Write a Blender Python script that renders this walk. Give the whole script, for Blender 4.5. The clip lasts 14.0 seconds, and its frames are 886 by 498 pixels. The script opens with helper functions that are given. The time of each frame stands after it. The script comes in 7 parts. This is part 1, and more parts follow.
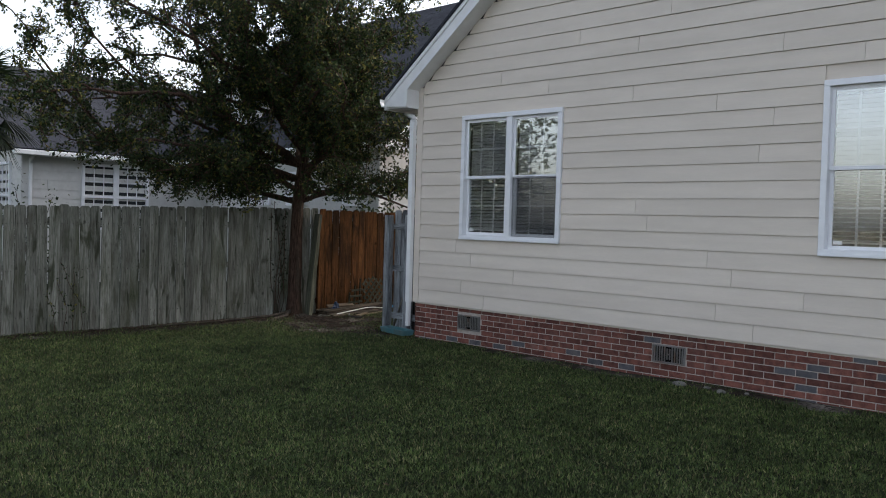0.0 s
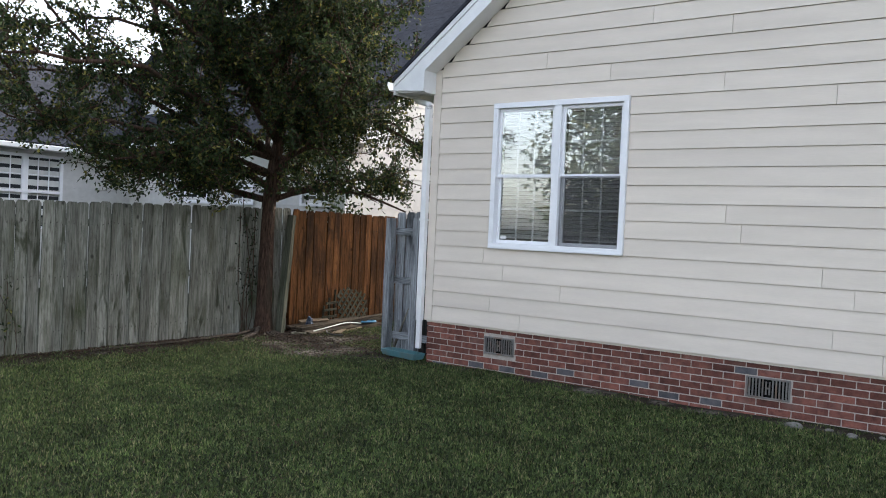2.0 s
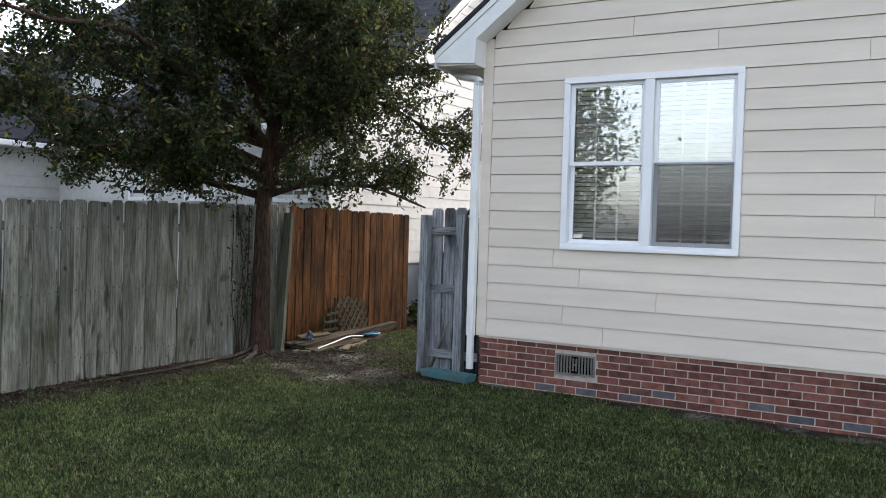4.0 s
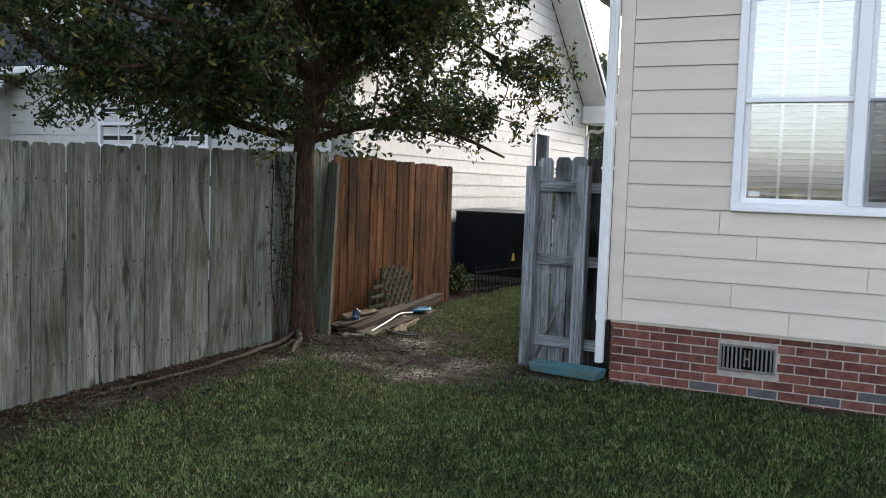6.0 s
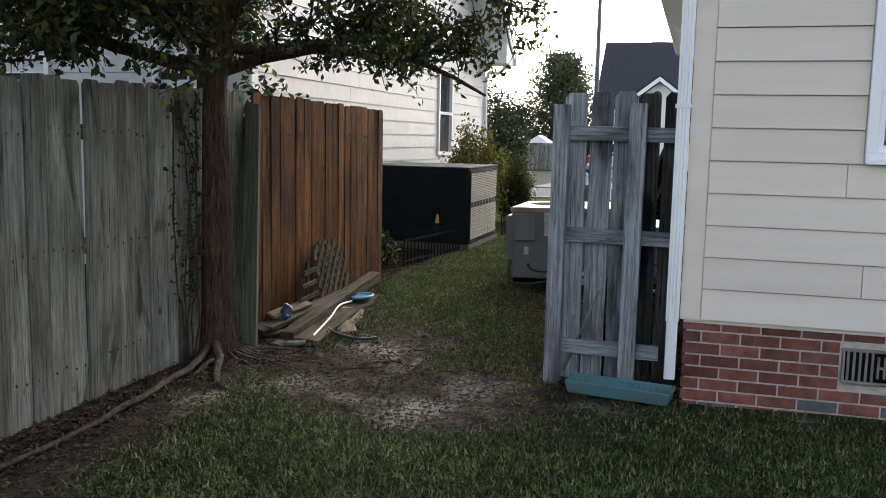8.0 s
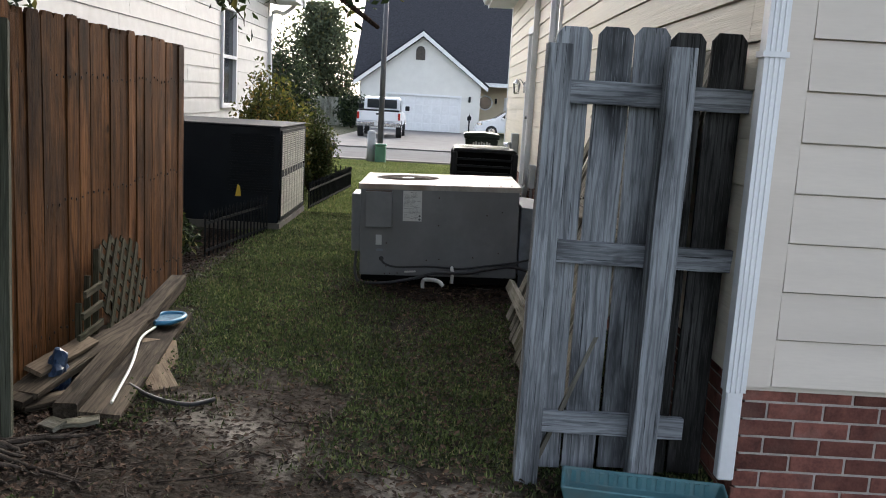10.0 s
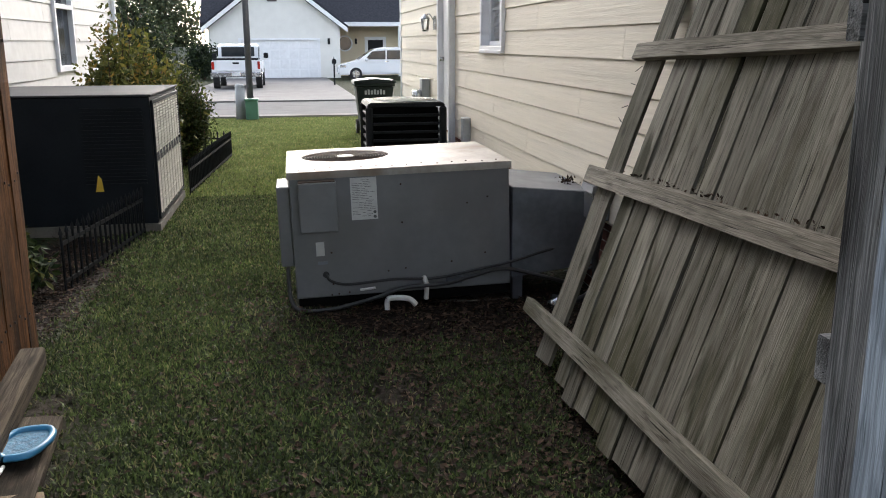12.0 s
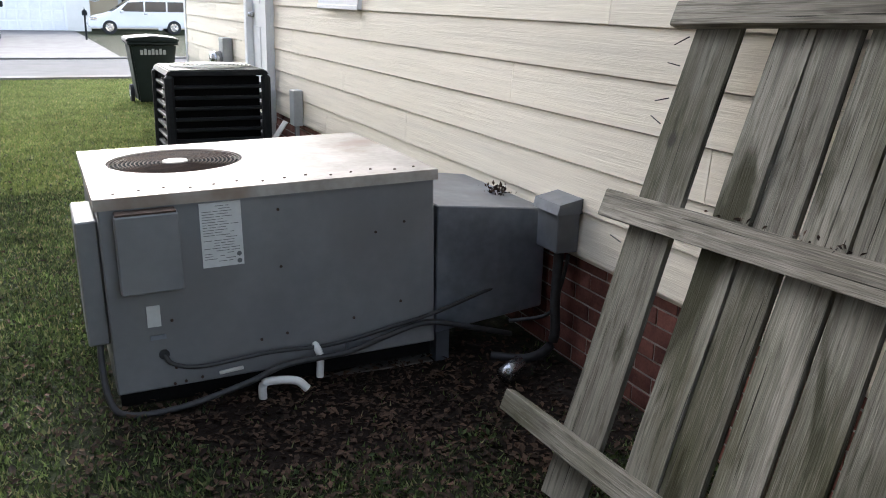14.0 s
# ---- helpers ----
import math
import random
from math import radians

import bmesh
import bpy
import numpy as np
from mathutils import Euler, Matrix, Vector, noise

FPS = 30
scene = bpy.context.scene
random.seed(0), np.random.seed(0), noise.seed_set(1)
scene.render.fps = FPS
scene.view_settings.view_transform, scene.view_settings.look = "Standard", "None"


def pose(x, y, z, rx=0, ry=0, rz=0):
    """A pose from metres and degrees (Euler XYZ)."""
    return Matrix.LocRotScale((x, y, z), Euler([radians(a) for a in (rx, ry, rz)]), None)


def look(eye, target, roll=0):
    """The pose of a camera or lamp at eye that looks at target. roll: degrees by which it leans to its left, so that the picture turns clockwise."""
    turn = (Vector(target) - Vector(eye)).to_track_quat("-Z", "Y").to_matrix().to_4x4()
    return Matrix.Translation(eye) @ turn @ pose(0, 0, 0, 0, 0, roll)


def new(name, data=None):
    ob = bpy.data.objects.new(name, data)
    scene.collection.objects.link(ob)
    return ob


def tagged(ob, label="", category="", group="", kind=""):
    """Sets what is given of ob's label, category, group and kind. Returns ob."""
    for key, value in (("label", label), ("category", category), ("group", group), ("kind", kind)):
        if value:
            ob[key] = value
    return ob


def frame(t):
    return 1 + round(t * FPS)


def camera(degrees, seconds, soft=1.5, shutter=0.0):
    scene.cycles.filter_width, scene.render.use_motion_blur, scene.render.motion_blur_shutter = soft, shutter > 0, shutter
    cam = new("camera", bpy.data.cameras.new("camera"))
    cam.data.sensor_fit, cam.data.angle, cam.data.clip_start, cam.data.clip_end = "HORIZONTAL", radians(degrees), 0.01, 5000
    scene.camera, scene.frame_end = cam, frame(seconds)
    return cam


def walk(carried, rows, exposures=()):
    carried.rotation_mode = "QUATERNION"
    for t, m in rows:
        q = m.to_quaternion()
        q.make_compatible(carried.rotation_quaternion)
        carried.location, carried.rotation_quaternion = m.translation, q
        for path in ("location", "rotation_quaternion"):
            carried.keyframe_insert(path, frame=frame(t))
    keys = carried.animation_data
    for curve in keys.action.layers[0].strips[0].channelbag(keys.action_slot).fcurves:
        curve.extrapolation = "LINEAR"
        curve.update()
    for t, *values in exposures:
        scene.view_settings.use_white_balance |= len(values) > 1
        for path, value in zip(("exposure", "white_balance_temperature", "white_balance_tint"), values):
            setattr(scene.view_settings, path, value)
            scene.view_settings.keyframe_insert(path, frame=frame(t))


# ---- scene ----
cam = camera(53.6, 14.0, 1.0)
METRES, EYE, TILT, LEAN, TURN = 16.1, 1.5, 1.55, 0.0, 45.4
ROWS = [
    (0.0, 0.0, 0.0, 0.0, 0.03, -2.76, -0.56),
    (0.5, -0.0261, 0.0315, -0.0008, -1.54, -3.13, -0.47),
    (1.0, -0.0515, 0.062, -0.0015, -3.49, -3.08, -1.19),
    (1.5, -0.077, 0.0874, 0.0002, -7.62, -2.17, -1.65),
    (2.0, -0.0997, 0.116, -0.002, -7.53, -2.44, -1.66),
    (2.5, -0.124, 0.1419, -0.0018, -9.35, -2.15, -1.95),
    (3.0, -0.1437, 0.1715, -0.0014, -11.35, -2.11, -1.53),
    (5.5, -0.2312, 0.3433, -0.0069, -17.24, -4.61, -1.2),
    (6.0, -0.2416, 0.3829, -0.0075, -18.71, -5.61, -1.22),
    (6.5, -0.248, 0.4202, -0.0064, -21.9, -6.03, -1.02),
    (7.0, -0.2498, 0.4624, -0.0077, -23.41, -6.74, -0.9),
    (7.5, -0.2508, 0.499, -0.0102, -26.81, -7.87, -1.27),
    (8.0, -0.2474, 0.5375, -0.0122, -29.06, -8.74, -0.78),
    (8.5, -0.243, 0.5767, -0.0141, -32.52, -9.22, -1.82),
    (11.0, -0.1856, 0.735, -0.0183, -51.91, -12.44, -1.63),
    (11.5, -0.1704, 0.7623, -0.0189, -53.71, -13.16, -0.45),
    (12.0, -0.1498, 0.7893, -0.0189, -54.95, -14.79, -0.03),
    (12.5, -0.1324, 0.8144, -0.0192, -62.04, -15.23, -1.03),
    (13.0, -0.1114, 0.832, -0.0207, -69.94, -15.82, -2.12),
    (13.5, -0.0955, 0.8511, -0.0225, -72.04, -16.59, -2.47),
    (14.0, -0.0803, 0.8751, -0.0234, -69.92, -17.21, -1.99),
]
WARMTH, TINT = 6450, 11
STOPS = [(0.0, 1.35), (0.5, 1.75), (1.0, 1.95), (1.5, 2.2), (2.5, 2.1), (3.0, 2.1), (5.5, 2.15), (6.5, 2.15), (7.5, 1.95), (8.5, 1.85), (11.0, 2.05), (12.5, 2.28), (14.0, 2.65)]
EXPOSURES = [(t, stops, WARMTH - 380 * max(0.0, t - 12.5) / 1.5, TINT) for t, stops in STOPS]
walk(cam, [(t, pose(0, 0, EYE, TILT, LEAN, 0) @ pose(0, 0, 0, 0, 0, TURN) @ pose(METRES * x, METRES * y, METRES * z, 90 + pitch, roll, yaw)) for t, x, y, z, yaw, pitch, roll in ROWS], EXPOSURES)

# ---- light ----
world = bpy.data.worlds.new("world")
scene.world = world
world.use_nodes = True
wn, wl = world.node_tree.nodes, world.node_tree.links
sky = wn.new("ShaderNodeTexSky")
sky.sky_type, sky.sun_disc = "NISHITA", False
sky.sun_elevation, sky.sun_rotation = radians(28), radians(8)
sky.air_density, sky.dust_density, sky.ozone_density = 1.0, 3.5, 1.0
soft_sky = wn.new("ShaderNodeHueSaturation")          # thin high cloud takes most of the blue out
soft_sky.inputs["Saturation"].default_value = 0.52
wl.new(sky.outputs[0], soft_sky.inputs["Color"])
wl.new(soft_sky.outputs[0], wn["Background"].inputs["Color"])
wn["Background"].inputs["Strength"].default_value = 0.15
sun = new("sun", bpy.data.lights.new("sun", "SUN"))
sun.data.energy, sun.data.angle, sun.data.color = 0.6, radians(60), (1.0, 0.97, 0.93)
sun.matrix_world = look((-8 + 0.5, 8 + 17, 10.5), (-8, 8, 0))

# ---- helpers of the scene ----
rng = np.random.default_rng(5)


def ground_z(y):
    return float(np.interp(y, [-60, 2, 7, 13, 18, 62, 300], [-0.17, -0.16, -0.10, -0.08, -0.09, -0.64, -0.8]))


def np_mesh(name, verts, faces, mat=None, parent=None, smooth=False):
    """One mesh object from arrays of corners and of equal-sided faces."""
    v, f = np.asarray(verts, np.float32), np.asarray(faces, np.int32)
    me = bpy.data.meshes.new(name)
    me.vertices.add(len(v)), me.loops.add(f.size), me.polygons.add(len(f))
    me.vertices.foreach_set("co", v.ravel())
    me.loops.foreach_set("vertex_index", f.ravel())
    me.polygons.foreach_set("loop_start", np.arange(0, f.size, f.shape[1], dtype=np.int32))
    me.polygons.foreach_set("use_smooth", np.full(len(f), smooth, bool))
    me.update(calc_edges=True)
    if mat:
        me.materials.append(mat)
    ob = new(name, me)
    ob.parent = parent
    return ob


def part(name, bm, material, parent=None, label="", smooth=False, m=None):
    """Links a bmesh as one mesh object under a thing or a part."""
    bm.normal_update()
    me = bpy.data.meshes.new(name)
    bm.to_mesh(me)
    bm.free()
    if smooth:
        me.polygons.foreach_set("use_smooth", np.ones(len(me.polygons), bool))
    me.materials.append(material)
    ob = new(name, me)
    ob.parent = parent
    if m is not None:
        ob.matrix_local = m
    return tagged(ob, label)


def again(ob, parent=None, m=None):
    """Another object on the same mesh."""
    o = new(ob.name.split(".")[0], ob.data)
    o.parent = parent or ob.parent
    o.matrix_local = m if m is not None else Matrix()
    return o


def thing(name, label, category, m=None, group="", kind=""):
    ob = new(name)
    ob.empty_display_size = 0.1
    ob.matrix_world = m or Matrix()
    return tagged(ob, label, category, group, kind)


def box(x0, x1, y0, y1, z0, z1, bevel=0.0, bm=None, m=None):
    bm = bm or bmesh.new()
    r = bmesh.ops.create_cube(bm, size=1, matrix=(m or Matrix()) @ Matrix.Translation(((x0 + x1) / 2, (y0 + y1) / 2, (z0 + z1) / 2)) @ Matrix.Diagonal((x1 - x0, y1 - y0, z1 - z0, 1)))
    if bevel:
        es = {e for v in r["verts"] for e in v.link_edges}
        bmesh.ops.bevel(bm, geom=list(es), offset=bevel, segments=1, affect="EDGES")
    return bm


def prism(points, depth, bm=None, m=None, bevel=0.0):
    """A polygon in x, z pushed along y from 0 to depth."""
    bm = bm or bmesh.new()
    m = m or Matrix()
    a = [bm.verts.new(m @ Vector((p[0], 0, p[1]))) for p in points]
    b = [bm.verts.new(m @ Vector((p[0], depth, p[1]))) for p in points]
    n = len(a)
    fs = [bm.faces.new(a), bm.faces.new(b[::-1])] + [bm.faces.new((a[i], b[i], b[(i + 1) % n], a[(i + 1) % n])) for i in range(n)]
    bmesh.ops.recalc_face_normals(bm, faces=fs)
    if bevel:
        bmesh.ops.bevel(bm, geom=list({e for f in fs for e in f.edges}), offset=bevel, segments=2, affect="EDGES")
    return bm


def cyl(r1, r2, h, sides=16, bm=None, m=None, cap=True):
    bm = bm or bmesh.new()
    bmesh.ops.create_cone(bm, cap_ends=cap, segments=sides, radius1=r1, radius2=r2, depth=h, matrix=(m or Matrix()) @ Matrix.Translation((0, 0, h / 2)))
    return bm


def tube_arrays(points, radii, sides=8):
    """Corners and quads of a bent tube."""
    p, r = np.asarray(points, float), np.broadcast_to(np.asarray(radii, float), len(points))
    d = np.gradient(p, axis=0)
    d /= np.linalg.norm(d, axis=1)[:, None] + 1e-9
    up = np.where(np.abs(d[:, 2:3]) > 0.9, [[1.0, 0, 0]], [[0, 0, 1.0]])
    a = np.cross(d, up)
    a /= np.linalg.norm(a, axis=1)[:, None] + 1e-9
    b = np.cross(d, a)
    t = np.linspace(0, 2 * np.pi, sides, endpoint=False)
    v = p[:, None] + r[:, None, None] * (np.cos(t)[None, :, None] * a[:, None] + np.sin(t)[None, :, None] * b[:, None])
    i = np.arange(len(p) - 1)[:, None] * sides
    j = np.arange(sides)[None]
    k = (j + 1) % sides
    f = np.stack([i + j, i + k, i + sides + k, i + sides + j], -1).reshape(-1, 4)
    return v.reshape(-1, 3), f


def tubes(name, lines, mat, parent=None, sides=8, label=""):
    vs, fs, n = [], [], 0
    for pts, radii in lines:
        v, f = tube_arrays(pts, radii, sides)
        vs.append(v), fs.append(f + n)
        n += len(v)
    return tagged(np_mesh(name, np.vstack(vs), np.vstack(fs), mat, parent, True), label)


def bend(pts, n=14):
    """A smooth line through a few corners."""
    p = [Vector(q) for q in pts]
    p = [2 * p[0] - p[1]] + p + [2 * p[-1] - p[-2]]
    out = []
    for i in range(1, len(p) - 2):
        for s in range(n):
            t = s / n
            a, b, c, d = p[i - 1:i + 3]
            out.append(0.5 * (2 * b + (c - a) * t + (2 * a - 5 * b + 4 * c - d) * t * t + (3 * b - 3 * c + d - a) * t ** 3))
    return [tuple(q) for q in out + [p[-2]]]


# ---- materials ----
def node_mat(name):
    m = bpy.data.materials.new(name)
    m.use_nodes = True
    return m, m.node_tree.nodes, m.node_tree.links, m.node_tree.nodes["Principled BSDF"]


def surface(name, c1, c2, scale=6.0, rough=0.7, bump=0.15, metal=0.0, stretch=(1, 1, 1), vary=0.12, fine=60.0, island=False, c3=None, stain=1.2, stain_at=(0.52, 0.75), spec=0.5, bump_dist=0.01, place="Object"):
    """Two colours mixed by noise at two scales, with stains, an uneven gloss, relief, and a brightness of its own for each piece."""
    m, n, l, p = node_mat(name)
    tc, mp, inf = n.new("ShaderNodeTexCoord"), n.new("ShaderNodeMapping"), n.new("ShaderNodeObjectInfo")
    mp.inputs["Scale"].default_value = stretch
    l.new(tc.outputs[place], mp.inputs["Vector"])
    shift = n.new("ShaderNodeVectorMath")
    shift.operation = "MULTIPLY_ADD"
    shift.inputs[1].default_value = (31.0, 17.0, 23.0)
    l.new(inf.outputs["Random"], shift.inputs[0])
    l.new(mp.outputs[0], shift.inputs[2])
    big, small, blot = (n.new("ShaderNodeTexNoise") for _ in range(3))
    for tex, s, d in ((big, scale, 6), (small, fine, 3), (blot, stain, 5)):
        tex.inputs["Scale"].default_value, tex.inputs["Detail"].default_value = s, d
        l.new(shift.outputs[0], tex.inputs["Vector"])
    add = n.new("ShaderNodeMath")
    add.operation = "MULTIPLY_ADD"
    add.inputs[1].default_value = 0.4
    l.new(small.outputs["Fac"], add.inputs[0])
    l.new(big.outputs["Fac"], add.inputs[2])
    ramp = n.new("ShaderNodeMapRange")
    ramp.inputs["From Min"].default_value, ramp.inputs["From Max"].default_value = 0.5, 0.9
    l.new(add.outputs[0], ramp.inputs["Value"])
    mix = n.new("ShaderNodeMix")
    mix.data_type = "RGBA"
    mix.inputs["A"].default_value, mix.inputs["B"].default_value = (*c1, 1), (*c2, 1)
    l.new(ramp.outputs[0], mix.inputs["Factor"])
    col = mix.outputs["Result"]
    if c3:
        r3 = n.new("ShaderNodeMapRange")
        r3.inputs["From Min"].default_value, r3.inputs["From Max"].default_value = stain_at
        l.new(blot.outputs["Fac"], r3.inputs["Value"])
        m3 = n.new("ShaderNodeMix")
        m3.data_type = "RGBA"
        m3.inputs["B"].default_value = (*c3, 1)
        l.new(r3.outputs[0], m3.inputs["Factor"])
        l.new(col, m3.inputs["A"])
        col = m3.outputs["Result"]
    hsv, rv = n.new("ShaderNodeHueSaturation"), n.new("ShaderNodeMapRange")
    src = inf.outputs["Random"]
    if island:
        src = n.new("ShaderNodeNewGeometry").outputs["Random Per Island"]
    rv.inputs["To Min"].default_value, rv.inputs["To Max"].default_value = 1 - vary, 1 + vary
    l.new(src, rv.inputs["Value"])
    l.new(rv.outputs[0], hsv.inputs["Value"])
    l.new(col, hsv.inputs["Color"])
    l.new(hsv.outputs[0], p.inputs["Base Color"])
    rr = n.new("ShaderNodeMapRange")
    rr.inputs["To Min"].default_value, rr.inputs["To Max"].default_value = max(rough - 0.12, 0.02), min(rough + 0.12, 1)
    l.new(big.outputs["Fac"], rr.inputs["Value"])
    l.new(rr.outputs[0], p.inputs["Roughness"])
    p.inputs["Metallic"].default_value = metal
    p.inputs["Specular IOR Level"].default_value = spec
    if bump:
        b = n.new("ShaderNodeBump")
        b.inputs["Strength"].default_value, b.inputs["Distance"].default_value = bump, bump_dist
        l.new(add.outputs[0], b.inputs["Height"])
        l.new(b.outputs[0], p.inputs["Normal"])
    return m


def leaf_mat(name, c1, c2, c3, patch=0.0):
    """Leaves that differ one by one and let some light through."""
    m, n, l, p = node_mat(name)
    g = n.new("ShaderNodeNewGeometry")
    ramp = n.new("ShaderNodeValToRGB")
    e = ramp.color_ramp.elements
    e[0].color, e[1].color, e[1].position = (*c1, 1), (*c2, 1), 0.8
    e.new(0.97).color = (*c3, 1)
    l.new(g.outputs["Random Per Island"], ramp.inputs["Fac"])
    col = ramp.outputs[0]
    if patch:                                             # tufts and drier patches
        tc = n.new("ShaderNodeTexCoord")
        for s, k in ((14.0, 1.0), (2.2, 0.7)):
            tx, mr, hs = n.new("ShaderNodeTexNoise"), n.new("ShaderNodeMapRange"), n.new("ShaderNodeHueSaturation")
            tx.inputs["Scale"].default_value, tx.inputs["Detail"].default_value = s, 4
            l.new(tc.outputs["Object"], tx.inputs["Vector"])
            for q, v in (("From Min", 0.3), ("From Max", 0.7), ("To Min", 1 - patch * k), ("To Max", 1 + patch * k)):
                mr.inputs[q].default_value = v
            l.new(tx.outputs["Fac"], mr.inputs["Value"])
            l.new(mr.outputs[0], hs.inputs["Value"])
            l.new(col, hs.inputs["Color"])
            col = hs.outputs[0]
    l.new(col, p.inputs["Base Color"])
    p.inputs["Roughness"].default_value, p.inputs["Specular IOR Level"].default_value = 0.6, 0.18
    t, mx = n.new("ShaderNodeBsdfTranslucent"), n.new("ShaderNodeMixShader")
    l.new(col, t.inputs["Color"])
    mx.inputs["Fac"].default_value = 0.3
    l.new(p.outputs[0], mx.inputs[1])
    l.new(t.outputs[0], mx.inputs[2])
    l.new(mx.outputs[0], n["Material Output"].inputs["Surface"])
    return m


def wood(name, c1, c2, c3, vary=0.16, rough=0.85, stain=1.6, stain_at=(0.5, 0.72), lines=0.35, check=0.7, mildew=0.5):
    """Weathered boards whose grain runs along their own z: arched figure, checks, knots, stains."""
    m, n, l, p = node_mat(name)
    tc, inf = n.new("ShaderNodeTexCoord"), n.new("ShaderNodeObjectInfo")
    shift = n.new("ShaderNodeVectorMath")
    shift.operation = "MULTIPLY_ADD"
    shift.inputs[1].default_value = (3.1, 1.7, 23.0)
    l.new(inf.outputs["Random"], shift.inputs[0])
    l.new(tc.outputs["Object"], shift.inputs[2])

    def mapped(s):
        mp = n.new("ShaderNodeMapping")
        mp.inputs["Scale"].default_value = s
        l.new(shift.outputs[0], mp.inputs["Vector"])
        return mp.outputs[0]

    def noise_at(s, scale, detail, warp=0.0):
        t = n.new("ShaderNodeTexNoise")
        t.inputs["Scale"].default_value, t.inputs["Detail"].default_value, t.inputs["Distortion"].default_value = scale, detail, warp
        l.new(mapped(s), t.inputs["Vector"])
        return t.outputs["Fac"]

    def span(v, lo, hi, a=0.0, c=1.0):
        r = n.new("ShaderNodeMapRange")
        for k, q in (("From Min", lo), ("From Max", hi), ("To Min", a), ("To Max", c)):
            r.inputs[k].default_value = q
        l.new(v, r.inputs["Value"])
        return r.outputs[0]

    def blend(a, c, f, kind="MIX"):
        x = n.new("ShaderNodeMix")
        x.data_type, x.blend_type = "RGBA", kind
        for s, v in (("A", a), ("B", c)):
            if isinstance(v, tuple):
                x.inputs[s].default_value = (*v, 1)
            else:
                l.new(v, x.inputs[s])
        l.new(f, x.inputs["Factor"])
        return x.outputs["Result"]

    wave = n.new("ShaderNodeTexWave")
    wave.bands_direction = "X"
    for k, q in (("Scale", 6.0), ("Distortion", 11.0), ("Detail", 3.0), ("Detail Scale", 1.3), ("Detail Roughness", 0.6)):
        wave.inputs[k].default_value = q
    l.new(mapped((1.6, 1.6, 0.16)), wave.inputs["Vector"])
    fine = noise_at((1, 1, 0.035), 240.0, 3)
    broad = noise_at((1, 1, 0.12), 14.0, 5, 0.6)
    checks = span(noise_at((1, 1, 0.016), 120.0, 2), 0.65, 0.70, 0.0, check)
    col = blend(c1, c2, span(broad, 0.36, 0.66))
    col = blend(col, tuple(0.5 * q for q in c1), span(noise_at((1, 1, 0.02), 130.0, 4), 0.50, 0.66, 0.0, 1.1 * lines))
    col = blend(col, c3, span(noise_at((1, 1, 0.35), stain * 2.2, 4), *stain_at))
    col = blend(col, tuple(0.45 * q for q in c1), span(wave.outputs["Fac"], 0.70, 0.93, 0.0, lines))
    col = blend(col, tuple(min(1.0, 1.25 * q) for q in c2), span(fine, 0.55, 0.75, 0.0, 0.45))
    col = blend(col, tuple(0.3 * q for q in c1), checks)
    col = blend(col, tuple(0.55 * q for q in c3), span(noise_at((1, 1, 0.14), 75.0, 5), 0.54, 0.70, 0.0, 0.6 * mildew))     # mildew specks
    col = blend(col, tuple(0.5 * q for q in c3), span(noise_at((1, 1, 0.22), 5.0, 6, 0.8), 0.60, 0.67, 0.0, mildew))   # black weather stains
    vor = n.new("ShaderNodeTexVoronoi")
    vor.inputs["Scale"].default_value = 3.2
    l.new(mapped((1.0, 1.0, 0.75)), vor.inputs["Vector"])
    col = blend(col, tuple(0.4 * q for q in c1), span(vor.outputs["Distance"], 0.035, 0.085, 0.95, 0.0))
    hsv = n.new("ShaderNodeHueSaturation")
    l.new(span(inf.outputs["Random"], 0, 1, 1 - vary, 1 + vary), hsv.inputs["Value"])
    l.new(col, hsv.inputs["Color"])
    l.new(hsv.outputs[0], p.inputs["Base Color"])
    p.inputs["Roughness"].default_value, p.inputs["Specular IOR Level"].default_value = rough, 0.07
    hgt = n.new("ShaderNodeMath")
    hgt.operation = "MULTIPLY_ADD"
    hgt.inputs[1].default_value = -0.8
    l.new(checks, hgt.inputs[0])
    l.new(fine, hgt.inputs[2])
    bump = n.new("ShaderNodeBump")
    bump.inputs["Strength"].default_value, bump.inputs["Distance"].default_value = 0.7, 0.005
    l.new(hgt.outputs[0], bump.inputs["Height"])
    l.new(bump.outputs[0], p.inputs["Normal"])
    return m


SIDING = surface("painted_siding", (0.635, 0.560, 0.482), (0.70, 0.62, 0.536), 3.0, 0.62, 0.12, 0, (0.4, 3, 3), 0.035, 40, c3=(0.59, 0.52, 0.447), stain=0.8, stain_at=(0.55, 0.9), spec=0.3)
SIDING_SIDE = surface("painted_siding_grained", (0.70, 0.63, 0.51), (0.78, 0.705, 0.575), 5.0, 0.6, 0.45, 0, (0.28, 6, 9), 0.04, 30, c3=(0.55, 0.50, 0.41), stain=0.7, stain_at=(0.55, 0.9), spec=0.3)
SIDING_NB = surface("neighbour_siding", (0.53, 0.52, 0.495), (0.61, 0.60, 0.575), 3.0, 0.6, 0.1, 0, (3, 0.4, 3), 0.03, 40, spec=0.3)
SIDING_FAR = surface("far_siding", (0.70, 0.68, 0.63), (0.76, 0.74, 0.69), 2.0, 0.6, 0.05, 0, (1, 1, 1), 0.02, 20)
CREAM = surface("cream_wall", (0.62, 0.52, 0.36), (0.66, 0.56, 0.40), 2.0, 0.7, 0.05)
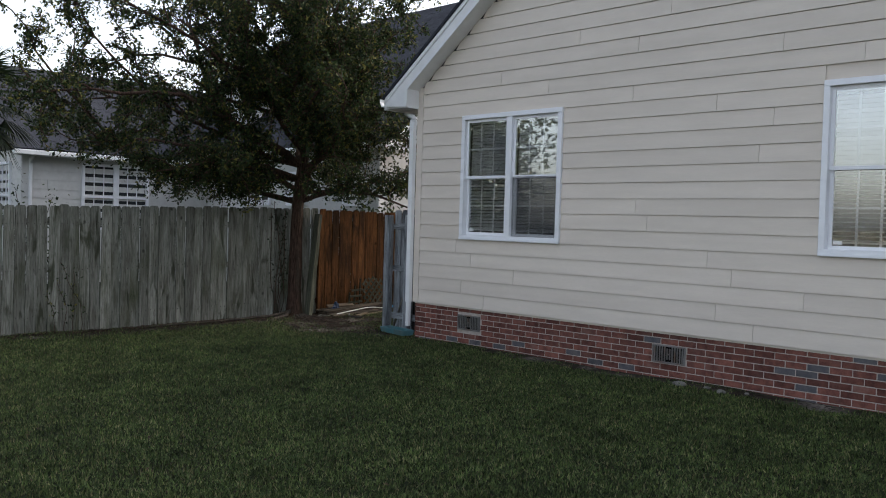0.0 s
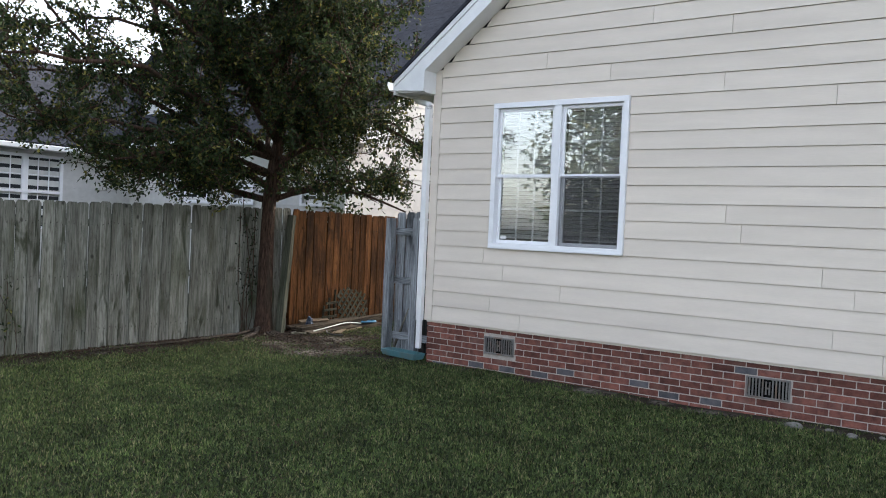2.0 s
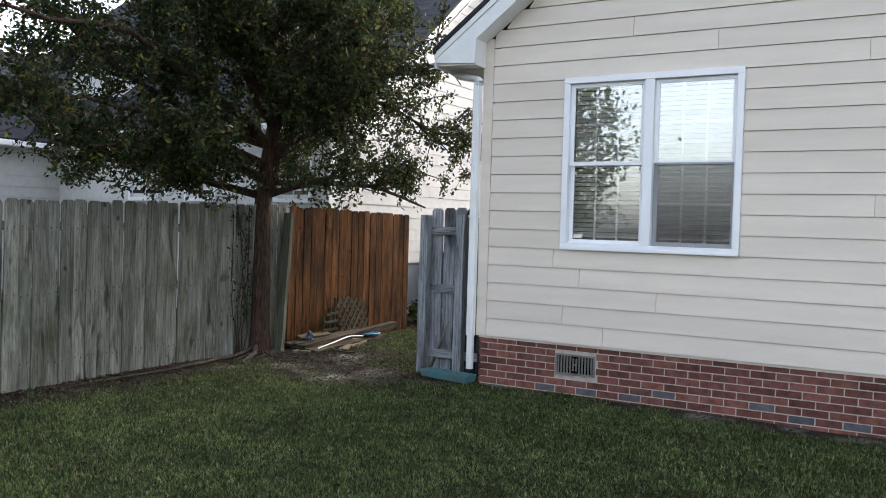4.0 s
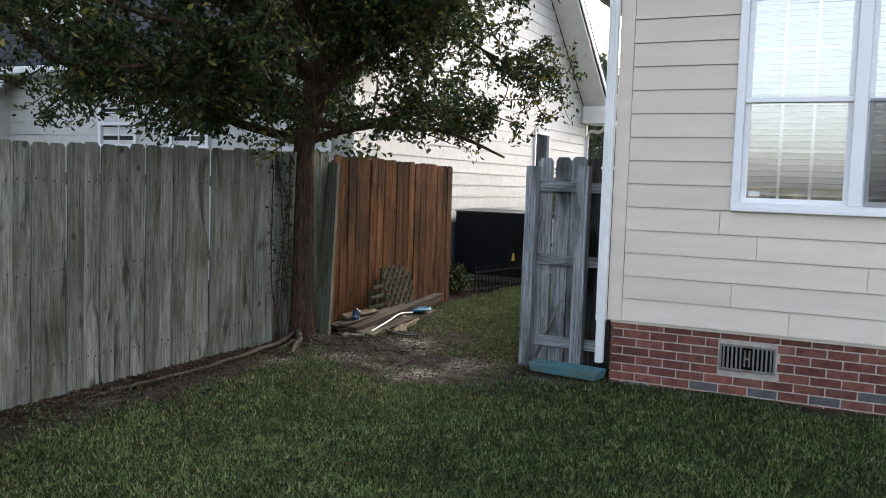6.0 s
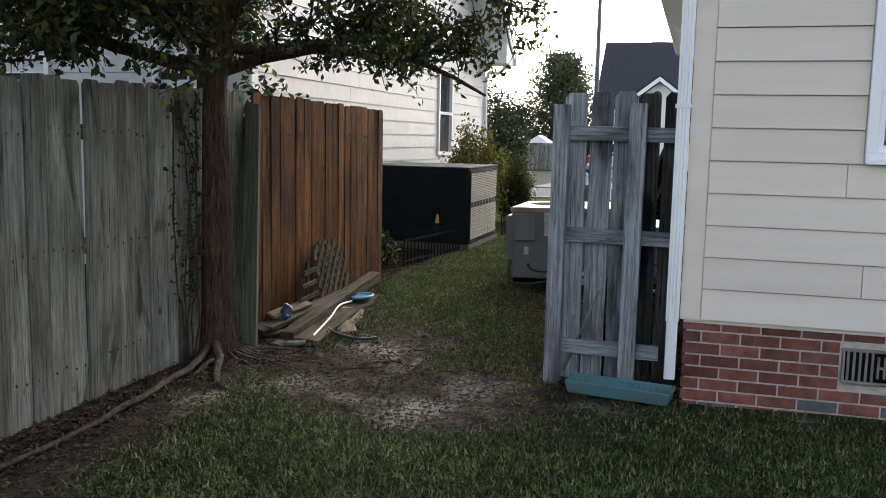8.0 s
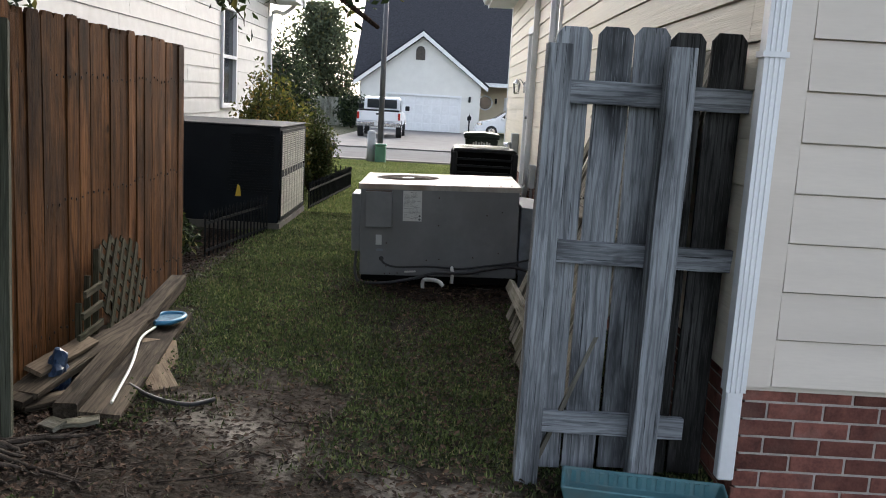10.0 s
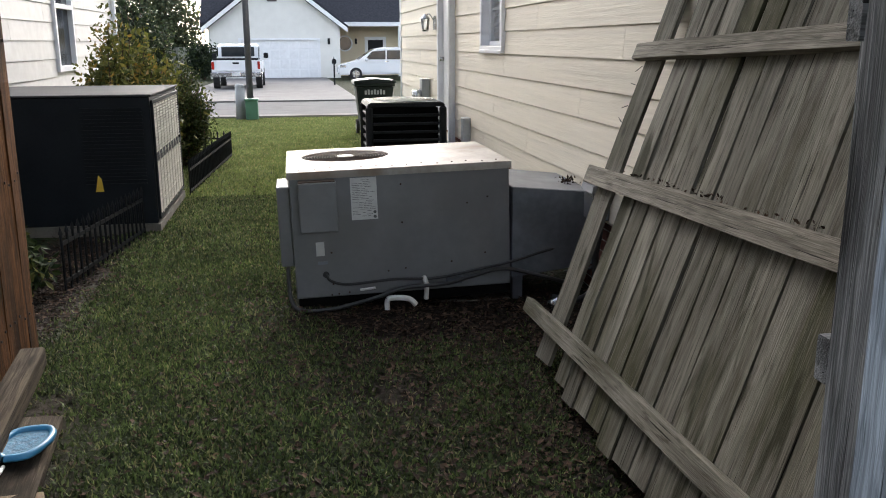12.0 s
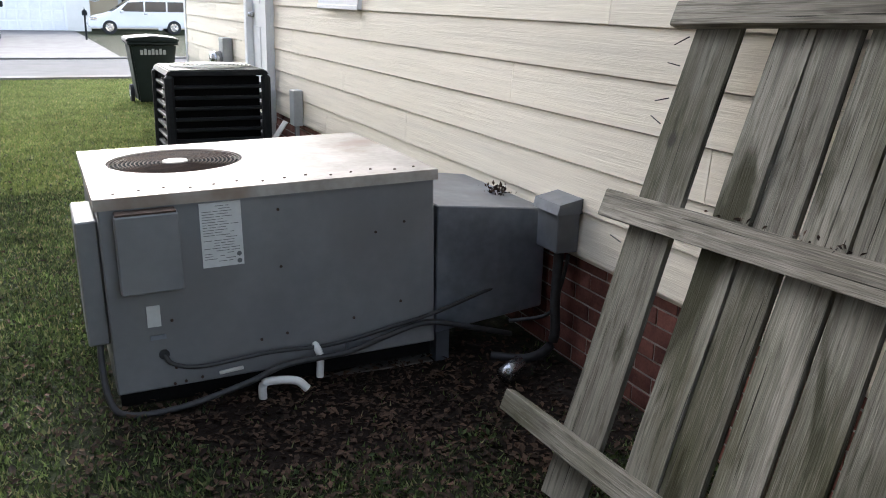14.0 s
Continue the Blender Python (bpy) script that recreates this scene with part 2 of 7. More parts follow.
WHITE = surface("white_paint", (0.72, 0.72, 0.72), (0.80, 0.80, 0.80), 5.0, 0.45, 0.05, vary=0.03, c3=(0.62, 0.61, 0.58), stain=2.5, stain_at=(0.58, 0.85))
VINYL = surface("white_vinyl", (0.78, 0.78, 0.80), (0.82, 0.82, 0.84), 8.0, 0.35, 0.02, vary=0.02)
BRICK = surface("red_brick", (0.095, 0.037, 0.030), (0.205, 0.082, 0.062), 14.0, 0.9, 0.5, 0, (1, 1, 1), 0.36, 90, c3=(0.20, 0.125, 0.105), stain=4, stain_at=(0.55, 0.85), spec=0.2)
BRICK_DARK = surface("blue_grey_brick", (0.07, 0.07, 0.08), (0.12, 0.115, 0.12), 14.0, 0.9, 0.5, 0, (1, 1, 1), 0.2, 90, spec=0.2)
MORTAR = surface("mortar", (0.30, 0.265, 0.235), (0.42, 0.375, 0.335), 20.0, 0.95, 0.6, fine=120, spec=0.1)
BLOCK = surface("grey_block", (0.22, 0.23, 0.24), (0.28, 0.29, 0.30), 6.0, 0.9, 0.3)
# darker concrete for the pads under the two package units
DARK_PAD = surface("damp_concrete", (0.085, 0.08, 0.07), (0.15, 0.14, 0.125), 5.0, 0.95, 0.4, spec=0.15)
SHINGLE = surface("dark_shingle", (0.018, 0.020, 0.026), (0.040, 0.042, 0.052), 10.0, 0.95, 0.4, 0, (1, 1, 1), 0.15, 70, island=True, spec=0.2)
FENCE_OLD = wood("silvered_fence_board", (0.140, 0.138, 0.112), (0.285, 0.284, 0.248), (0.060, 0.068, 0.034), 0.28, stain=0.9, stain_at=(0.55, 0.70), lines=0.35, check=1.0, mildew=0.8)
FENCE_RED = wood("stained_fence_board", (0.062, 0.026, 0.009), (0.172, 0.072, 0.024), (0.018, 0.010, 0.006), 0.4, stain=1.2, stain_at=(0.50, 0.68), lines=0.4, check=0.95, mildew=0.7)
GATE_WOOD = wood("blue_grey_board", (0.190, 0.200, 0.212), (0.335, 0.352, 0.370), (0.036, 0.037, 0.040), 0.16, stain=1.1, stain_at=(0.58, 0.69), lines=0.5, check=1.0, mildew=0.55)
# Shade beside the house put into the board colour, along with mildew stains.
GATE_SHADED = wood("damp_blackened_board", (0.040, 0.039, 0.037), (0.085, 0.084, 0.082), (0.012, 0.011, 0.010), 0.2, stain=1.1, stain_at=(0.42, 0.58), lines=0.7, check=1.0, mildew=0.9)
PANEL_WOOD = wood("brown_grey_board", (0.122, 0.113, 0.091), (0.248, 0.232, 0.192), (0.066, 0.064, 0.036), 0.16, stain=1.7, stain_at=(0.48, 0.66), lines=0.25, check=1.0, mildew=0.9)
RAIL_WOOD = wood("pale_rail", (0.20, 0.182, 0.148), (0.36, 0.33, 0.275), (0.10, 0.09, 0.065), 0.15, lines=0.4, check=1.0, mildew=0.6)
POST_WOOD = wood("green_grey_post", (0.046, 0.048, 0.034), (0.098, 0.101, 0.077), (0.045, 0.053, 0.028), 0.05)
RAW_WOOD = wood("sawn_pine", (0.045, 0.035, 0.025), (0.112, 0.090, 0.066), (0.024, 0.019, 0.015), 0.4, lines=0.5, check=0.95, mildew=0.8)
BARK = surface("bark", (0.020, 0.012, 0.009), (0.120, 0.074, 0.054), 20.0, 0.95, 1.0, 0, (3, 3, 0.4), 0.05, 60, c3=(0.055, 0.050, 0.038), stain=3, spec=0.1, bump_dist=0.04)
ROOT = surface("root_bark", (0.028, 0.022, 0.018), (0.092, 0.075, 0.061), 18.0, 0.95, 1.0, 0, (1, 1, 1), 0.1, 70, spec=0.1, bump_dist=0.02)
LEAF = leaf_mat("tree_leaf", (0.010, 0.018, 0.008), (0.050, 0.074, 0.024), (0.17, 0.15, 0.035))
LEAF_FAR = leaf_mat("far_leaf", (0.045, 0.06, 0.035), (0.12, 0.14, 0.08), (0.12, 0.12, 0.05))
LEAF_SHRUB = leaf_mat("shrub_leaf", (0.036, 0.047, 0.012), (0.125, 0.130, 0.030), (0.22, 0.145, 0.03))
LEAF_DARK = leaf_mat("dark_leaf", (0.010, 0.016, 0.009), (0.032, 0.048, 0.022), (0.06, 0.08, 0.03))
GRASS = leaf_mat("grass_blade", (0.009, 0.018, 0.006), (0.112, 0.155, 0.048), (0.23, 0.20, 0.105), 0.5)
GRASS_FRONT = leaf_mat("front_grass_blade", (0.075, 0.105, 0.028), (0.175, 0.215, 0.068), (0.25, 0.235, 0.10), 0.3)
LITTER = surface("fallen_leaf", (0.012, 0.008, 0.006), (0.088, 0.055, 0.036), 8.0, 0.9, 0.2, vary=0.65, island=True, spec=0.2)
CONCRETE = surface("concrete", (0.125, 0.122, 0.120), (0.168, 0.164, 0.16), 3.0, 0.95, 0.2, vary=0.05, c3=(0.10, 0.098, 0.095), stain=0.7, spec=0.05)
ROAD = surface("asphalt_pale", (0.080, 0.081, 0.086), (0.112, 0.113, 0.119), 2.0, 0.95, 0.2, fine=80, spec=0.05)
GREY_METAL = surface("grey_painted_steel", (0.155, 0.158, 0.163), (0.198, 0.200, 0.202), 4.0, 0.5, 0.06, 0.0, vary=0.03, fine=25, c3=(0.150, 0.146, 0.143), stain=1.6, stain_at=(0.5, 0.8))
# Paler than the cabinet: sunlight on the top put into the colour, plus rust.
TOP_METAL = surface("dusty_steel_top", (0.30, 0.27, 0.23), (0.46, 0.43, 0.39), 5.0, 0.55, 0.08, 0.0, vary=0.02, fine=35, c3=(0.20, 0.13, 0.08), stain=2.2, stain_at=(0.52, 0.75))
GALV = surface("galvanised_duct", (0.15, 0.165, 0.19), (0.25, 0.27, 0.30), 4.0, 0.42, 0.05, 0.55, vary=0.03, fine=25, c3=(0.12, 0.12, 0.125), stain=1.8)
BLACK = surface("black_paint", (0.006, 0.007, 0.008), (0.013, 0.014, 0.016), 6.0, 0.6, 0.05, vary=0.1, spec=0.2)
BLACK_UNIT = surface("dark_unit_steel", (0.006, 0.008, 0.011), (0.011, 0.014, 0.018), 3.0, 0.55, 0.04, vary=0.05, spec=0.15)
GRILLE = surface("pale_grille", (0.55, 0.52, 0.46), (0.68, 0.65, 0.58), 12.0, 0.5, 0.1)
# Near-black colour stands in for the shade inside hollows.
DARK_IN = surface("dark_inside", (0.004, 0.004, 0.004), (0.008, 0.008, 0.008), 4.0, 0.9, 0, spec=0.05)
RUST = surface("rusty_grille", (0.035, 0.022, 0.015), (0.08, 0.05, 0.035), 20.0, 0.8, 0.3, 0.2)
PVC = surface("white_pvc", (0.66, 0.65, 0.61), (0.76, 0.75, 0.72), 10.0, 0.4, 0.02)
RUBBER = surface("black_cable", (0.02, 0.02, 0.021), (0.035, 0.035, 0.037), 30.0, 0.55, 0.1)
PAPER = surface("paper_label", (0.62, 0.62, 0.60), (0.70, 0.70, 0.68), 20.0, 0.7, 0.02)
INK = surface("label_ink", (0.10, 0.10, 0.10), (0.16, 0.16, 0.16), 20.0, 0.8, 0)
TEAL = surface("teal_plastic", (0.055, 0.15, 0.17), (0.085, 0.205, 0.225), 8.0, 0.55, 0.08, c3=(0.11, 0.13, 0.12), stain=4, stain_at=(0.5, 0.72))
BLUE = surface("blue_plastic", (0.03, 0.16, 0.30), (0.05, 0.23, 0.40), 8.0, 0.4, 0.05)
CARD = wood("rough_plywood", (0.17, 0.125, 0.085), (0.27, 0.21, 0.15), (0.09, 0.07, 0.05), 0.2, lines=0.3, check=0.6)
CAR_WHITE = surface("white_car_paint", (0.74, 0.74, 0.75), (0.78, 0.78, 0.79), 1.0, 0.15, 0)
CAR_GLASS = surface("dark_car_glass", (0.015, 0.018, 0.02), (0.03, 0.034, 0.037), 2.0, 0.06, 0)
TAIL = surface("red_lamp", (0.30, 0.015, 0.012), (0.42, 0.03, 0.02), 9.0, 0.2, 0)
CHROME = surface("dull_chrome", (0.45, 0.45, 0.46), (0.55, 0.55, 0.56), 9.0, 0.25, 0, 0.9)
TYRE = surface("tyre", (0.015, 0.015, 0.016), (0.03, 0.03, 0.031), 20.0, 0.9, 0.1)
GREEN_BIN = surface("green_bin_plastic", (0.008, 0.014, 0.012), (0.014, 0.022, 0.019), 6.0, 0.6, 0.03, spec=0.25)
GREEN_BOX = surface("green_utility_box", (0.04, 0.12, 0.07), (0.06, 0.16, 0.10), 6.0, 0.5, 0.03)
GREY_PLASTIC = surface("grey_pedestal", (0.30, 0.31, 0.31), (0.38, 0.39, 0.39), 6.0, 0.5, 0.03)
POLE = surface("pole_paint", (0.055, 0.055, 0.062), (0.085, 0.085, 0.092), 9.0, 0.5, 0.05)
BLIND = surface("blind_slat", (0.62, 0.62, 0.62), (0.68, 0.68, 0.68), 6.0, 0.55, 0)
# The dimness of the unlit rooms is put into this wall colour.
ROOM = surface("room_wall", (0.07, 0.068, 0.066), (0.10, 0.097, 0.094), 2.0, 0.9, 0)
YELLOW = surface("yellow_tag", (0.55, 0.36, 0.03), (0.62, 0.42, 0.05), 9.0, 0.6, 0)
STONE = surface("grey_stone", (0.10, 0.095, 0.085), (0.24, 0.23, 0.21), 14.0, 0.95, 0.7, spec=0.15)
PALM = leaf_mat("palm_frond", (0.012, 0.020, 0.010), (0.03, 0.045, 0.02), (0.06, 0.06, 0.02))

GLASS, gn, gl, gp = node_mat("window_glass")
gp.inputs["Base Color"].default_value = (0.95, 0.97, 0.97, 1)
gp.inputs["Roughness"].default_value, gp.inputs["Transmission Weight"].default_value, gp.inputs["IOR"].default_value = 0.01, 1.0, 2.5


SCREEN, sn_, sl_, sp_ = node_mat("insect_screen")
sp_.inputs["Base Color"].default_value, sp_.inputs["Roughness"].default_value = (0.03, 0.03, 0.033, 1), 0.7
st_, sm_ = sn_.new("ShaderNodeBsdfTransparent"), sn_.new("ShaderNodeMixShader")
sm_.inputs["Fac"].default_value = 0.28
sl_.new(st_.outputs[0], sm_.inputs[1])
sl_.new(sp_.outputs[0], sm_.inputs[2])
sl_.new(sm_.outputs[0], sn_["Material Output"].inputs["Surface"])


# ---- ground ----
def bare(x, y):
    """How bare of grass the yard is, 0 to 1."""
    x, y = np.asarray(x, float), np.asarray(y, float)
    def blob(cx, cy, rx, ry):
        return np.clip(1.35 - np.hypot((x - cx) / rx, (y - cy) / ry), 0, 1)
    b = np.maximum.reduce([blob(-10.3, 8.0, 1.2, 0.62), 0.85 * blob(-11.3, 8.5, 1.1, 0.9), 0.9 * blob(-11.9, 6.8, 0.55, 2.6), 0.55 * blob(-11.8, 4.0, 0.5, 2.5),
                           0.75 * blob(-11.8, 9.8, 0.36, 1.3), 0.45 * blob(-9.5, 10.6, 0.45, 2.2), 0.95 * blob(-9.9, 11.9, 1.0, 0.55), 0.8 * blob(-9.3, 11.6, 0.5, 0.6), 0.9 * blob(-12.35, 13.0, 0.35, 2.0),
                           0.7 * blob(-5.0, 8.2, 4.5, 0.22), 0.3 * blob(-10.2, 9.6, 0.9, 0.9), 0.6 * blob(-11.35, 9.35, 0.4, 0.45), 0.42 * blob(-10.35, 11.0, 0.5, 0.9), 0.75 * blob(-11.20, 9.60, 0.55, 0.45), 0.6 * blob(-10.78, 9.32, 0.4, 0.35)])
    wob = np.array([noise.noise(Vector((a * 1.7, c * 1.7, 3.1))) + 0.6 * noise.noise(Vector((a * 5.1, c * 5.1, 8.0))) for a, c in zip(x.ravel(), y.ravel())]).reshape(x.shape)
    return np.clip(b * (1 + 0.5 * wob) + 0.12 * wob * (b > 0.02), 0, 1)


def steps(a0, a1, fine, far):
    out, s = list(np.arange(a0, a1 + 1e-6, fine)), fine
    lo, hi, k = a0, a1, fine
    while hi < far:
        k *= 1.5
        hi += k
        lo -= k
        out += [lo, hi]
    return np.array(sorted(out))


gx, gy = steps(-13.5, 0.5, 0.12, 500), steps(-1.0, 15.0, 0.12, 500)
GX, GY = np.meshgrid(gx, gy)
near = (GX > -14) & (GX < 1) & (GY > -1.5) & (GY < 15.6)
BARE = np.zeros_like(GX)
BARE[near] = bare(GX[near], GY[near])
GZ = np.vectorize(ground_z)(GY)
GZ[near] += 0.018 * np.array([noise.noise(Vector((a * 0.8, c * 0.8, 0))) for a, c in zip(GX[near], GY[near])]) - 0.02 * BARE[near]
nx = len(gx)
i, j = np.meshgrid(np.arange(len(gy) - 1), np.arange(nx - 1), indexing="ij")
gf = np.stack([i * nx + j, i * nx + j + 1, (i + 1) * nx + j + 1, (i + 1) * nx + j], -1).reshape(-1, 4)
GROUND, n_, l_, p_ = node_mat("lawn_soil")
tc_, at_ = n_.new("ShaderNodeTexCoord"), n_.new("ShaderNodeAttribute")
at_.attribute_name = "bare"
def tex_(scale, detail=5):
    t = n_.new("ShaderNodeTexNoise")
    t.inputs["Scale"].default_value, t.inputs["Detail"].default_value = scale, detail
    l_.new(tc_.outputs["Object"], t.inputs["Vector"])
    return t
def mix_(a, b, f):
    m = n_.new("ShaderNodeMix")
    m.data_type = "RGBA"
    for s, v in (("A", a), ("B", b)):
        if isinstance(v, tuple):
            m.inputs[s].default_value = (*v, 1)
        else:
            l_.new(v, m.inputs[s])
    l_.new(f, m.inputs["Factor"])
    return m.outputs["Result"]
def band_(v, lo, hi):
    r = n_.new("ShaderNodeMapRange")
    r.inputs["From Min"].default_value, r.inputs["From Max"].default_value = lo, hi
    l_.new(v, r.inputs["Value"])
    return r.outputs[0]
t1_, t2_, t3_ = tex_(1.6), tex_(26), tex_(7)
lawn_ = mix_((0.010, 0.013, 0.006), (0.026, 0.035, 0.013), band_(t2_.outputs["Fac"], 0.35, 0.7))
lawn_ = mix_(lawn_, (0.032, 0.025, 0.015), band_(t1_.outputs["Fac"], 0.55, 0.8))
soil_ = mix_((0.016, 0.012, 0.009), (0.056, 0.045, 0.035), band_(t3_.outputs["Fac"], 0.38, 0.65))
soil_ = mix_(soil_, (0.265, 0.238, 0.205), band_(t1_.outputs["Fac"], 0.50, 0.70))
soil_ = mix_(soil_, (0.030, 0.023, 0.017), band_(t2_.outputs["Fac"], 0.50, 0.60))
# this mask darkens the soil for litter and for shade under things
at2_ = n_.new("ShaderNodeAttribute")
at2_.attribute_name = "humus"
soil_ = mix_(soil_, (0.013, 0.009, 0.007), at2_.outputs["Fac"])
l_.new(mix_(lawn_, soil_, band_(at_.outputs["Fac"], 0.25, 0.6)), p_.inputs["Base Color"])
p_.inputs["Roughness"].default_value, p_.inputs["Specular IOR Level"].default_value = 0.95, 0.1
bp_ = n_.new("ShaderNodeBump")
bp_.inputs["Strength"].default_value, bp_.inputs["Distance"].default_value = 0.8, 0.03
l_.new(t2_.outputs["Fac"], bp_.inputs["Height"])
l_.new(bp_.outputs[0], p_.inputs["Normal"])
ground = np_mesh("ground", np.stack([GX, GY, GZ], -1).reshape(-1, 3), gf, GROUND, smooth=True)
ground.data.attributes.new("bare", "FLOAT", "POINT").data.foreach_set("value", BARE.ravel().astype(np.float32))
humus = np.zeros_like(BARE)                          # leaf litter, and shade put into soil colour, at unit, panel, bed and fence feet
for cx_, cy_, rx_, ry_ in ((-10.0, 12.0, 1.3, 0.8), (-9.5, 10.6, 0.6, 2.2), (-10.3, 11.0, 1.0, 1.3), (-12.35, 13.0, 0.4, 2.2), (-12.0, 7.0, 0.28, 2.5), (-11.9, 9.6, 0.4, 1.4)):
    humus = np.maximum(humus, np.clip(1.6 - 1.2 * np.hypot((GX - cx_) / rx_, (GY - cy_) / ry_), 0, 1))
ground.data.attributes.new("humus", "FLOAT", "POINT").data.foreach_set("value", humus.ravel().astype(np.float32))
tagged(ground, "short green lawn with bare sandy soil near the gate", "ground", kind="structure")


def surface_z(x, y):
    """The height of the ground sheet, for arrays."""
    a, b = np.clip(np.searchsorted(gx, x) - 1, 0, nx - 2), np.clip(np.searchsorted(gy, y) - 1, 0, len(gy) - 2)
    u, v = (x - gx[a]) / (gx[a + 1] - gx[a]), (y - gy[b]) / (gy[b + 1] - gy[b])
    return (GZ[b, a] * (1 - u) + GZ[b, a + 1] * u) * (1 - v) + (GZ[b + 1, a] * (1 - u) + GZ[b + 1, a + 1] * u) * v


def strip(name, x0, x1, y0, y1, mat, label, up=0.02, thick=0.12):
    """A paved strip that follows the fall of the ground."""
    ys = np.linspace(y0, y1, 9)
    top = [(x, y, ground_z(y) + up) for y in ys for x in (x0, x1)]
    low = [(x, y, z - thick) for x, y, z in top]
    f = []
    n = len(top)
    for k in range(len(ys) - 1):
        a = 2 * k
        f += [(a, a + 1, a + 3, a + 2), (n + a, n + a + 2, n + a + 3, n + a + 1), (a, a + 2, n + a + 2, n + a), (a + 1, n + a + 1, n + a + 3, a + 3)]
    f += [(0, n, n + 1, 1), (n - 2, n - 1, 2 * n - 1, 2 * n - 2)]
    return tagged(np_mesh(name, top + low, f, mat), label, name, kind="structure")


strip("road", -160, 160, 27.2, 33.4, ROAD, "pale grey asphalt residential street", 0.0 + 0.01)
strip("kerb", -160, 160, 26.75, 27.2, CONCRETE, "low concrete kerb along the street", 0.05)
strip("kerb_far", -160, 160, 33.4, 33.85, CONCRETE, "low concrete kerb across the street", 0.05)
strip("driveway", -14.6, -8.8, 33.86, 60, CONCRETE, "wide concrete driveway across the street", 0.03)


# ---- lapped siding, cut round openings ----
def siding(parent, mat, u0, u1, z0, z1, exposure, openings=(), clip=None, seed=1, stuff=False):
    """Lapped boards on a wall whose own x runs along it and whose face looks to -y. Boards are separate pieces."""
    r = random.Random(seed)
    rows, z = [], z0
    while z < z1 - 0.02:
        rows.append((z, min(z + exposure, z1)))
        z += exposure
    allv, allf = [], []
    for a, b in rows:
        lo, hi = clip((a + b) / 2) if clip else (u0, u1)
        if hi - lo < 0.05:
            continue
        spans = [(lo, hi)]
        for ou0, ou1, oz0, oz1 in openings:
            if b > oz0 + 0.03 and a < oz1 - 0.03:
                spans = [s for p, q in spans for s in ((p, min(q, ou0)), (max(p, ou1), q)) if s[1] - s[0] > 0.03]
        for p, q in spans:
            cuts, c = [p], p + r.uniform(0.5, 3.6)
            while c < q - 0.3:
                cuts.append(c)
                c += 3.66
            cuts.append(q)
            for s, e in zip(cuts[:-1], cuts[1:]):
                g = 0.002
                s2, e2 = s + g, e - g
                if clip:                                  # the rake cuts the ends on a slant
                    la, ha = clip(a)
                    lb, hb = clip(b)
                    xs = (max(s2, la) if s == p else s2, min(e2, ha) if e == q else e2, min(e2, hb) if e == q else e2, max(s2, lb) if s == p else s2)
                else:
                    xs = (s2, e2, e2, s2)
                bot, top = a + 0.006, b           # a shadow gap under each lap
                v = [(xs[0], -0.025, bot), (xs[1], -0.025, bot), (xs[2], -0.014, top), (xs[3], -0.014, top), (xs[0], 0, bot), (xs[1], 0, bot), (xs[2], 0, top), (xs[3], 0, top)]
                f = [(0, 1, 2, 3), (4, 7, 6, 5), (0, 4, 5, 1), (3, 2, 6, 7), (0, 3, 7, 4), (1, 5, 6, 2)]
                if stuff:
                    allf += [tuple(k + len(allv) for k in q4) for q4 in f]
                    allv += v
                else:
                    np_mesh("siding_board", v, f, mat, parent)
    if stuff:
        tagged(np_mesh("siding_boards", allv, allf, mat, parent), kind="stuff")


def wall_core(name, label, m, u0, u1, z0, z1, mat, openings=(), thick=0.13, peak=None, owner=None):
    """A wall slab with its openings, and a gable on top if peak (u, z) is given."""
    bm = bmesh.new()
    us = sorted({u0, u1, *(o[0] for o in openings), *(o[1] for o in openings)})
    for a, b in zip(us[:-1], us[1:]):
        holes = sorted([(o[2], o[3]) for o in openings if o[0] <= a and o[1] >= b])
        z = z0
        for h0, h1 in holes:
            box(a, b, 0, thick, z, h0, bm=bm)
            z = h1
        box(a, b, 0, thick, z, z1, bm=bm)
    if peak:
        prism([(u0, z1), (u1, z1), peak], thick, bm)
    if owner:
        return part(name, bm, mat, owner, m=m)
    return tagged(part(name, bm, mat, m=m), label, "wall", kind="structure")


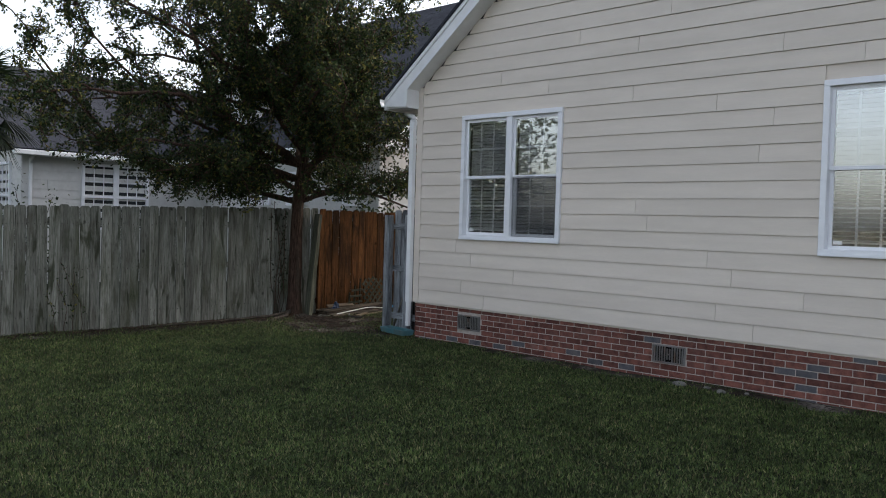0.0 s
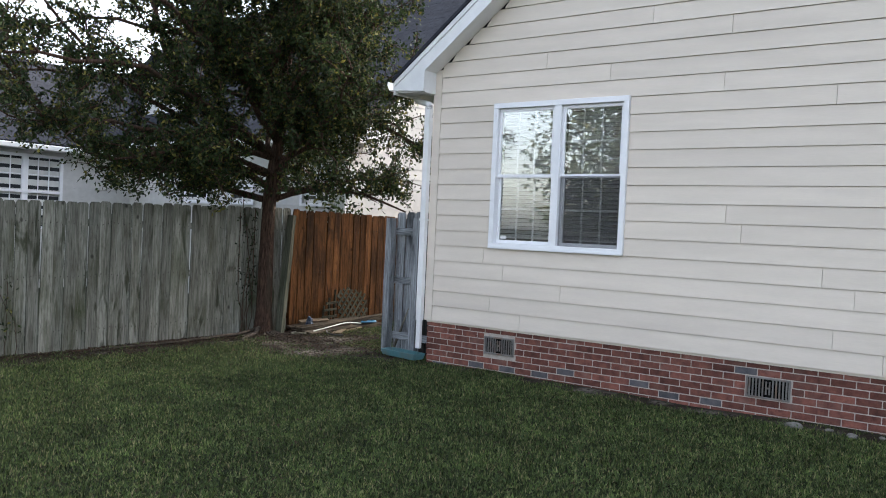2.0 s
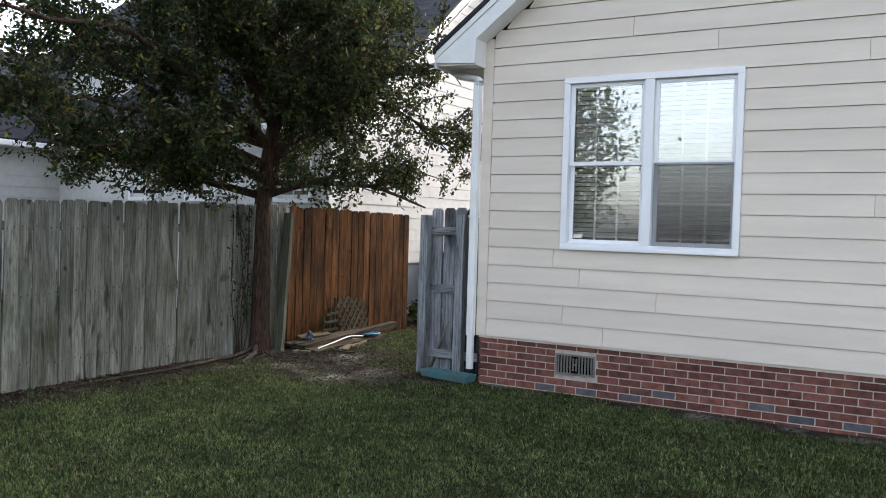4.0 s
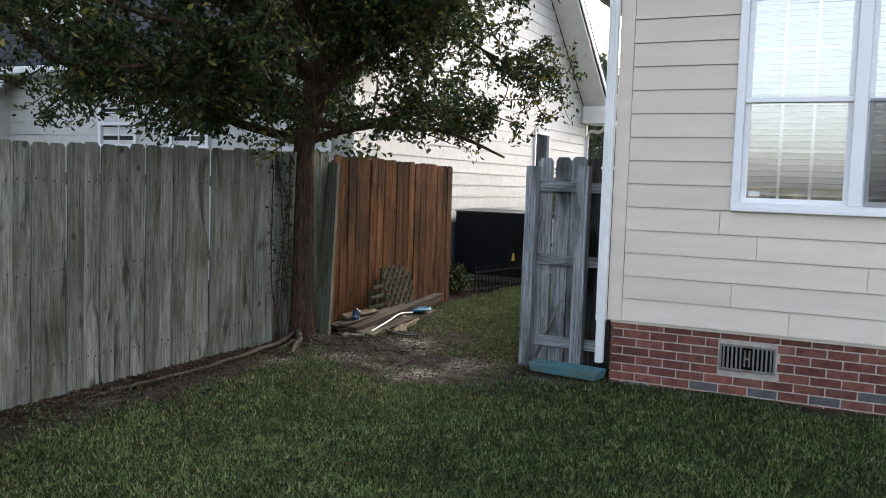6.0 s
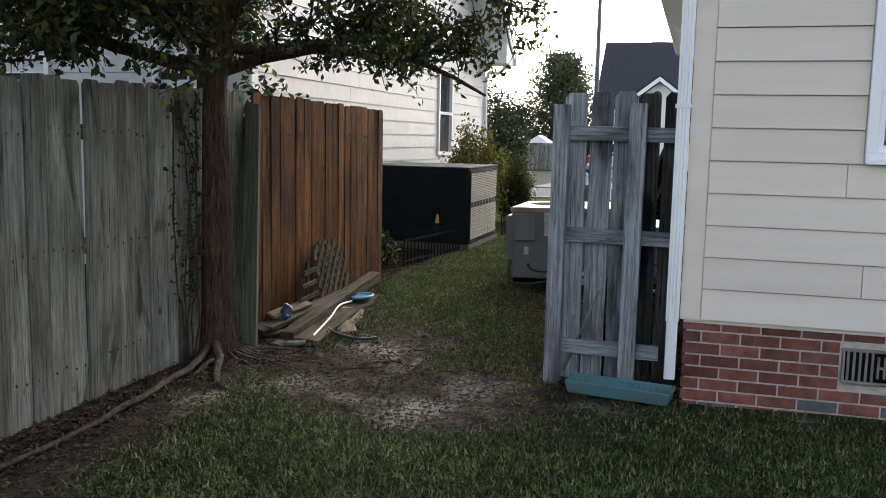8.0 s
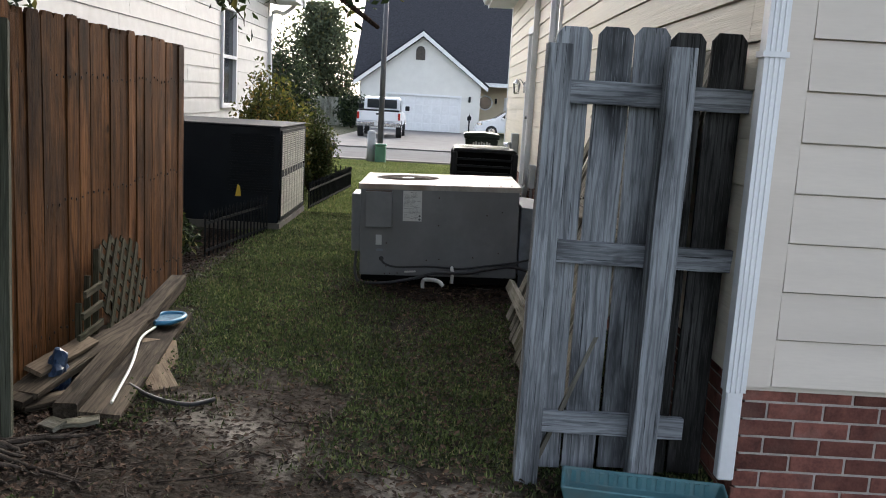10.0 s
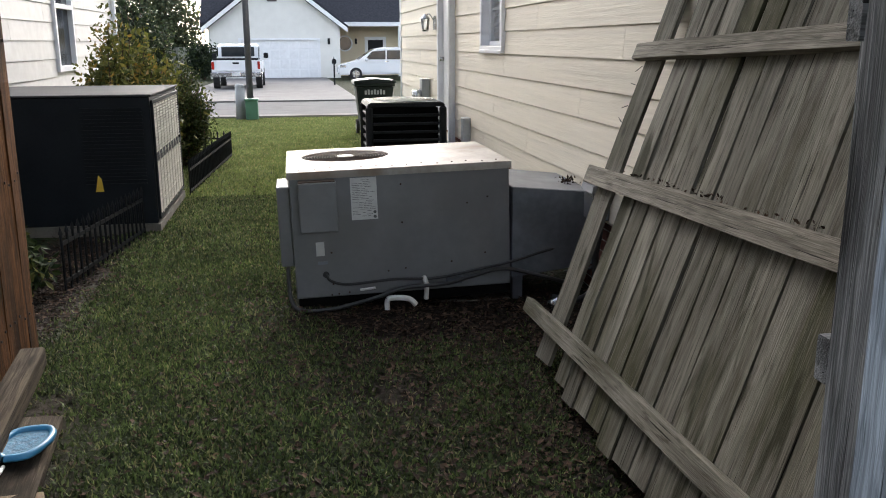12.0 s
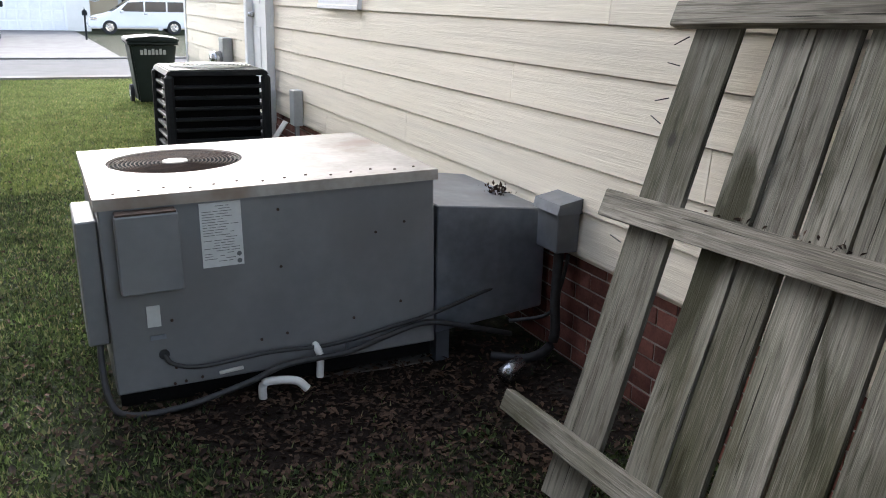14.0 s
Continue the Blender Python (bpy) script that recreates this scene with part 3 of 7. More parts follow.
def window(name, label, m, w, h, cols=3, twin=True, rows=2, blind=True, deep=True, screens=(), tilts=(56, 44)):
    """A vinyl double-hung window in a wall that looks to -y; its own origin is the lower left corner."""
    win = thing(name, label, "window", m, kind="structure")
    t = 0.06
    bm = bmesh.new()
    for q in ((0, w, 0, t), (0, w, h - t, h), (0, t, t, h - t), (w - t, w, t, h - t)):
        box(q[0], q[1], -0.032, 0.10, q[2], q[3], 0.004, bm)
    if twin:
        box(w / 2 - 0.045, w / 2 + 0.045, -0.028, 0.10, t, h - t, 0.004, bm)
    part("window_frame", bm, VINYL, win)
    part("window_sill", box(0.004, w - 0.004, -0.041, -0.0325, -0.004, 0.026, 0.003), VINYL, win)
    bays = [(t, w / 2 - 0.045), (w / 2 + 0.045, w - t)] if twin else [(t, w - t)]
    mid = h * 0.5
    for bay, (a, b) in enumerate(bays):
        for up, (z0, z1, y) in enumerate(((t, mid + 0.02, 0.045), (mid - 0.02, h - t, 0.012))):
            sash = bmesh.new()
            s = 0.038
            for q in ((a, b, z0, z0 + s), (a, b, z1 - s, z1), (a, a + s, z0 + s, z1 - s), (b - s, b, z0 + s, z1 - s)):
                box(q[0], q[1], y, y + 0.03, q[2], q[3], 0.003, sash)
            for k in range(1, cols):
                x = a + s + (b - a - 2 * s) * k / cols
                box(x - 0.0105, x + 0.0105, y + 0.0145, y + 0.021, z0 + s, z1 - s, bm=sash)
            for k in range(1, rows):
                z = z0 + s + (z1 - z0 - 2 * s) * k / rows
                box(a + s, b - s, y + 0.015, y + 0.0205, z - 0.0105, z + 0.0105, bm=sash)
            sash = part("sash", sash, VINYL, win)
            p = part("pane", box(a + s - 0.004, b - s + 0.004, y + 0.009, y + 0.0135, z0 + s - 0.004, z1 - s + 0.004), GLASS, win)
            p.visible_shadow = False
        if bay in screens:
            sc = part("insect_screen", box(a + 0.01, b - 0.01, 0.002, 0.0035, t, mid), SCREEN, win, "dark grey insect screen")
            sc.visible_shadow = False
        if bay == 0 and twin:
            part("sticker", box(a + 0.05, a + 0.13, 0.0515, 0.0535, t + 0.05, t + 0.085), PAPER, win, "small white window sticker")
        if blind:
            bl = thing("window_blind", "white horizontal slatted blind lowered behind the window", "blind", m, group="window blinds")
            slat, z = None, t + 0.09
            part("headrail", box(a + 0.02, b - 0.02, 0.085, 0.128, h - t - 0.05, h - t), BLIND, bl)
            part("bottom_rail", box(a + 0.02, b - 0.02, 0.09, 0.12, z - 0.03, z - 0.012), BLIND, bl)
            while z < h - t - 0.06:
                mm = pose((a + b) / 2, 0.105, z, tilts[0] if z > mid else tilts[1])
                if slat is None:
                    slat = part("slat", box(-(b - a) / 2 + 0.02, (b - a) / 2 - 0.02, -0.025, 0.025, -0.0013, 0.0013), BLIND, bl, m=mm)
                else:
                    again(slat, bl, mm)
                z += 0.043
    if deep:
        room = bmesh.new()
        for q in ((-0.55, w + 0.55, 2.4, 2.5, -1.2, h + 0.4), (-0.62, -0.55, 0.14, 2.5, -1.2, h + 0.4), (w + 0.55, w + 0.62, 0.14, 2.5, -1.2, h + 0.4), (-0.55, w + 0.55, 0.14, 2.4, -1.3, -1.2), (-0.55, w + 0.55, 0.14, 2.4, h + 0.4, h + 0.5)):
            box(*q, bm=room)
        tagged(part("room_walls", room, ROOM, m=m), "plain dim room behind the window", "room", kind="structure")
    return win


# ---- our house ----
HX, HY, SILL, EAVE, SLOPE, RIDGE_X, FAR_X, FAR_Y = -9.0, 8.36, 0.395, 3.13, 0.755, -3.75, 1.5, 21.5
RAKE = 3.325                                        # where the sloping soffit meets the corner
APEX = RAKE + SLOPE * (RIDGE_X - HX)
W1, W2 = (-8.13, -6.47, 1.30, 2.925), (-3.40, -1.74, 1.30, 2.945)
SW, SD = (14.40, 15.25, 1.30, 2.65), (16.84, 17.72, 0.25, 2.32)


def rake_clip(z):
    return (HX + 0.09, FAR_X - 0.09) if z < RAKE + 0.11 else (HX + (z - RAKE - 0.045) / SLOPE, FAR_X - (z - RAKE - 0.045) / SLOPE)


gable = wall_core("wall_gable", "beige lapped siding gable wall over a brick base", pose(0, HY, 0), HX, FAR_X, SILL - 0.02, EAVE, SIDING, [W1, W2], peak=(RIDGE_X, APEX))
siding(gable, SIDING, HX, FAR_X, SILL, APEX, 0.1795, [W1, W2], rake_clip, 4)
part("corner_board", box(HX - 0.022, HX + 0.088, -0.024, 0, SILL, RAKE + 0.04), SIDING, gable)
side_m = pose(HX, 0, 0, 0, 0, -90)                 # own x runs to -y


def flip(o):
    return (-o[1], -o[0], o[2], o[3])


side = wall_core("wall_side", "warm beige wood-grained lapped siding side wall", side_m, -FAR_Y, -HY - 0.131, SILL - 0.02, EAVE, SIDING_SIDE, [flip(SW), flip(SD)])
siding(side, SIDING_SIDE, -FAR_Y, -HY - 0.002, SILL, EAVE - 0.03, 0.1795, [flip(SW), flip(SD)], None, 9)
part("corner_board", box(-FAR_Y - 0.03, -FAR_Y + 0.09, -0.03, 0, SILL, EAVE), WHITE, side)
tagged(part("wall_front", box(HX, FAR_X, FAR_Y, FAR_Y + 0.13, -0.2, EAVE), SIDING), "plain beige front wall", "wall", kind="structure")
tagged(part("wall_far_side", box(FAR_X - 0.13, FAR_X, HY + 0.14, FAR_Y - 0.01, -0.2, EAVE), SIDING), "plain beige side wall", "wall", kind="structure")
window("window_1", "white twin double-hung window with lowered blinds", pose(W1[0], HY - 0.02, W1[2]), W1[1] - W1[0], W1[3] - W1[2], screens=(1,))
window("window_2", "white twin double-hung window with lowered blinds", pose(W2[0], HY - 0.02, W2[2]), W2[1] - W2[0], W2[3] - W2[2], tilts=(60, 14))
window("window_3", "narrow white double-hung window in the side wall", pose(HX - 0.02, SW[1], SW[2], 0, 0, -90), SW[1] - SW[0], SW[3] - SW[2], 2, False)


def roof_slab(name, label, points, depth, m, mat):
    return tagged(part(name, prism(points, depth), mat, m=m), label, "roof", kind="structure")


OVER, GOVER = 0.44, 0.26
ex, ez = HX - OVER, 3.11


def roof_line(x):
    return 3.566 + SLOPE * (x - HX)


ry = roof_line(RIDGE_X)
mx = 2 * RIDGE_X - ex
roof_slab("roof", "dark shingled gable roof", [(ex - 0.03, roof_line(ex - 0.03) + 0.05), (RIDGE_X, ry + 0.05), (mx + 0.03, roof_line(ex - 0.03) + 0.05), (mx + 0.03, roof_line(ex - 0.03)), (RIDGE_X, ry), (ex - 0.03, roof_line(ex - 0.03))], FAR_Y - HY + 2 * GOVER + 0.03, pose(0, HY - GOVER - 0.03, 0), SHINGLE)
trim = thing("eave_trim", "white painted fascia, soffit and cornice return", "trim", kind="structure")
for sgn in (1, -1):
    def fx(x):
        return x if sgn > 0 else 2 * RIDGE_X - x
    part("rake_board", prism([(fx(ex), ez + 0.01), (fx(ex), roof_line(ex) - 0.003), (fx(RIDGE_X), ry - 0.003), (fx(RIDGE_X), ry - 0.235), (fx(HX + 0.01), roof_line(HX) - 0.235), (fx(HX + 0.0), ez - 0.02)], 0.03, m=pose(0, HY - GOVER, 0)), WHITE, trim)
    part("rake_moulding", prism([(fx(ex), roof_line(ex) - 0.07), (fx(ex), roof_line(ex) - 0.004), (fx(RIDGE_X), ry - 0.004), (fx(RIDGE_X), ry - 0.07)], 0.014, m=pose(0, HY - GOVER - 0.0145, 0)), WHITE, trim)
    part("rake_soffit", prism([(fx(HX), roof_line(HX) - 0.235), (fx(RIDGE_X), ry - 0.235), (fx(RIDGE_X), ry - 0.215), (fx(HX), roof_line(HX) - 0.215)], GOVER - 0.04, m=pose(0, HY - GOVER + 0.031, 0)), WHITE, trim)
    part("cornice_return", prism([(fx(ex + 0.003), ez - 0.015), (fx(HX - 0.001), ez - 0.03), (fx(HX - 0.001), roof_line(HX) - 0.2), (fx(ex + 0.003), roof_line(ex) - 0.01)], GOVER - 0.035, m=pose(0, HY - GOVER + 0.031, 0)), WHITE, trim)
part("eave_soffit", box(ex, HX - 0.022, HY + 0.01, FAR_Y + GOVER, ez - 0.03, ez - 0.01), WHITE, trim)
part("eave_fascia", box(ex - 0.02, ex - 0.001, HY - GOVER, FAR_Y + GOVER, ez - 0.04, ez + 0.10), WHITE, trim)
gutter = thing("gutter", "white metal gutter along the eave", "gutter")
part("trough", prism([(ex - 0.12, ez + 0.12), (ex - 0.125, ez + 0.08), (ex - 0.09, ez + 0.01), (ex - 0.022, ez + 0.01), (ex - 0.022, ez + 0.12), (ex - 0.03, ez + 0.12), (ex - 0.03, ez + 0.02), (ex - 0.085, ez + 0.02), (ex - 0.115, ez + 0.08), (ex - 0.112, ez + 0.12)], FAR_Y - HY + 0.5, m=pose(0, HY - GOVER + 0.0, 0)), WHITE, gutter)


def downspout(label, x, y, z0, z1, lead, mat=WHITE):
    """A ribbed square pipe with an offset at the top."""
    d = thing("downspout", label, "downspout", pose(x, y, 0))
    outline = [(-0.036, -0.03), (0.036, -0.03), (0.036, 0.03)] + [(x, 0.03 + e) for x in (0.022, 0.004, -0.014) for x, e in ((x, 0), (x - 0.002, 0.004), (x - 0.006, 0.004), (x - 0.008, 0))] + [(-0.036, 0.03)]
    part("pipe", prism(outline, z1 - z0 - 0.34, m=pose(0, 0, z0 + 0.34, 90)), mat, d)
    part("lower_pipe", box(-0.031, 0.031, -0.026, 0.026, z0, z0 + 0.39, 0.006), mat, d, "scuffed white lower length of pipe")
    tubes("offset", [(bend([(0, 0, z1 - 0.02), (0, 0, z1 + 0.03), lead, (lead[0], lead[1], lead[2] + 0.08)], 6), 0.036)], mat, d, 10)
    part("strap", box(-0.045, 0.045, -0.038, 0.034, 1.58, 1.6), mat, d)
    return d


downspout("white metal downspout at the corner of the house", -9.062, 8.297, 0.05, 2.93, (-0.36, 0.2, 3.06))

# brick base of the gable wall and of the side wall
base = tagged(part("wall_brick_base", box(HX + 0.0165, FAR_X, HY + 0.0165, HY + 0.12, -0.35, SILL - 0.001), MORTAR), "red brick base under the siding", "wall", kind="structure")
base2 = tagged(part("wall_brick_base_side", box(HX + 0.0165, HX + 0.12, HY + 0.121, FAR_Y, -0.35, SILL - 0.001), MORTAR), "red brick base of the side wall", "wall", kind="structure")
VENTS = [(-8.155, 0.10), (-5.17, 0.06), (-1.6, 0.08)]
COURSE, BL, J = 0.0685, 0.2125, 0.0095


def brick_row(k, a, b, holes, r):
    """Start and end of each brick of a course between a and b."""
    u = a - (BL / 2 if k % 2 else 0)
    while u < b:
        p, q = max(u, a), min(u + BL - J, b)
        if q - p > 0.03:
            parts_ = [(p, q)]
            for h0, h1 in holes:
                parts_ = [s for x0, x1 in parts_ for s in ((x0, min(x1, h0)), (max(x0, h1), x1)) if s[1] - s[0] > 0.02]
            yield from parts_
        u += BL


def brick_base():
    r = random.Random(3)
    cache, stuff_v, stuff_f, count = {}, [], [], 0
    for k in range(9):
        z1 = SILL - 0.004 - k * COURSE
        z0 = z1 - COURSE + J
        holes = [(x - 0.012, x + 0.412) for x, zb in VENTS if z1 > zb + 0.01 and z0 < zb + 0.195]
        for p, q in brick_row(k, HX, FAR_X, holes, r):
            w = round(q - p, 3)
            d = r.uniform(-0.0015, 0.0015)
            if p < -2.6 and count < 300 and z1 > -0.14:
                key = (w, r.randrange(3))
                m = pose(p + w / 2, HY + 0.012 + d, (z0 + z1) / 2)
                dark = r.random() < 0.08
                if (key, dark) not in cache:
                    cache[key, dark] = part("brick", box(-w / 2, w / 2, 0, 0.03, -(z1 - z0) / 2, (z1 - z0) / 2, 0.0025), BRICK_DARK if dark else BRICK, base, m=m)
                else:
                    again(cache[key, dark], base, m)
                count += 1
            else:
                add_block(stuff_v, stuff_f, p, q, HY + 0.012 + d, HY + 0.04, z0, z1)
        for p, q in brick_row(k + 1, HY + 0.012, FAR_Y, [], r):
            d = r.uniform(-0.0015, 0.0015)
            add_block(stuff_v, stuff_f, HX + 0.012 + d, HX + 0.04, p, q, z0, z1)
    tagged(np_mesh("bricks", stuff_v, stuff_f, BRICK_FAR, base2), kind="stuff")


def add_block(v, f, x0, x1, y0, y1, z0, z1):
    n = len(v)
    v += [(x0, y0, z0), (x1, y0, z0), (x1, y1, z0), (x0, y1, z0), (x0, y0, z1), (x1, y0, z1), (x1, y1, z1), (x0, y1, z1)]
    f += [tuple(n + k for k in q) for q in ((0, 3, 2, 1), (4, 5, 6, 7), (0, 1, 5, 4), (1, 2, 6, 5), (2, 3, 7, 6), (3, 0, 4, 7))]


BRICK_FAR = surface("red_brick_rows", (0.095, 0.037, 0.030), (0.205, 0.082, 0.062), 14.0, 0.9, 0.5, 0, (1, 1, 1), 0.32, 90, island=True, spec=0.2)

VENT_METAL = surface("grey_vent_metal", (0.15, 0.145, 0.14), (0.23, 0.22, 0.21), 9.0, 0.5, 0.1, 0.4, c3=(0.2, 0.12, 0.08), stain=6, stain_at=(0.55, 0.75))


def foundation_vent(x, z):
    v = thing("foundation_vent", "grey metal foundation vent set in the brick base", "vent", pose(x, HY + 0.005, z), "foundation vents")
    bm = bmesh.new()
    for q in ((0, 0.40, 0, 0.016), (0, 0.40, 0.18, 0.196), (0, 0.016, 0.016, 0.18), (0.384, 0.40, 0.016, 0.18)):
        box(q[0], q[1], -0.006, 0.02, q[2], q[3], 0.002, bm)
    part("frame", bm, VENT_METAL, v)
    # dark sheet painted as the unlit opening behind the slats
    part("backing", box(0.016, 0.384, 0.0075, 0.0105, 0.016, 0.18), DARK_IN, v)
    first = None
    for k in range(12):
        if k in (5, 6):
            continue
        mm = pose(0.032 + 0.0305 * k, 0, 0)
        first = again(first, v, mm) if first else part("slat", box(-0.0065, 0.0065, -0.005, 0.007, 0.0165, 0.1795), VENT_METAL, v, m=mm)
    bm = box(0.178, 0.190, -0.0055, 0.007, 0.04, 0.16)
    box(0.210, 0.222, -0.0055, 0.007, 0.04, 0.16, bm=bm)
    box(0.190, 0.210, -0.005, 0.0065, 0.092, 0.106, bm=bm)
    part("damper_tab", bm, VENT_METAL, v)


for vx, vz in VENTS:
    foundation_vent(vx, vz)


# ---- fences ----
def board(w, t, h, ears=0.0, seed=0, n=5):
    """A board along its own z, a little bowed and waned, with clipped top corners."""
    r = random.Random(seed)
    bm = bmesh.new()
    rings = []
    zs = [h * k / n for k in range(n)] + ([h - ears] if ears else []) + [h]
    for z in zs:
        ww = (w / 2 - (ears * 0.8 if ears and z == h else 0)) * r.uniform(0.992, 1.0)
        bow = min(t * 0.2, 0.004) * r.uniform(-1, 1)
        dx = r.uniform(-0.0015, 0.0015)
        rings.append([bm.verts.new((dx + a * ww, bow + b * t / 2, z)) for a, b in ((-1, -1), (1, -1), (1, 1), (-1, 1))])
    for p, q in zip(rings[:-1], rings[1:]):
        for k in range(4):
            bm.faces.new((p[k], p[(k + 1) % 4], q[(k + 1) % 4], q[k]))
    bm.faces.new(rings[0][::-1])
    bm.faces.new(rings[-1])
    return bm


def lumber(w, t, h, seed=0):
    bm = board(w, t, h, 0, seed, 6)
    bmesh.ops.bevel(bm, geom=[e for e in bm.edges if abs(e.verts[0].co.z - e.verts[1].co.z) > 0.01], offset=min(w, t) * 0.09, segments=1, affect="EDGES")
    return bm


def along(a, b, spin=0.0):
    """The pose of a board of unit z that starts at a and points to b."""
    d = (Vector(b) - Vector(a)).normalized()
    return Matrix.Translation(a) @ d.to_track_quat("Z", "Y").to_matrix().to_4x4() @ pose(0, 0, 0, 0, 0, spin)


NAIL = surface("rusty_nail", (0.016, 0.013, 0.011), (0.04, 0.03, 0.022), 40.0, 0.8, 0.1)


def fence_run(label, x, y0, y1, mat, seed, top=1.64, width=0.142, posts=True, topfun=None):
    """Upright pickets on three rails; the run goes along y and shows its flat face to +x."""
    f = thing("wooden_fence", label, "fence", pose(x, y0, ground_z(y0)))
    r = random.Random(seed)
    kinds, y, nail_v, nail_f = [], 0.0, [], []
    while y < y1 - y0 - 0.05:
        gz = ground_z(y0 + y) - ground_z(y0)
        bottom = gz + r.uniform(-0.05, 0.015)
        tp = (topfun(y0 + y) if topfun else top) - ground_z(y0) + r.uniform(-0.012, 0.012)
        mm = pose(r.uniform(-0.007, 0.005), y + width / 2, tp - 1.83, r.uniform(-0.08, 0.08), r.uniform(-0.4, 0.4), 90 + r.uniform(-2.2, 2.2))
        if len(kinds) < 6:
            kinds.append(part("picket", board(width - 0.005, 0.017, 1.83, 0.028, seed * 10 + len(kinds)), mat, f, m=mm))
        else:
            again(r.choice(kinds), f, mm)
        for zn in (0.22, 0.86, 1.48):
            for dy in (0.035, width - 0.04):
                yn, zz = y + dy + r.uniform(-0.006, 0.006), zn + gz + r.uniform(-0.02, 0.02)
                add_block(nail_v, nail_f, 0.006, 0.0115, yn - 0.0035, yn + 0.0035, zz - 0.005 - r.uniform(0, 0.008), zz + 0.0035)
        y += width + r.uniform(0.0, 0.004)
    tagged(np_mesh("nails", nail_v, nail_f, NAIL, f), "rusty dark nail heads", kind="stuff")
    L = y1 - y0
    for k, z in enumerate((0.22, 0.86, 1.48)):
        part("rail", lumber(0.085, 0.038, L, seed + k), mat, f, m=along((-0.038, 0, z), (-0.038, L, z + (ground_z(y1) - ground_z(y0))), 90))
    if posts:
        k = 0.1
        post = None
        while k < L:
            mm = pose(-0.095, k, -0.2 + ground_z(y0 + k) - ground_z(y0))
            post = again(post, f, mm) if post else part("post", lumber(0.09, 0.09, 1.80, seed + 7), mat, f, m=mm)
            k += 2.4
    return f


fence_run("weathered silver-grey wooden picket fence with green stains", -12.15, -6.0, 8.99, FENCE_OLD, 2, topfun=lambda y: float(np.interp(y, [3, 5.2, 8.5], [1.57, 1.61, 1.69])))
fence_run("reddish-brown stained wooden fence panel", -12.06, 8.94, 11.63, FENCE_RED, 5, topfun=lambda y: float(np.interp(y, [8.9, 11.6], [1.68, 1.655])))
post = tagged(part("fence_post", lumber(0.10, 0.10, 1.75, 4), POST_WOOD, m=along((-11.93, 8.66, -0.14), (-12.02, 8.90, 1.62))), "leaning grey-green wooden fence post beside the tree", "post")

# fixed panel beside the house corner
gate = thing("side_fence", "blue-grey weathered wooden fence panel between house and side yard", "fence", pose(0, 0, 0))
part("post", lumber(0.092, 0.10, 1.80, 11), GATE_WOOD, gate, m=pose(-9.772, 8.525, -0.2, 0.4, 0.3))
part("post", lumber(0.10, 0.10, 1.72, 12), GATE_WOOD, gate, m=pose(-9.322, 8.515, -0.11, 0.2, 0.2))
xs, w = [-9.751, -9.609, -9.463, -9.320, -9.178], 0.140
# boards from the second post to the wall take the shade-darkened wood
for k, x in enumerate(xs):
    part("picket", board(w - 0.007, 0.018, 1.76, 0.03, 200 + k), GATE_SHADED if k > 2 else GATE_WOOD, gate, m=pose(x + 0.065, 8.635, -0.085 + 0.006 * ((k * 7) % 3), 0, 0.25 * ((k * 5) % 3 - 1)))
for k, z in enumerate((0.122, 0.818, 1.435)):
    part("rail", lumber(0.088, 0.038, 0.79 if k else 0.66, 20 + k), GATE_WOOD, gate, m=along((-9.80, 8.606, z), (-9.0, 8.606, z - 0.004), 90))

# old panel leaning on the side wall
panel = thing("leaning_fence_panel", "old brown-grey wooden fence panel leaning against the side wall", "fence")
lean = math.atan2(0.48, 1.23)
P0 = Vector((-9.69, 11.05, -0.09))
pu = Vector((0, -1, 0.04)).normalized()
pv = Vector((math.sin(lean), 0.035, math.cos(lean))).normalized()
pn = pu.cross(pv).normalized()
pv = pn.cross(pu)
PM = Matrix((pu, -pn, pv)).transposed().to_4x4()
PM.translation = P0
r = random.Random(8)
part("picket", board(0.185, 0.017, 1.80, 0.0, 300), PANEL_WOOD, panel, "wide loose end picket", m=PM @ pose(0.19, 0.0, 0.06, 0, -3.2))
u = 0.40
for k in range(14):
    wide = r.choice((0.134, 0.138, 0.142))
    low = (0.06, 0.03, 0.05)[k % 3] - 0.035 * u
    part("picket", board(wide, 0.017, 1.80, 0.02 if k % 2 else 0.0, 301 + k), PANEL_WOOD, panel, m=PM @ pose(u + wide / 2, r.uniform(-0.003, 0.003), low, r.uniform(-0.15, 0.15), -2.5 + r.uniform(-0.35, 0.35), r.uniform(-2, 2)))
    u += wide + r.choice((0.004, 0.006, 0.010, 0.016))
for k, (z, u0, wd) in enumerate(((0.23, -0.19, 0.07), (0.93, -0.065, 0.085), (1.53, -0.06, 0.075))):
    part("rail", lumber(wd, 0.04, 2.26, 40 + k), RAIL_WOOD if k else PANEL_WOOD, panel, m=PM @ along((u0, -0.031, z), (u0 + 1, -0.031, z - 0.004), 90))


dr = np.random.default_rng(57)
du = np.concatenate([dr.normal(c, 0.06, 13) for c in (0.45, 0.75, 1.0, 1.2, 1.5, 1.75)])
rail_pts = [PM @ Vector((float(q), float(dr.uniform(-0.046, -0.014)), 0.974 + float(dr.uniform(0, 0.01)))) for q in du]


def rail_leaves():
    """Dry leaves caught on the middle rail."""
    lv_, lf_ = leaves_arrays(np.array(rail_pts), 0.018, dr, 0.5, -0.2)
    tagged(np_mesh("leaf_debris", lv_, lf_, LITTER), "dry leaf crumbs caught on the panel rail", "debris", kind="stuff")


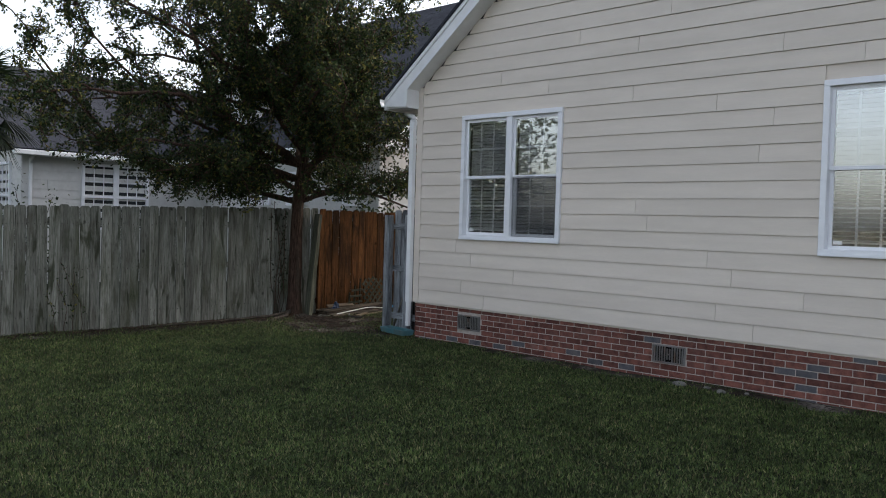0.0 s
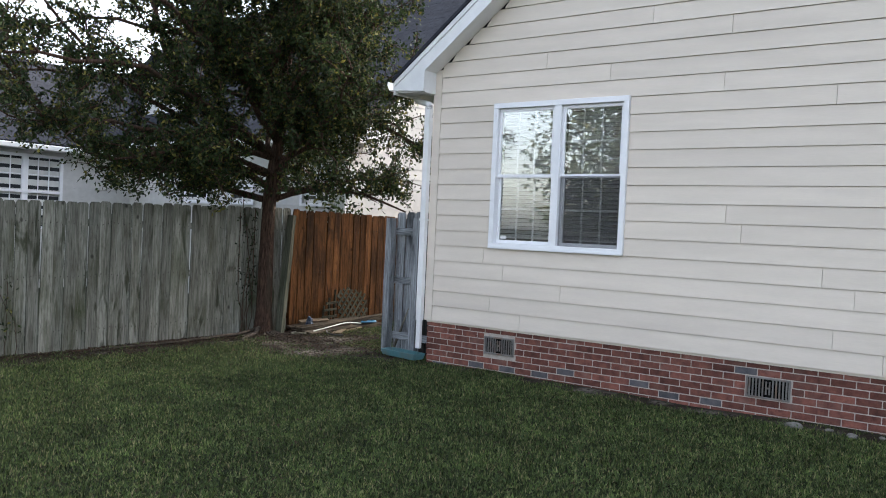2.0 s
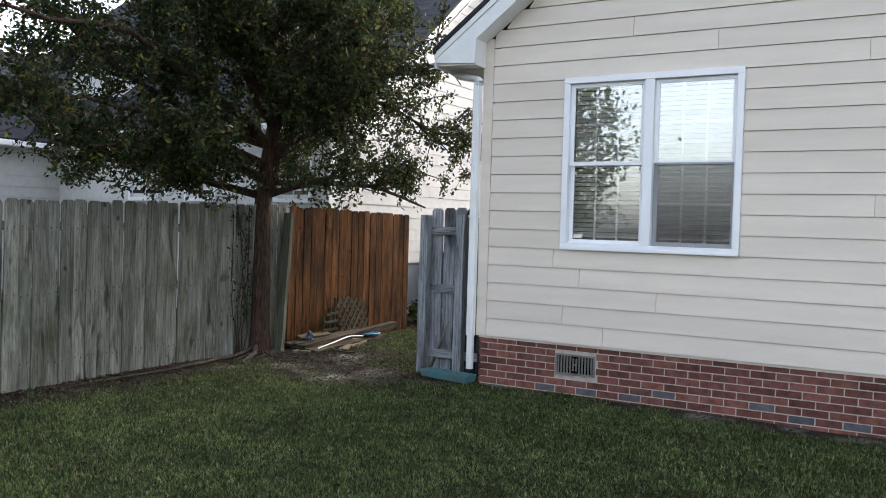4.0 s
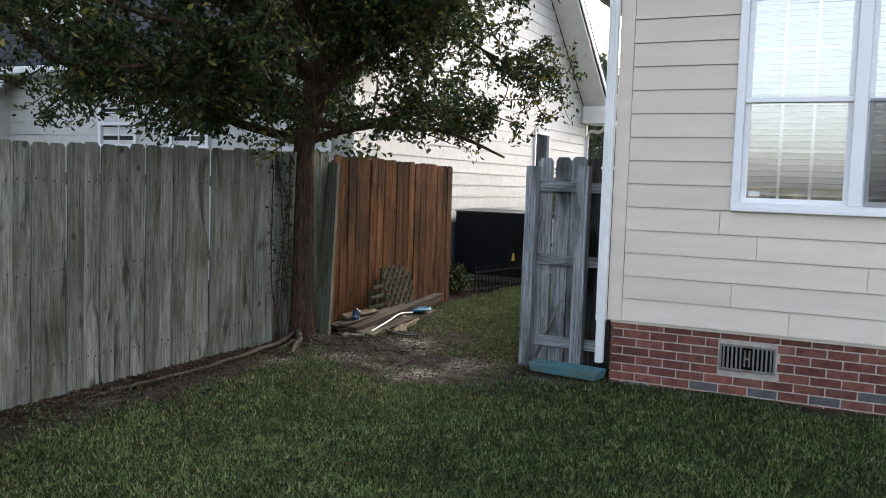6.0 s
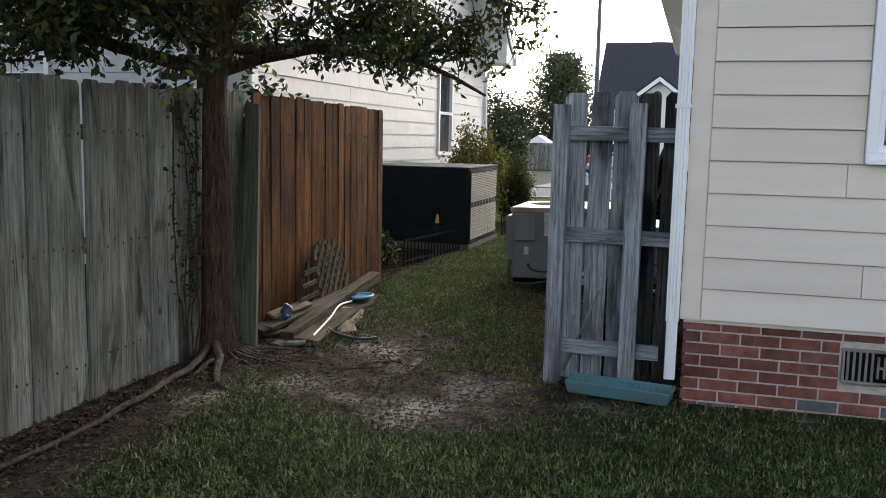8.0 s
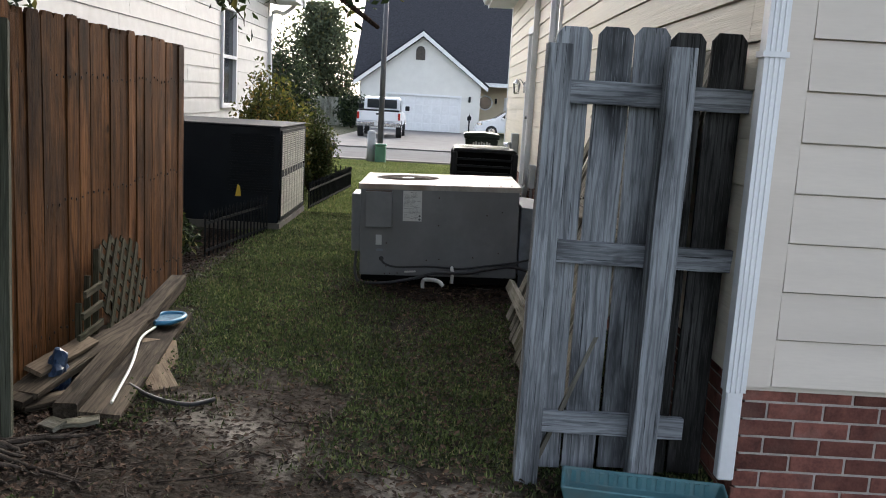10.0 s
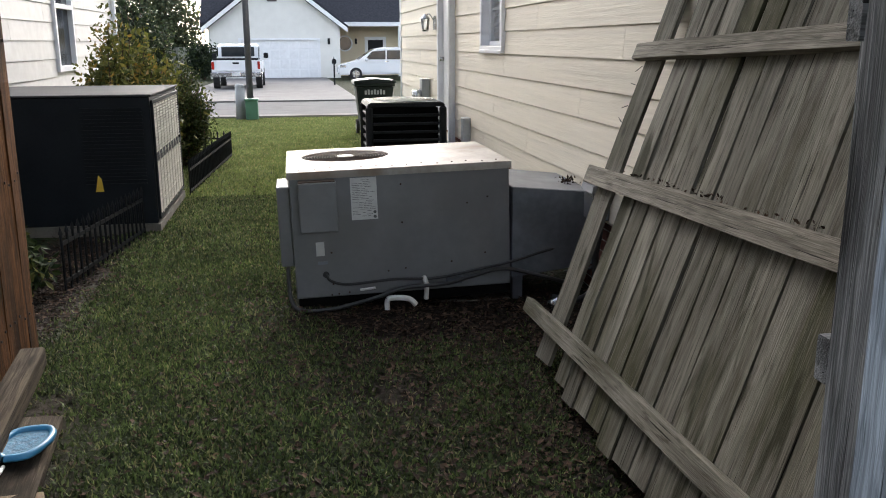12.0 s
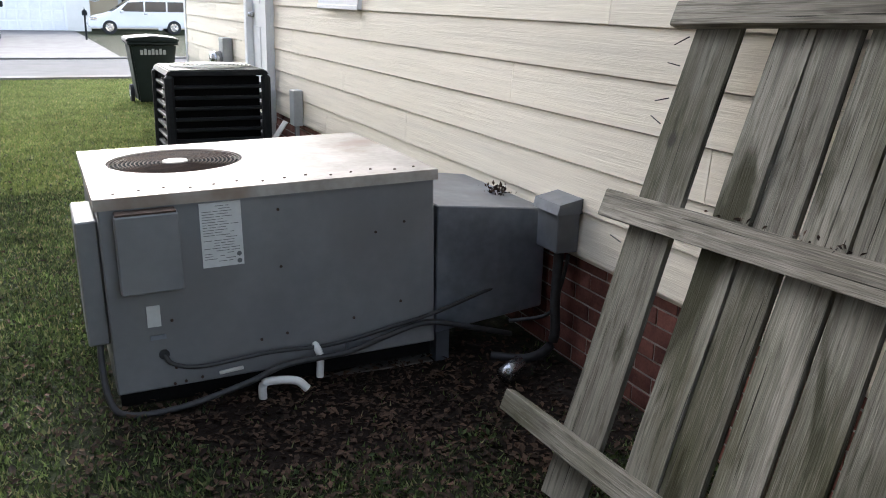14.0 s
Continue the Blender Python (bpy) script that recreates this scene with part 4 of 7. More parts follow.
nail = None
for vz, tip in ((1.20, 20), (1.28, -12), (1.38, 8), (1.47, -25), (0.83, 10)):
    mm = PM @ pose(0.03 + 0.055 * (0.9 - vz), -0.006, vz, 0, -90 + tip)
    nail = again(nail, panel, mm) if nail else part("nail", cyl(0.0022, 0.0018, 0.06, 6), NAIL, panel, "bent rusty nail", m=mm)


# ---- trees ----
def leaves_arrays(pts, size, r, aspect=0.5, droop=0.3):
    """Small folded leaves, four corners and two triangles each, at the points."""
    n = len(pts)
    d = r.normal(size=(n, 3))
    d[:, 2] -= droop
    d /= np.linalg.norm(d, axis=1)[:, None]
    s = np.cross(d, r.normal(size=(n, 3)))
    s /= np.linalg.norm(s, axis=1)[:, None]
    nrm = np.cross(d, s)
    L = (size * r.uniform(0.6, 1.25, n))[:, None]
    v = np.stack([pts, pts + d * L * 0.5 + s * L * aspect * 0.5 + nrm * L * 0.08, pts + d * L, pts + d * L * 0.5 - s * L * aspect * 0.5 + nrm * L * 0.08], 1)
    f = (np.arange(n)[:, None] * 4 + np.array([[0, 1, 2, 0, 2, 3]])).reshape(-1, 3)
    return v.reshape(-1, 3), f


rail_leaves()


def limb(p, d, length, r, up=0.0, wild=0.18, n=9):
    pts, p, d = [np.array(p)], np.array(p, float), np.array(d, float)
    for _ in range(n):
        d = d + r.normal(size=3) * wild + np.array([0, 0, up])
        d /= np.linalg.norm(d)
        p = p + d * length / n
        pts.append(p)
    return np.array(pts)


def grow(name, label, base, trunk, limbs, seed, leaf, mats, subs=9, twigs=12, per_twig=34, sub_len=1.1, twig_len=0.5, sides=8, inside=None, twig_r=0.004, group=""):
    """trunk: points and radii. limbs: (index on the trunk, direction, length, radius, up)."""
    r = np.random.default_rng(seed)
    t = thing(name, label, "tree", pose(*base), group)
    wood_lines, leaf_pts, big_lines = [trunk], [], []
    tp = np.array(trunk[0])
    for at, d, length, rad, up in limbs:
        L = limb(tp[at], d, length, r, up)
        if inside is not None:
            out = [q for q in range(3, len(L)) if not inside(L[q])]
            L = L[:out[0]] if out else L
        big_lines.append((L, np.linspace(rad, rad * 0.25, len(L))))
        for k in range(subs):
            i = int(r.integers(2, len(L)))
            sd = (L[min(i + 1, len(L) - 1)] - L[i - 1])
            sd = sd / (np.linalg.norm(sd) + 1e-9) + r.normal(size=3) * 0.75
            S = limb(L[i], sd, sub_len * r.uniform(0.6, 1.3), r, -0.015, 0.22, 6)
            if inside is not None and not inside(S[-1]):
                continue
            wood_lines.append((S, np.linspace(rad * 0.28, 0.006, len(S))))
            for _ in range(twigs):
                j = int(r.integers(1, len(S)))
                T = limb(S[j], r.normal(size=3) + np.array([0, 0, -0.2]), twig_len * r.uniform(0.5, 1.2), r, -0.03, 0.25, 4)
                if inside is not None and not inside(T[-1]):
                    continue
                wood_lines.append((T, np.linspace(0.006, twig_r * 0.6, len(T))))
                a = r.uniform(0, len(T) - 1.001, per_twig)
                ii = a.astype(int)
                leaf_pts.append(T[ii] + (T[ii + 1] - T[ii]) * (a - ii)[:, None] + r.normal(size=(per_twig, 3)) * 0.035)
    tubes("trunk", wood_lines[:1], mats[0], t, 14)
    for line in big_lines:
        tubes("limb", [line], mats[0], t, 8)
    tagged(tubes("twigs", wood_lines[1:], mats[0], t, 5), kind="stuff")
    v, f = leaves_arrays(np.vstack(leaf_pts), leaf, r)
    tagged(np_mesh("crown", v, f, mats[1], t), kind="stuff")
    return t


TB = (-12.06, 8.47, -0.12)
tr = [(0, 0, 0), (0.0, 0.0, 0.12), (-0.01, 0.01, 0.5), (-0.03, 0.03, 1.0), (-0.06, 0.05, 1.5), (-0.07, 0.08, 1.9), (-0.02, 0.12, 2.5), (0.05, 0.18, 3.2), (0.05, 0.22, 4.0), (0.0, 0.25, 4.8), (0.0, 0.2, 5.6)]
trunk_pts = bend(tr, 3)
trunk_r = np.interp([p[2] for p in trunk_pts], [0, 0.1, 0.35, 1.4, 2.0, 3.2, 5.6], [0.175, 0.135, 0.112, 0.104, 0.10, 0.07, 0.02])


def trunk_at(z):
    return int(np.argmin([abs(p[2] - z) for p in trunk_pts]))


lr = np.random.default_rng(12)
limbs = [(trunk_at(2.2), (-0.35, -1.0, 0.38), 4.8, 0.05, 0.0), (trunk_at(2.4), (0.25, -1.0, 0.45), 4.7, 0.05, 0.0), (trunk_at(2.8), (-0.15, -1.0, 0.55), 4.8, 0.045, 0.0), (trunk_at(3.1), (0.1, -1.0, 0.7), 4.6, 0.045, 0.0), (trunk_at(2.5), (-0.5, -1.0, 0.75), 3.9, 0.05, 0.0), (trunk_at(2.9), (0.15, -1.0, 0.8), 3.6, 0.045, 0.0), (trunk_at(3.3), (-0.9, -0.8, 0.9), 3.6, 0.045, 0.0), (trunk_at(3.6), (0.4, -0.9, 0.9), 3.2, 0.04, 0.0), (trunk_at(1.85), (-0.25, -1.0, 0.10), 3.0, 0.05, 0.015), (trunk_at(2.0), (0.25, -0.9, 0.4), 2.9, 0.045, 0.02), (trunk_at(1.75), (0.10, 0.28, 1.0), 3.0, 0.062, 0.01), (trunk_at(2.7), (0.15, -0.35, 1.0), 2.8, 0.055, 0.01), (trunk_at(1.95), (0.85, 0.5, 0.25), 3.1, 0.045, 0.0), (trunk_at(2.15), (0.75, 0.7, 0.15), 2.9, 0.04, -0.02), (trunk_at(2.4), (0.9, 0.3, 0.3), 3.0, 0.04, -0.01), (trunk_at(2.9), (0.9, 0.55, 0.35), 3.0, 0.04, -0.01),
         (trunk_at(2.3), (0.9, -0.3, 0.35), 2.2, 0.045, 0.02), (trunk_at(2.0), (-0.9, -0.2, 0.5), 2.6, 0.05, 0.02), (trunk_at(2.2), (-0.6, 0.8, 0.5), 2.4, 0.045, 0.02)]
for k in range(15):
    z = 2.3 + 2.9 * k / 14
    a = 2.4 * k + 0.4
    limbs.append((trunk_at(z), (math.cos(a), math.sin(a), 0.55 + 0.03 * k), 2.9 - 0.09 * k + lr.uniform(-0.3, 0.3), 0.045 - 0.0015 * k, 0.02))
limbs += [(trunk_at(2.6), (-0.30, -1.0, 0.30), 4.4, 0.045, 0.0), (trunk_at(2.9), (0.05, -1.0, 0.35), 4.2, 0.045, 0.0), (trunk_at(3.2), (-0.45, -1.0, 0.45), 4.2, 0.04, 0.0), (trunk_at(2.2), (0.0, -1.0, 0.20), 3.6, 0.045, 0.0)]


def in_crown(p):
    x, y, z = p
    floor_ = 1.72 + 0.12 * math.sin(5 * x + 3 * y) + 0.10 * max(0.0, y)
    return z > floor_ and math.hypot(x, y) < (5.3 if y < 0 else 3.4) and x < 2.0 + 0.3 * max(0.0, z - 2.4)


tree = grow("small_leaved_tree", "small-leaved evergreen tree with reddish bark at the fence gap", TB, (trunk_pts, trunk_r), limbs, 21, 0.064, (BARK, LEAF), subs=18, twigs=9, per_twig=25, sub_len=0.78, twig_len=0.34, inside=in_crown)
root_r = np.random.default_rng(33)


def root(pts, a, b):
    """A knotty surface root, half sunk into the soil, that thins from a to b."""
    line = np.array(bend(pts, 8))
    n = len(line)
    wob = np.cumsum(root_r.normal(size=(n, 3)) * [0.006, 0.006, 0.002], axis=0)
    line += wob - np.linspace(0, 1, n)[:, None] * wob[-1]
    rad = 0.6 * np.linspace(a, b, n) * (1 + 0.06 * np.sin(np.arange(n) * 1.3 + 40 * a) + 0.05 * root_r.normal(size=n))
    tubes("root", [(line, rad)], ROOT, tree, 9, "pale surface root over bare soil")


root([(0.0, -0.05, 0.12), (0.12, -0.2, 0.07), (0.22, -0.42, 0.035), (0.42, -0.72, 0.02), (0.80, -0.92, 0.0), (0.98, -0.98, -0.03)], 0.058, 0.008)
root([(0.14, -0.30, 0.05), (0.14, -0.55, 0.02), (0.20, -0.88, -0.02)], 0.034, 0.008)
root([(-0.02, -0.08, 0.09), (0.12, -0.5, 0.055), (0.2, -1.0, 0.045), (0.24, -1.7, 0.03), (0.2, -2.4, 0.02), (0.14, -3.0, -0.03)], 0.042, 0.014)
for k in range(9):
    a0 = -0.5 + 0.17 * k
    ln = root_r.uniform(0.45, 1.05)
    c0, s0 = math.cos(a0), math.sin(a0)
    root([(0.06 * c0, 0.06 * s0, 0.07), (0.24 * c0, 0.24 * s0, 0.03), (0.6 * ln * c0, 0.6 * ln * s0 + root_r.uniform(-0.08, 0.08), 0.015), (ln * c0, ln * s0 + root_r.uniform(-0.15, 0.15), -0.02)], root_r.uniform(0.016, 0.03), 0.005)


# ---- side door, lamp, meters ----
dm = pose(HX - 0.02, SD[1], SD[2], 0, 0, -90)
door = thing("door_1", "closed white panelled side door with white casing", "door", dm, kind="structure")
dw, dh = SD[1] - SD[0], SD[3] - SD[2]
bm = box(0, 0.09, -0.03, 0.10, 0, dh, 0.004)
box(dw - 0.09, dw, -0.03, 0.10, 0, dh, 0.004, bm)
box(-0.02, dw + 0.02, -0.034, 0.10, dh - 0.001, dh + 0.10, 0.004, bm)
part("casing", bm, WHITE, door)
leaf = box(0.092, dw - 0.092, 0.035, 0.08, 0.02, dh - 0.005, 0.003)
for zz in ((0.25, 0.85), (1.05, 1.85)):
    for xx in ((0.17, dw / 2 - 0.03), (dw / 2 + 0.03, dw - 0.17)):
        box(xx[0], xx[1], 0.027, 0.0345, zz[0], zz[1], 0.006, leaf)
leaf = part("door_leaf", leaf, WHITE, door)
part("door_knob", cyl(0.026, 0.02, 0.05, 12, m=pose(0.15, 0.03, 0.95, 90)), CHROME, leaf, smooth=True)
part("threshold", box(0, dw, -0.05, 0.10, -0.05, 0.018), CONCRETE, door)
steps_ = thing("door_steps", "grey concrete steps under the side door", "steps", pose(HX - 0.02, 17.28, 0))
part("step", box(-0.62, -0.06, -0.55, 0.55, -0.25, 0.06, 0.008), CONCRETE, steps_)
part("step", box(-0.32, -0.061, -0.55, 0.55, 0.0605, 0.2, 0.008), CONCRETE, steps_)
downspout("white metal downspout beside the side door", HX - 0.055, 16.70, -0.05, 3.0, (-0.3, 0, 3.06))

lamp = thing("wall_lamp", "small brass and glass lantern on the side wall", "lamp", pose(HX - 0.03, 17.95, 1.62))
part("backplate", box(-0.02, 0.0, -0.05, 0.05, -0.08, 0.08, 0.004), CHROME, lamp)
tubes("arm", [(bend([(-0.02, 0, 0.03), (-0.07, 0, 0.10), (-0.12, 0, 0.08)], 5), 0.007)], CHROME, lamp, 6)
part("cap", cyl(0.06, 0.015, 0.05, 8, m=pose(-0.12, 0, 0.05)), CHROME, lamp)
g = part("glass_body", cyl(0.04, 0.055, 0.13, 8, m=pose(-0.12, 0, -0.08)), GLASS, lamp)
g.visible_shadow = False
part("bottom_ring", cyl(0.03, 0.045, 0.02, 8, m=pose(-0.12, 0, -0.102)), CHROME, lamp)

meter = thing("electric_meter", "grey electric meter box with glass dome on the side wall", "meter", pose(HX - 0.025, 18.55, 0.70))
part("box_body", box(-0.10, 0, -0.11, 0.11, -0.2, 0.24, 0.006), GREY_PLASTIC, meter)
part("dome", cyl(0.085, 0.075, 0.11, 16, m=pose(-0.10, 0, 0.02, 0, -90)), CHROME, meter, smooth=True)
part("conduit", box(-0.06, -0.015, -0.025, 0.025, -0.85, -0.205, 0.004), GREY_PLASTIC, meter)
disc = thing("disconnect_box", "small grey electrical disconnect box with cables", "box", pose(HX - 0.025, 15.85, 0.52))
part("box_body", box(-0.075, 0, -0.065, 0.065, -0.14, 0.14, 0.005), GREY_PLASTIC, disc)
part("open_flap", box(-0.005, 0.005, -0.06, 0.06, -0.09, 0.09, 0.002), PAPER, disc, m=pose(-0.16, 0.07, -0.19, 0, 35))
tubes("cable", [(bend([(-0.04, 0, -0.14), (-0.05, 0.02, -0.35), (-0.12, 0.1, -0.47), (-0.3, 0.3, -0.46)], 6), 0.014)], RUBBER, disc, 6)
part("conduit", box(-0.05, -0.02, -0.02, 0.02, -0.62, -0.141), GREY_PLASTIC, disc)
box2 = thing("disconnect_box", "grey metal disconnect box with lid and black conduit", "box", pose(HX - 0.022, 11.90, 0.50))
bm = box(-0.10, 0, -0.08, 0.08, -0.09, 0.07, 0.004)
part("box_body", bm, GALV, box2)
part("lid", prism([(-0.115, 0.0), (0.0, 0.0), (0.0, 0.06), (-0.105, 0.04)], 0.19, m=pose(0, -0.095, 0.071)), GALV, box2)
tubes("conduit", [(bend([(-0.05, -0.02, -0.105), (-0.055, -0.02, -0.3), (-0.06, -0.03, -0.48), (-0.12, 0.05, -0.58), (-0.25, 0.15, -0.59)], 6), 0.021)], RUBBER, box2, 8)
tubes("cable", [(bend([(-0.03, -0.06, -0.105), (-0.04, -0.03, -0.25), (-0.06, 0.02, -0.38), (-0.2, 0.1, -0.42)], 6), 0.008)], RUBBER, box2, 6)

# ---- grey package unit with its duct ----
hp = thing("package_unit", "old grey sheet-steel package air-conditioning unit beside the house", "air conditioner", pose(-10.77, 12.09, -0.035, 0.0, -1.6, 0))
Wd, Dp, Ht = 1.25, 1.00, 0.70
part("cabinet", box(0, Wd, 0, Dp, 0, Ht, 0.006), GREY_METAL, hp)
# Near-black block painted in for the shade under the cabinet.
part("base_rail", box(0.01, Wd - 0.01, 0.02, Dp - 0.02, -0.06, -0.001), DARK_IN, hp)
lid = bmesh.new()
ring_n, cx, cy, R = 40, 0.35, 0.62, 0.272
# top sheet with a round opening
outer = [(-0.012, -0.012), (Wd + 0.012, -0.012), (Wd + 0.012, Dp + 0.012), (-0.012, Dp + 0.012)]
angs = [2 * math.pi * k / ring_n for k in range(ring_n)]
inner = [lid.verts.new((cx + R * math.cos(a), cy + R * math.sin(a), Ht + 0.03)) for a in angs]
deep_ = [lid.verts.new((cx + R * math.cos(a), cy + R * math.sin(a), Ht + 0.006)) for a in angs]


def rim(a):
    c, s = math.cos(a), math.sin(a)
    k = min((outer[1][0] - cx) / c if c > 1e-6 else 9, (outer[0][0] - cx) / c if c < -1e-6 else 9, (outer[2][1] - cy) / s if s > 1e-6 else 9, (outer[0][1] - cy) / s if s < -1e-6 else 9)
    return cx + c * k, cy + s * k


ang2 = sorted(angs + [math.atan2(y - cy, x - cx) % (2 * math.pi) for x, y in outer])
edge = {a: lid.verts.new((*rim(a), Ht + 0.03)) for a in ang2}
skirt = {a: lid.verts.new((*rim(a), Ht - 0.012)) for a in ang2}
for k in range(ring_n):
    a, b = angs[k], angs[(k + 1) % ring_n] or 2 * math.pi
    mids = [q for q in ang2 if a < q < b]
    loop = [inner[k], edge[a]] + [edge[q] for q in mids] + [edge[angs[(k + 1) % ring_n]], inner[(k + 1) % ring_n]]
    lid.faces.new(loop)
    lid.faces.new((inner[k], inner[(k + 1) % ring_n], deep_[(k + 1) % ring_n], deep_[k]))
for a, b in zip(ang2, ang2[1:] + ang2[:1]):
    lid.faces.new((edge[a], skirt[a], skirt[b], edge[b]))
bmesh.ops.recalc_face_normals(lid, faces=lid.faces[:])
part("top_sheet", lid, TOP_METAL, hp, "rust-stained steel top with sunlit paleness in its colour")
# dark disc painted as the unlit depth below the fan grille
part("fan_well", cyl(R - 0.004, R - 0.004, 0.006, 40, m=pose(cx, cy, Ht + 0.002)), DARK_IN, hp)
rings = [([(cx + q * math.cos(a), cy + q * math.sin(a), Ht + 0.024) for a in angs + [0.0]], 0.0028) for q in np.linspace(0.06, R - 0.012, 13)]
tubes("fan_grille", rings + [([(cx + 0.05 * math.cos(a), cy + 0.05 * math.sin(a), Ht + 0.02), (cx + (R + 0.01) * math.cos(a), cy + (R + 0.01) * math.sin(a), Ht + 0.02)], 0.0035) for a in (0.4, 1.97, 3.54, 5.11)], RUST, hp, 5, "rusty ringed fan grille")
part("fan_hub", cyl(0.055, 0.05, 0.012, 20, m=pose(cx, cy, Ht + 0.018)), TOP_METAL, hp)
part("control_cover", box(0.046, 0.256, -0.075, -0.002, 0.395, 0.675, 0.005), GREY_METAL, hp)
part("cover_grille", box(0.05, 0.25, -0.07, -0.01, 0.6755, 0.682), RUST, hp)
part("side_cover", box(-0.075, -0.002, 0.06, 0.40, 0.18, 0.64, 0.006), GREY_METAL, hp, "narrow grey cover hooked on the side")
label_ = part("label_sheet", box(0.336, 0.484, -0.003, -0.0005, 0.44, 0.68), PAPER, hp, "white printed data label, too small to read")
bm = bmesh.new()
lrng = random.Random(6)
for k in range(22):
    z = 0.668 - 0.0098 * k
    x = 0.344
    while x < 0.45:
        e = min(x + lrng.uniform(0.012, 0.05), 0.472)
        if lrng.random() < 0.75:
            box(x, e, -0.0036, -0.0031, z - 0.0022, z, bm=bm)
        x = e + 0.006
for z in (0.455, 0.482):
    cyl(0.009, 0.009, 0.0006, 12, bm, pose(0.468, -0.003, z, 90))
part("print", bm, INK, label_)
part("sticker", box(0.125, 0.172, -0.003, -0.0005, 0.245, 0.325), PAPER, hp)
part("badge", box(0.130, 0.185, -0.004, -0.0005, 0.195, 0.212), GALV, hp)
part("cable_hole", cyl(0.019, 0.019, 0.006, 14, m=pose(0.172, -0.001, 0.135, 90)), RUBBER, hp)
screw = None
spots = [pose(x, 0.0, z, 90) for x, z in ((0.21, 0.26), (0.21, 0.075), (0.30, 0.02), (0.20, 0.012), (0.24, 0.015), (0.62, 0.41), (0.63, 0.14), (0.53, 0.13), (0.9, 0.16), (1.0, 0.5), (1.12, 0.53), (0.62, 0.63), (1.1, 0.2))]
for mm in spots + [pose(0.06 + 0.087 * k, 0.05 + 0.02 * (k % 3), Ht + 0.03) for k in range(14)]:
    screw = again(screw, hp, mm) if screw else part("screw", cyl(0.006, 0.005, 0.004, 8), RUST, hp, m=mm)
tubes("front_cable", [(bend([(0.172, -0.004, 0.135), (0.2, -0.025, 0.10), (0.30, -0.03, 0.075), (0.55, -0.03, 0.085), (0.8, -0.03, 0.075), (1.05, -0.035, 0.11), (1.25, -0.03, 0.14), (1.5, 0.0, 0.19), (1.70, 0.03, 0.21)], 8), 0.0085)], RUBBER, hp, 8, "black flexible cable across the front")
tubes("whip_conduit", [(bend([(-0.03, 0.12, 0.24), (-0.04, 0.06, 0.12), (-0.03, -0.02, 0.0), (0.02, -0.07, -0.045), (0.2, -0.09, -0.045), (0.45, -0.08, 0.0), (0.6, -0.07, 0.04), (0.85, -0.06, 0.045), (1.0, -0.04, 0.07), (1.2, -0.03, 0.10), (1.4, -0.04, 0.05), (1.6, -0.02, -0.02)], 8), 0.012)], RUBBER, hp, 8, "grey-black flexible conduit along the base")
tubes("drain_pipe", [(bend([(0.735, -0.005, 0.075), (0.735, -0.04, 0.07), (0.74, -0.055, 0.04), (0.735, -0.055, -0.04)], 6), 0.0145)], PVC, hp, 10, "white pvc drain elbow")
part("conduit_bracket", box(0.86, 0.96, -0.03, -0.002, 0.03, 0.075, 0.006), GALV, hp)
part("loose_strip", box(0.36, 0.45, -0.035, -0.022, 0.005, 0.018, 0.003), PVC, hp, m=pose(0, 0, 0, 0, -4))
elbow = tubes("pipe_elbow", [(bend([(-10.26, 12.03, -0.12), (-10.26, 12.02, -0.045), (-10.22, 12.01, -0.03), (-10.14, 11.99, -0.035), (-10.10, 11.98, -0.07)], 6), 0.016)], PVC, None, 10)
tagged(elbow, "loose white pvc pipe elbow on bare ground", "pipe")
duct = thing("air_duct", "bluish galvanised sheet-metal duct from unit to house wall", "duct")
prof = [(-9.515, 12.10), (-9.024, 12.07), (-9.024, 12.86), (-9.515, 12.95)]
bm = bmesh.new()
lo = [bm.verts.new((x, y, 0.03 if i in (0, 3) else 0.10)) for i, (x, y) in enumerate(prof)]
hi = [bm.verts.new((x, y, 0.575 if i in (0, 3) else 0.535)) for i, (x, y) in enumerate(prof)]
bm.faces.new(lo[::-1]), bm.faces.new(hi)
for k in range(4):
    bm.faces.new((lo[k], lo[(k + 1) % 4], hi[(k + 1) % 4], hi[k]))
bmesh.ops.recalc_face_normals(bm, faces=bm.faces[:])
bmesh.ops.bevel(bm, geom=bm.edges[:], offset=0.005, segments=1, affect="EDGES")
part("sheet_body", bm, GALV, duct)
dr = np.random.default_rng(58)
v, f = leaves_arrays(np.column_stack([dr.normal(-9.09, 0.025, 60), dr.normal(12.38, 0.045, 60), dr.uniform(0.542, 0.565, 60)]), 0.028, dr, 0.5, -0.2)
tagged(np_mesh("leaf_debris", v, f, LITTER), "small clump of dry leaves on the duct", "debris", kind="stuff")
part("support_leg", box(-9.50, -9.44, 12.12, 12.18, -0.15, 0.035), GALV, duct)
slab = tagged(part("pad", box(-10.76, -9.5, 12.12, 13.12, -0.2, -0.105, 0.01), DARK_PAD), "concrete pad under the package unit", "pad", kind="structure")
can = thing("metal_can", "small bare metal can lying on the ground", "can", pose(-9.36, 11.78, -0.055, 0, 80, 25))
part("can_body", cyl(0.033, 0.033, 0.11, 18), CHROME, can, smooth=True)

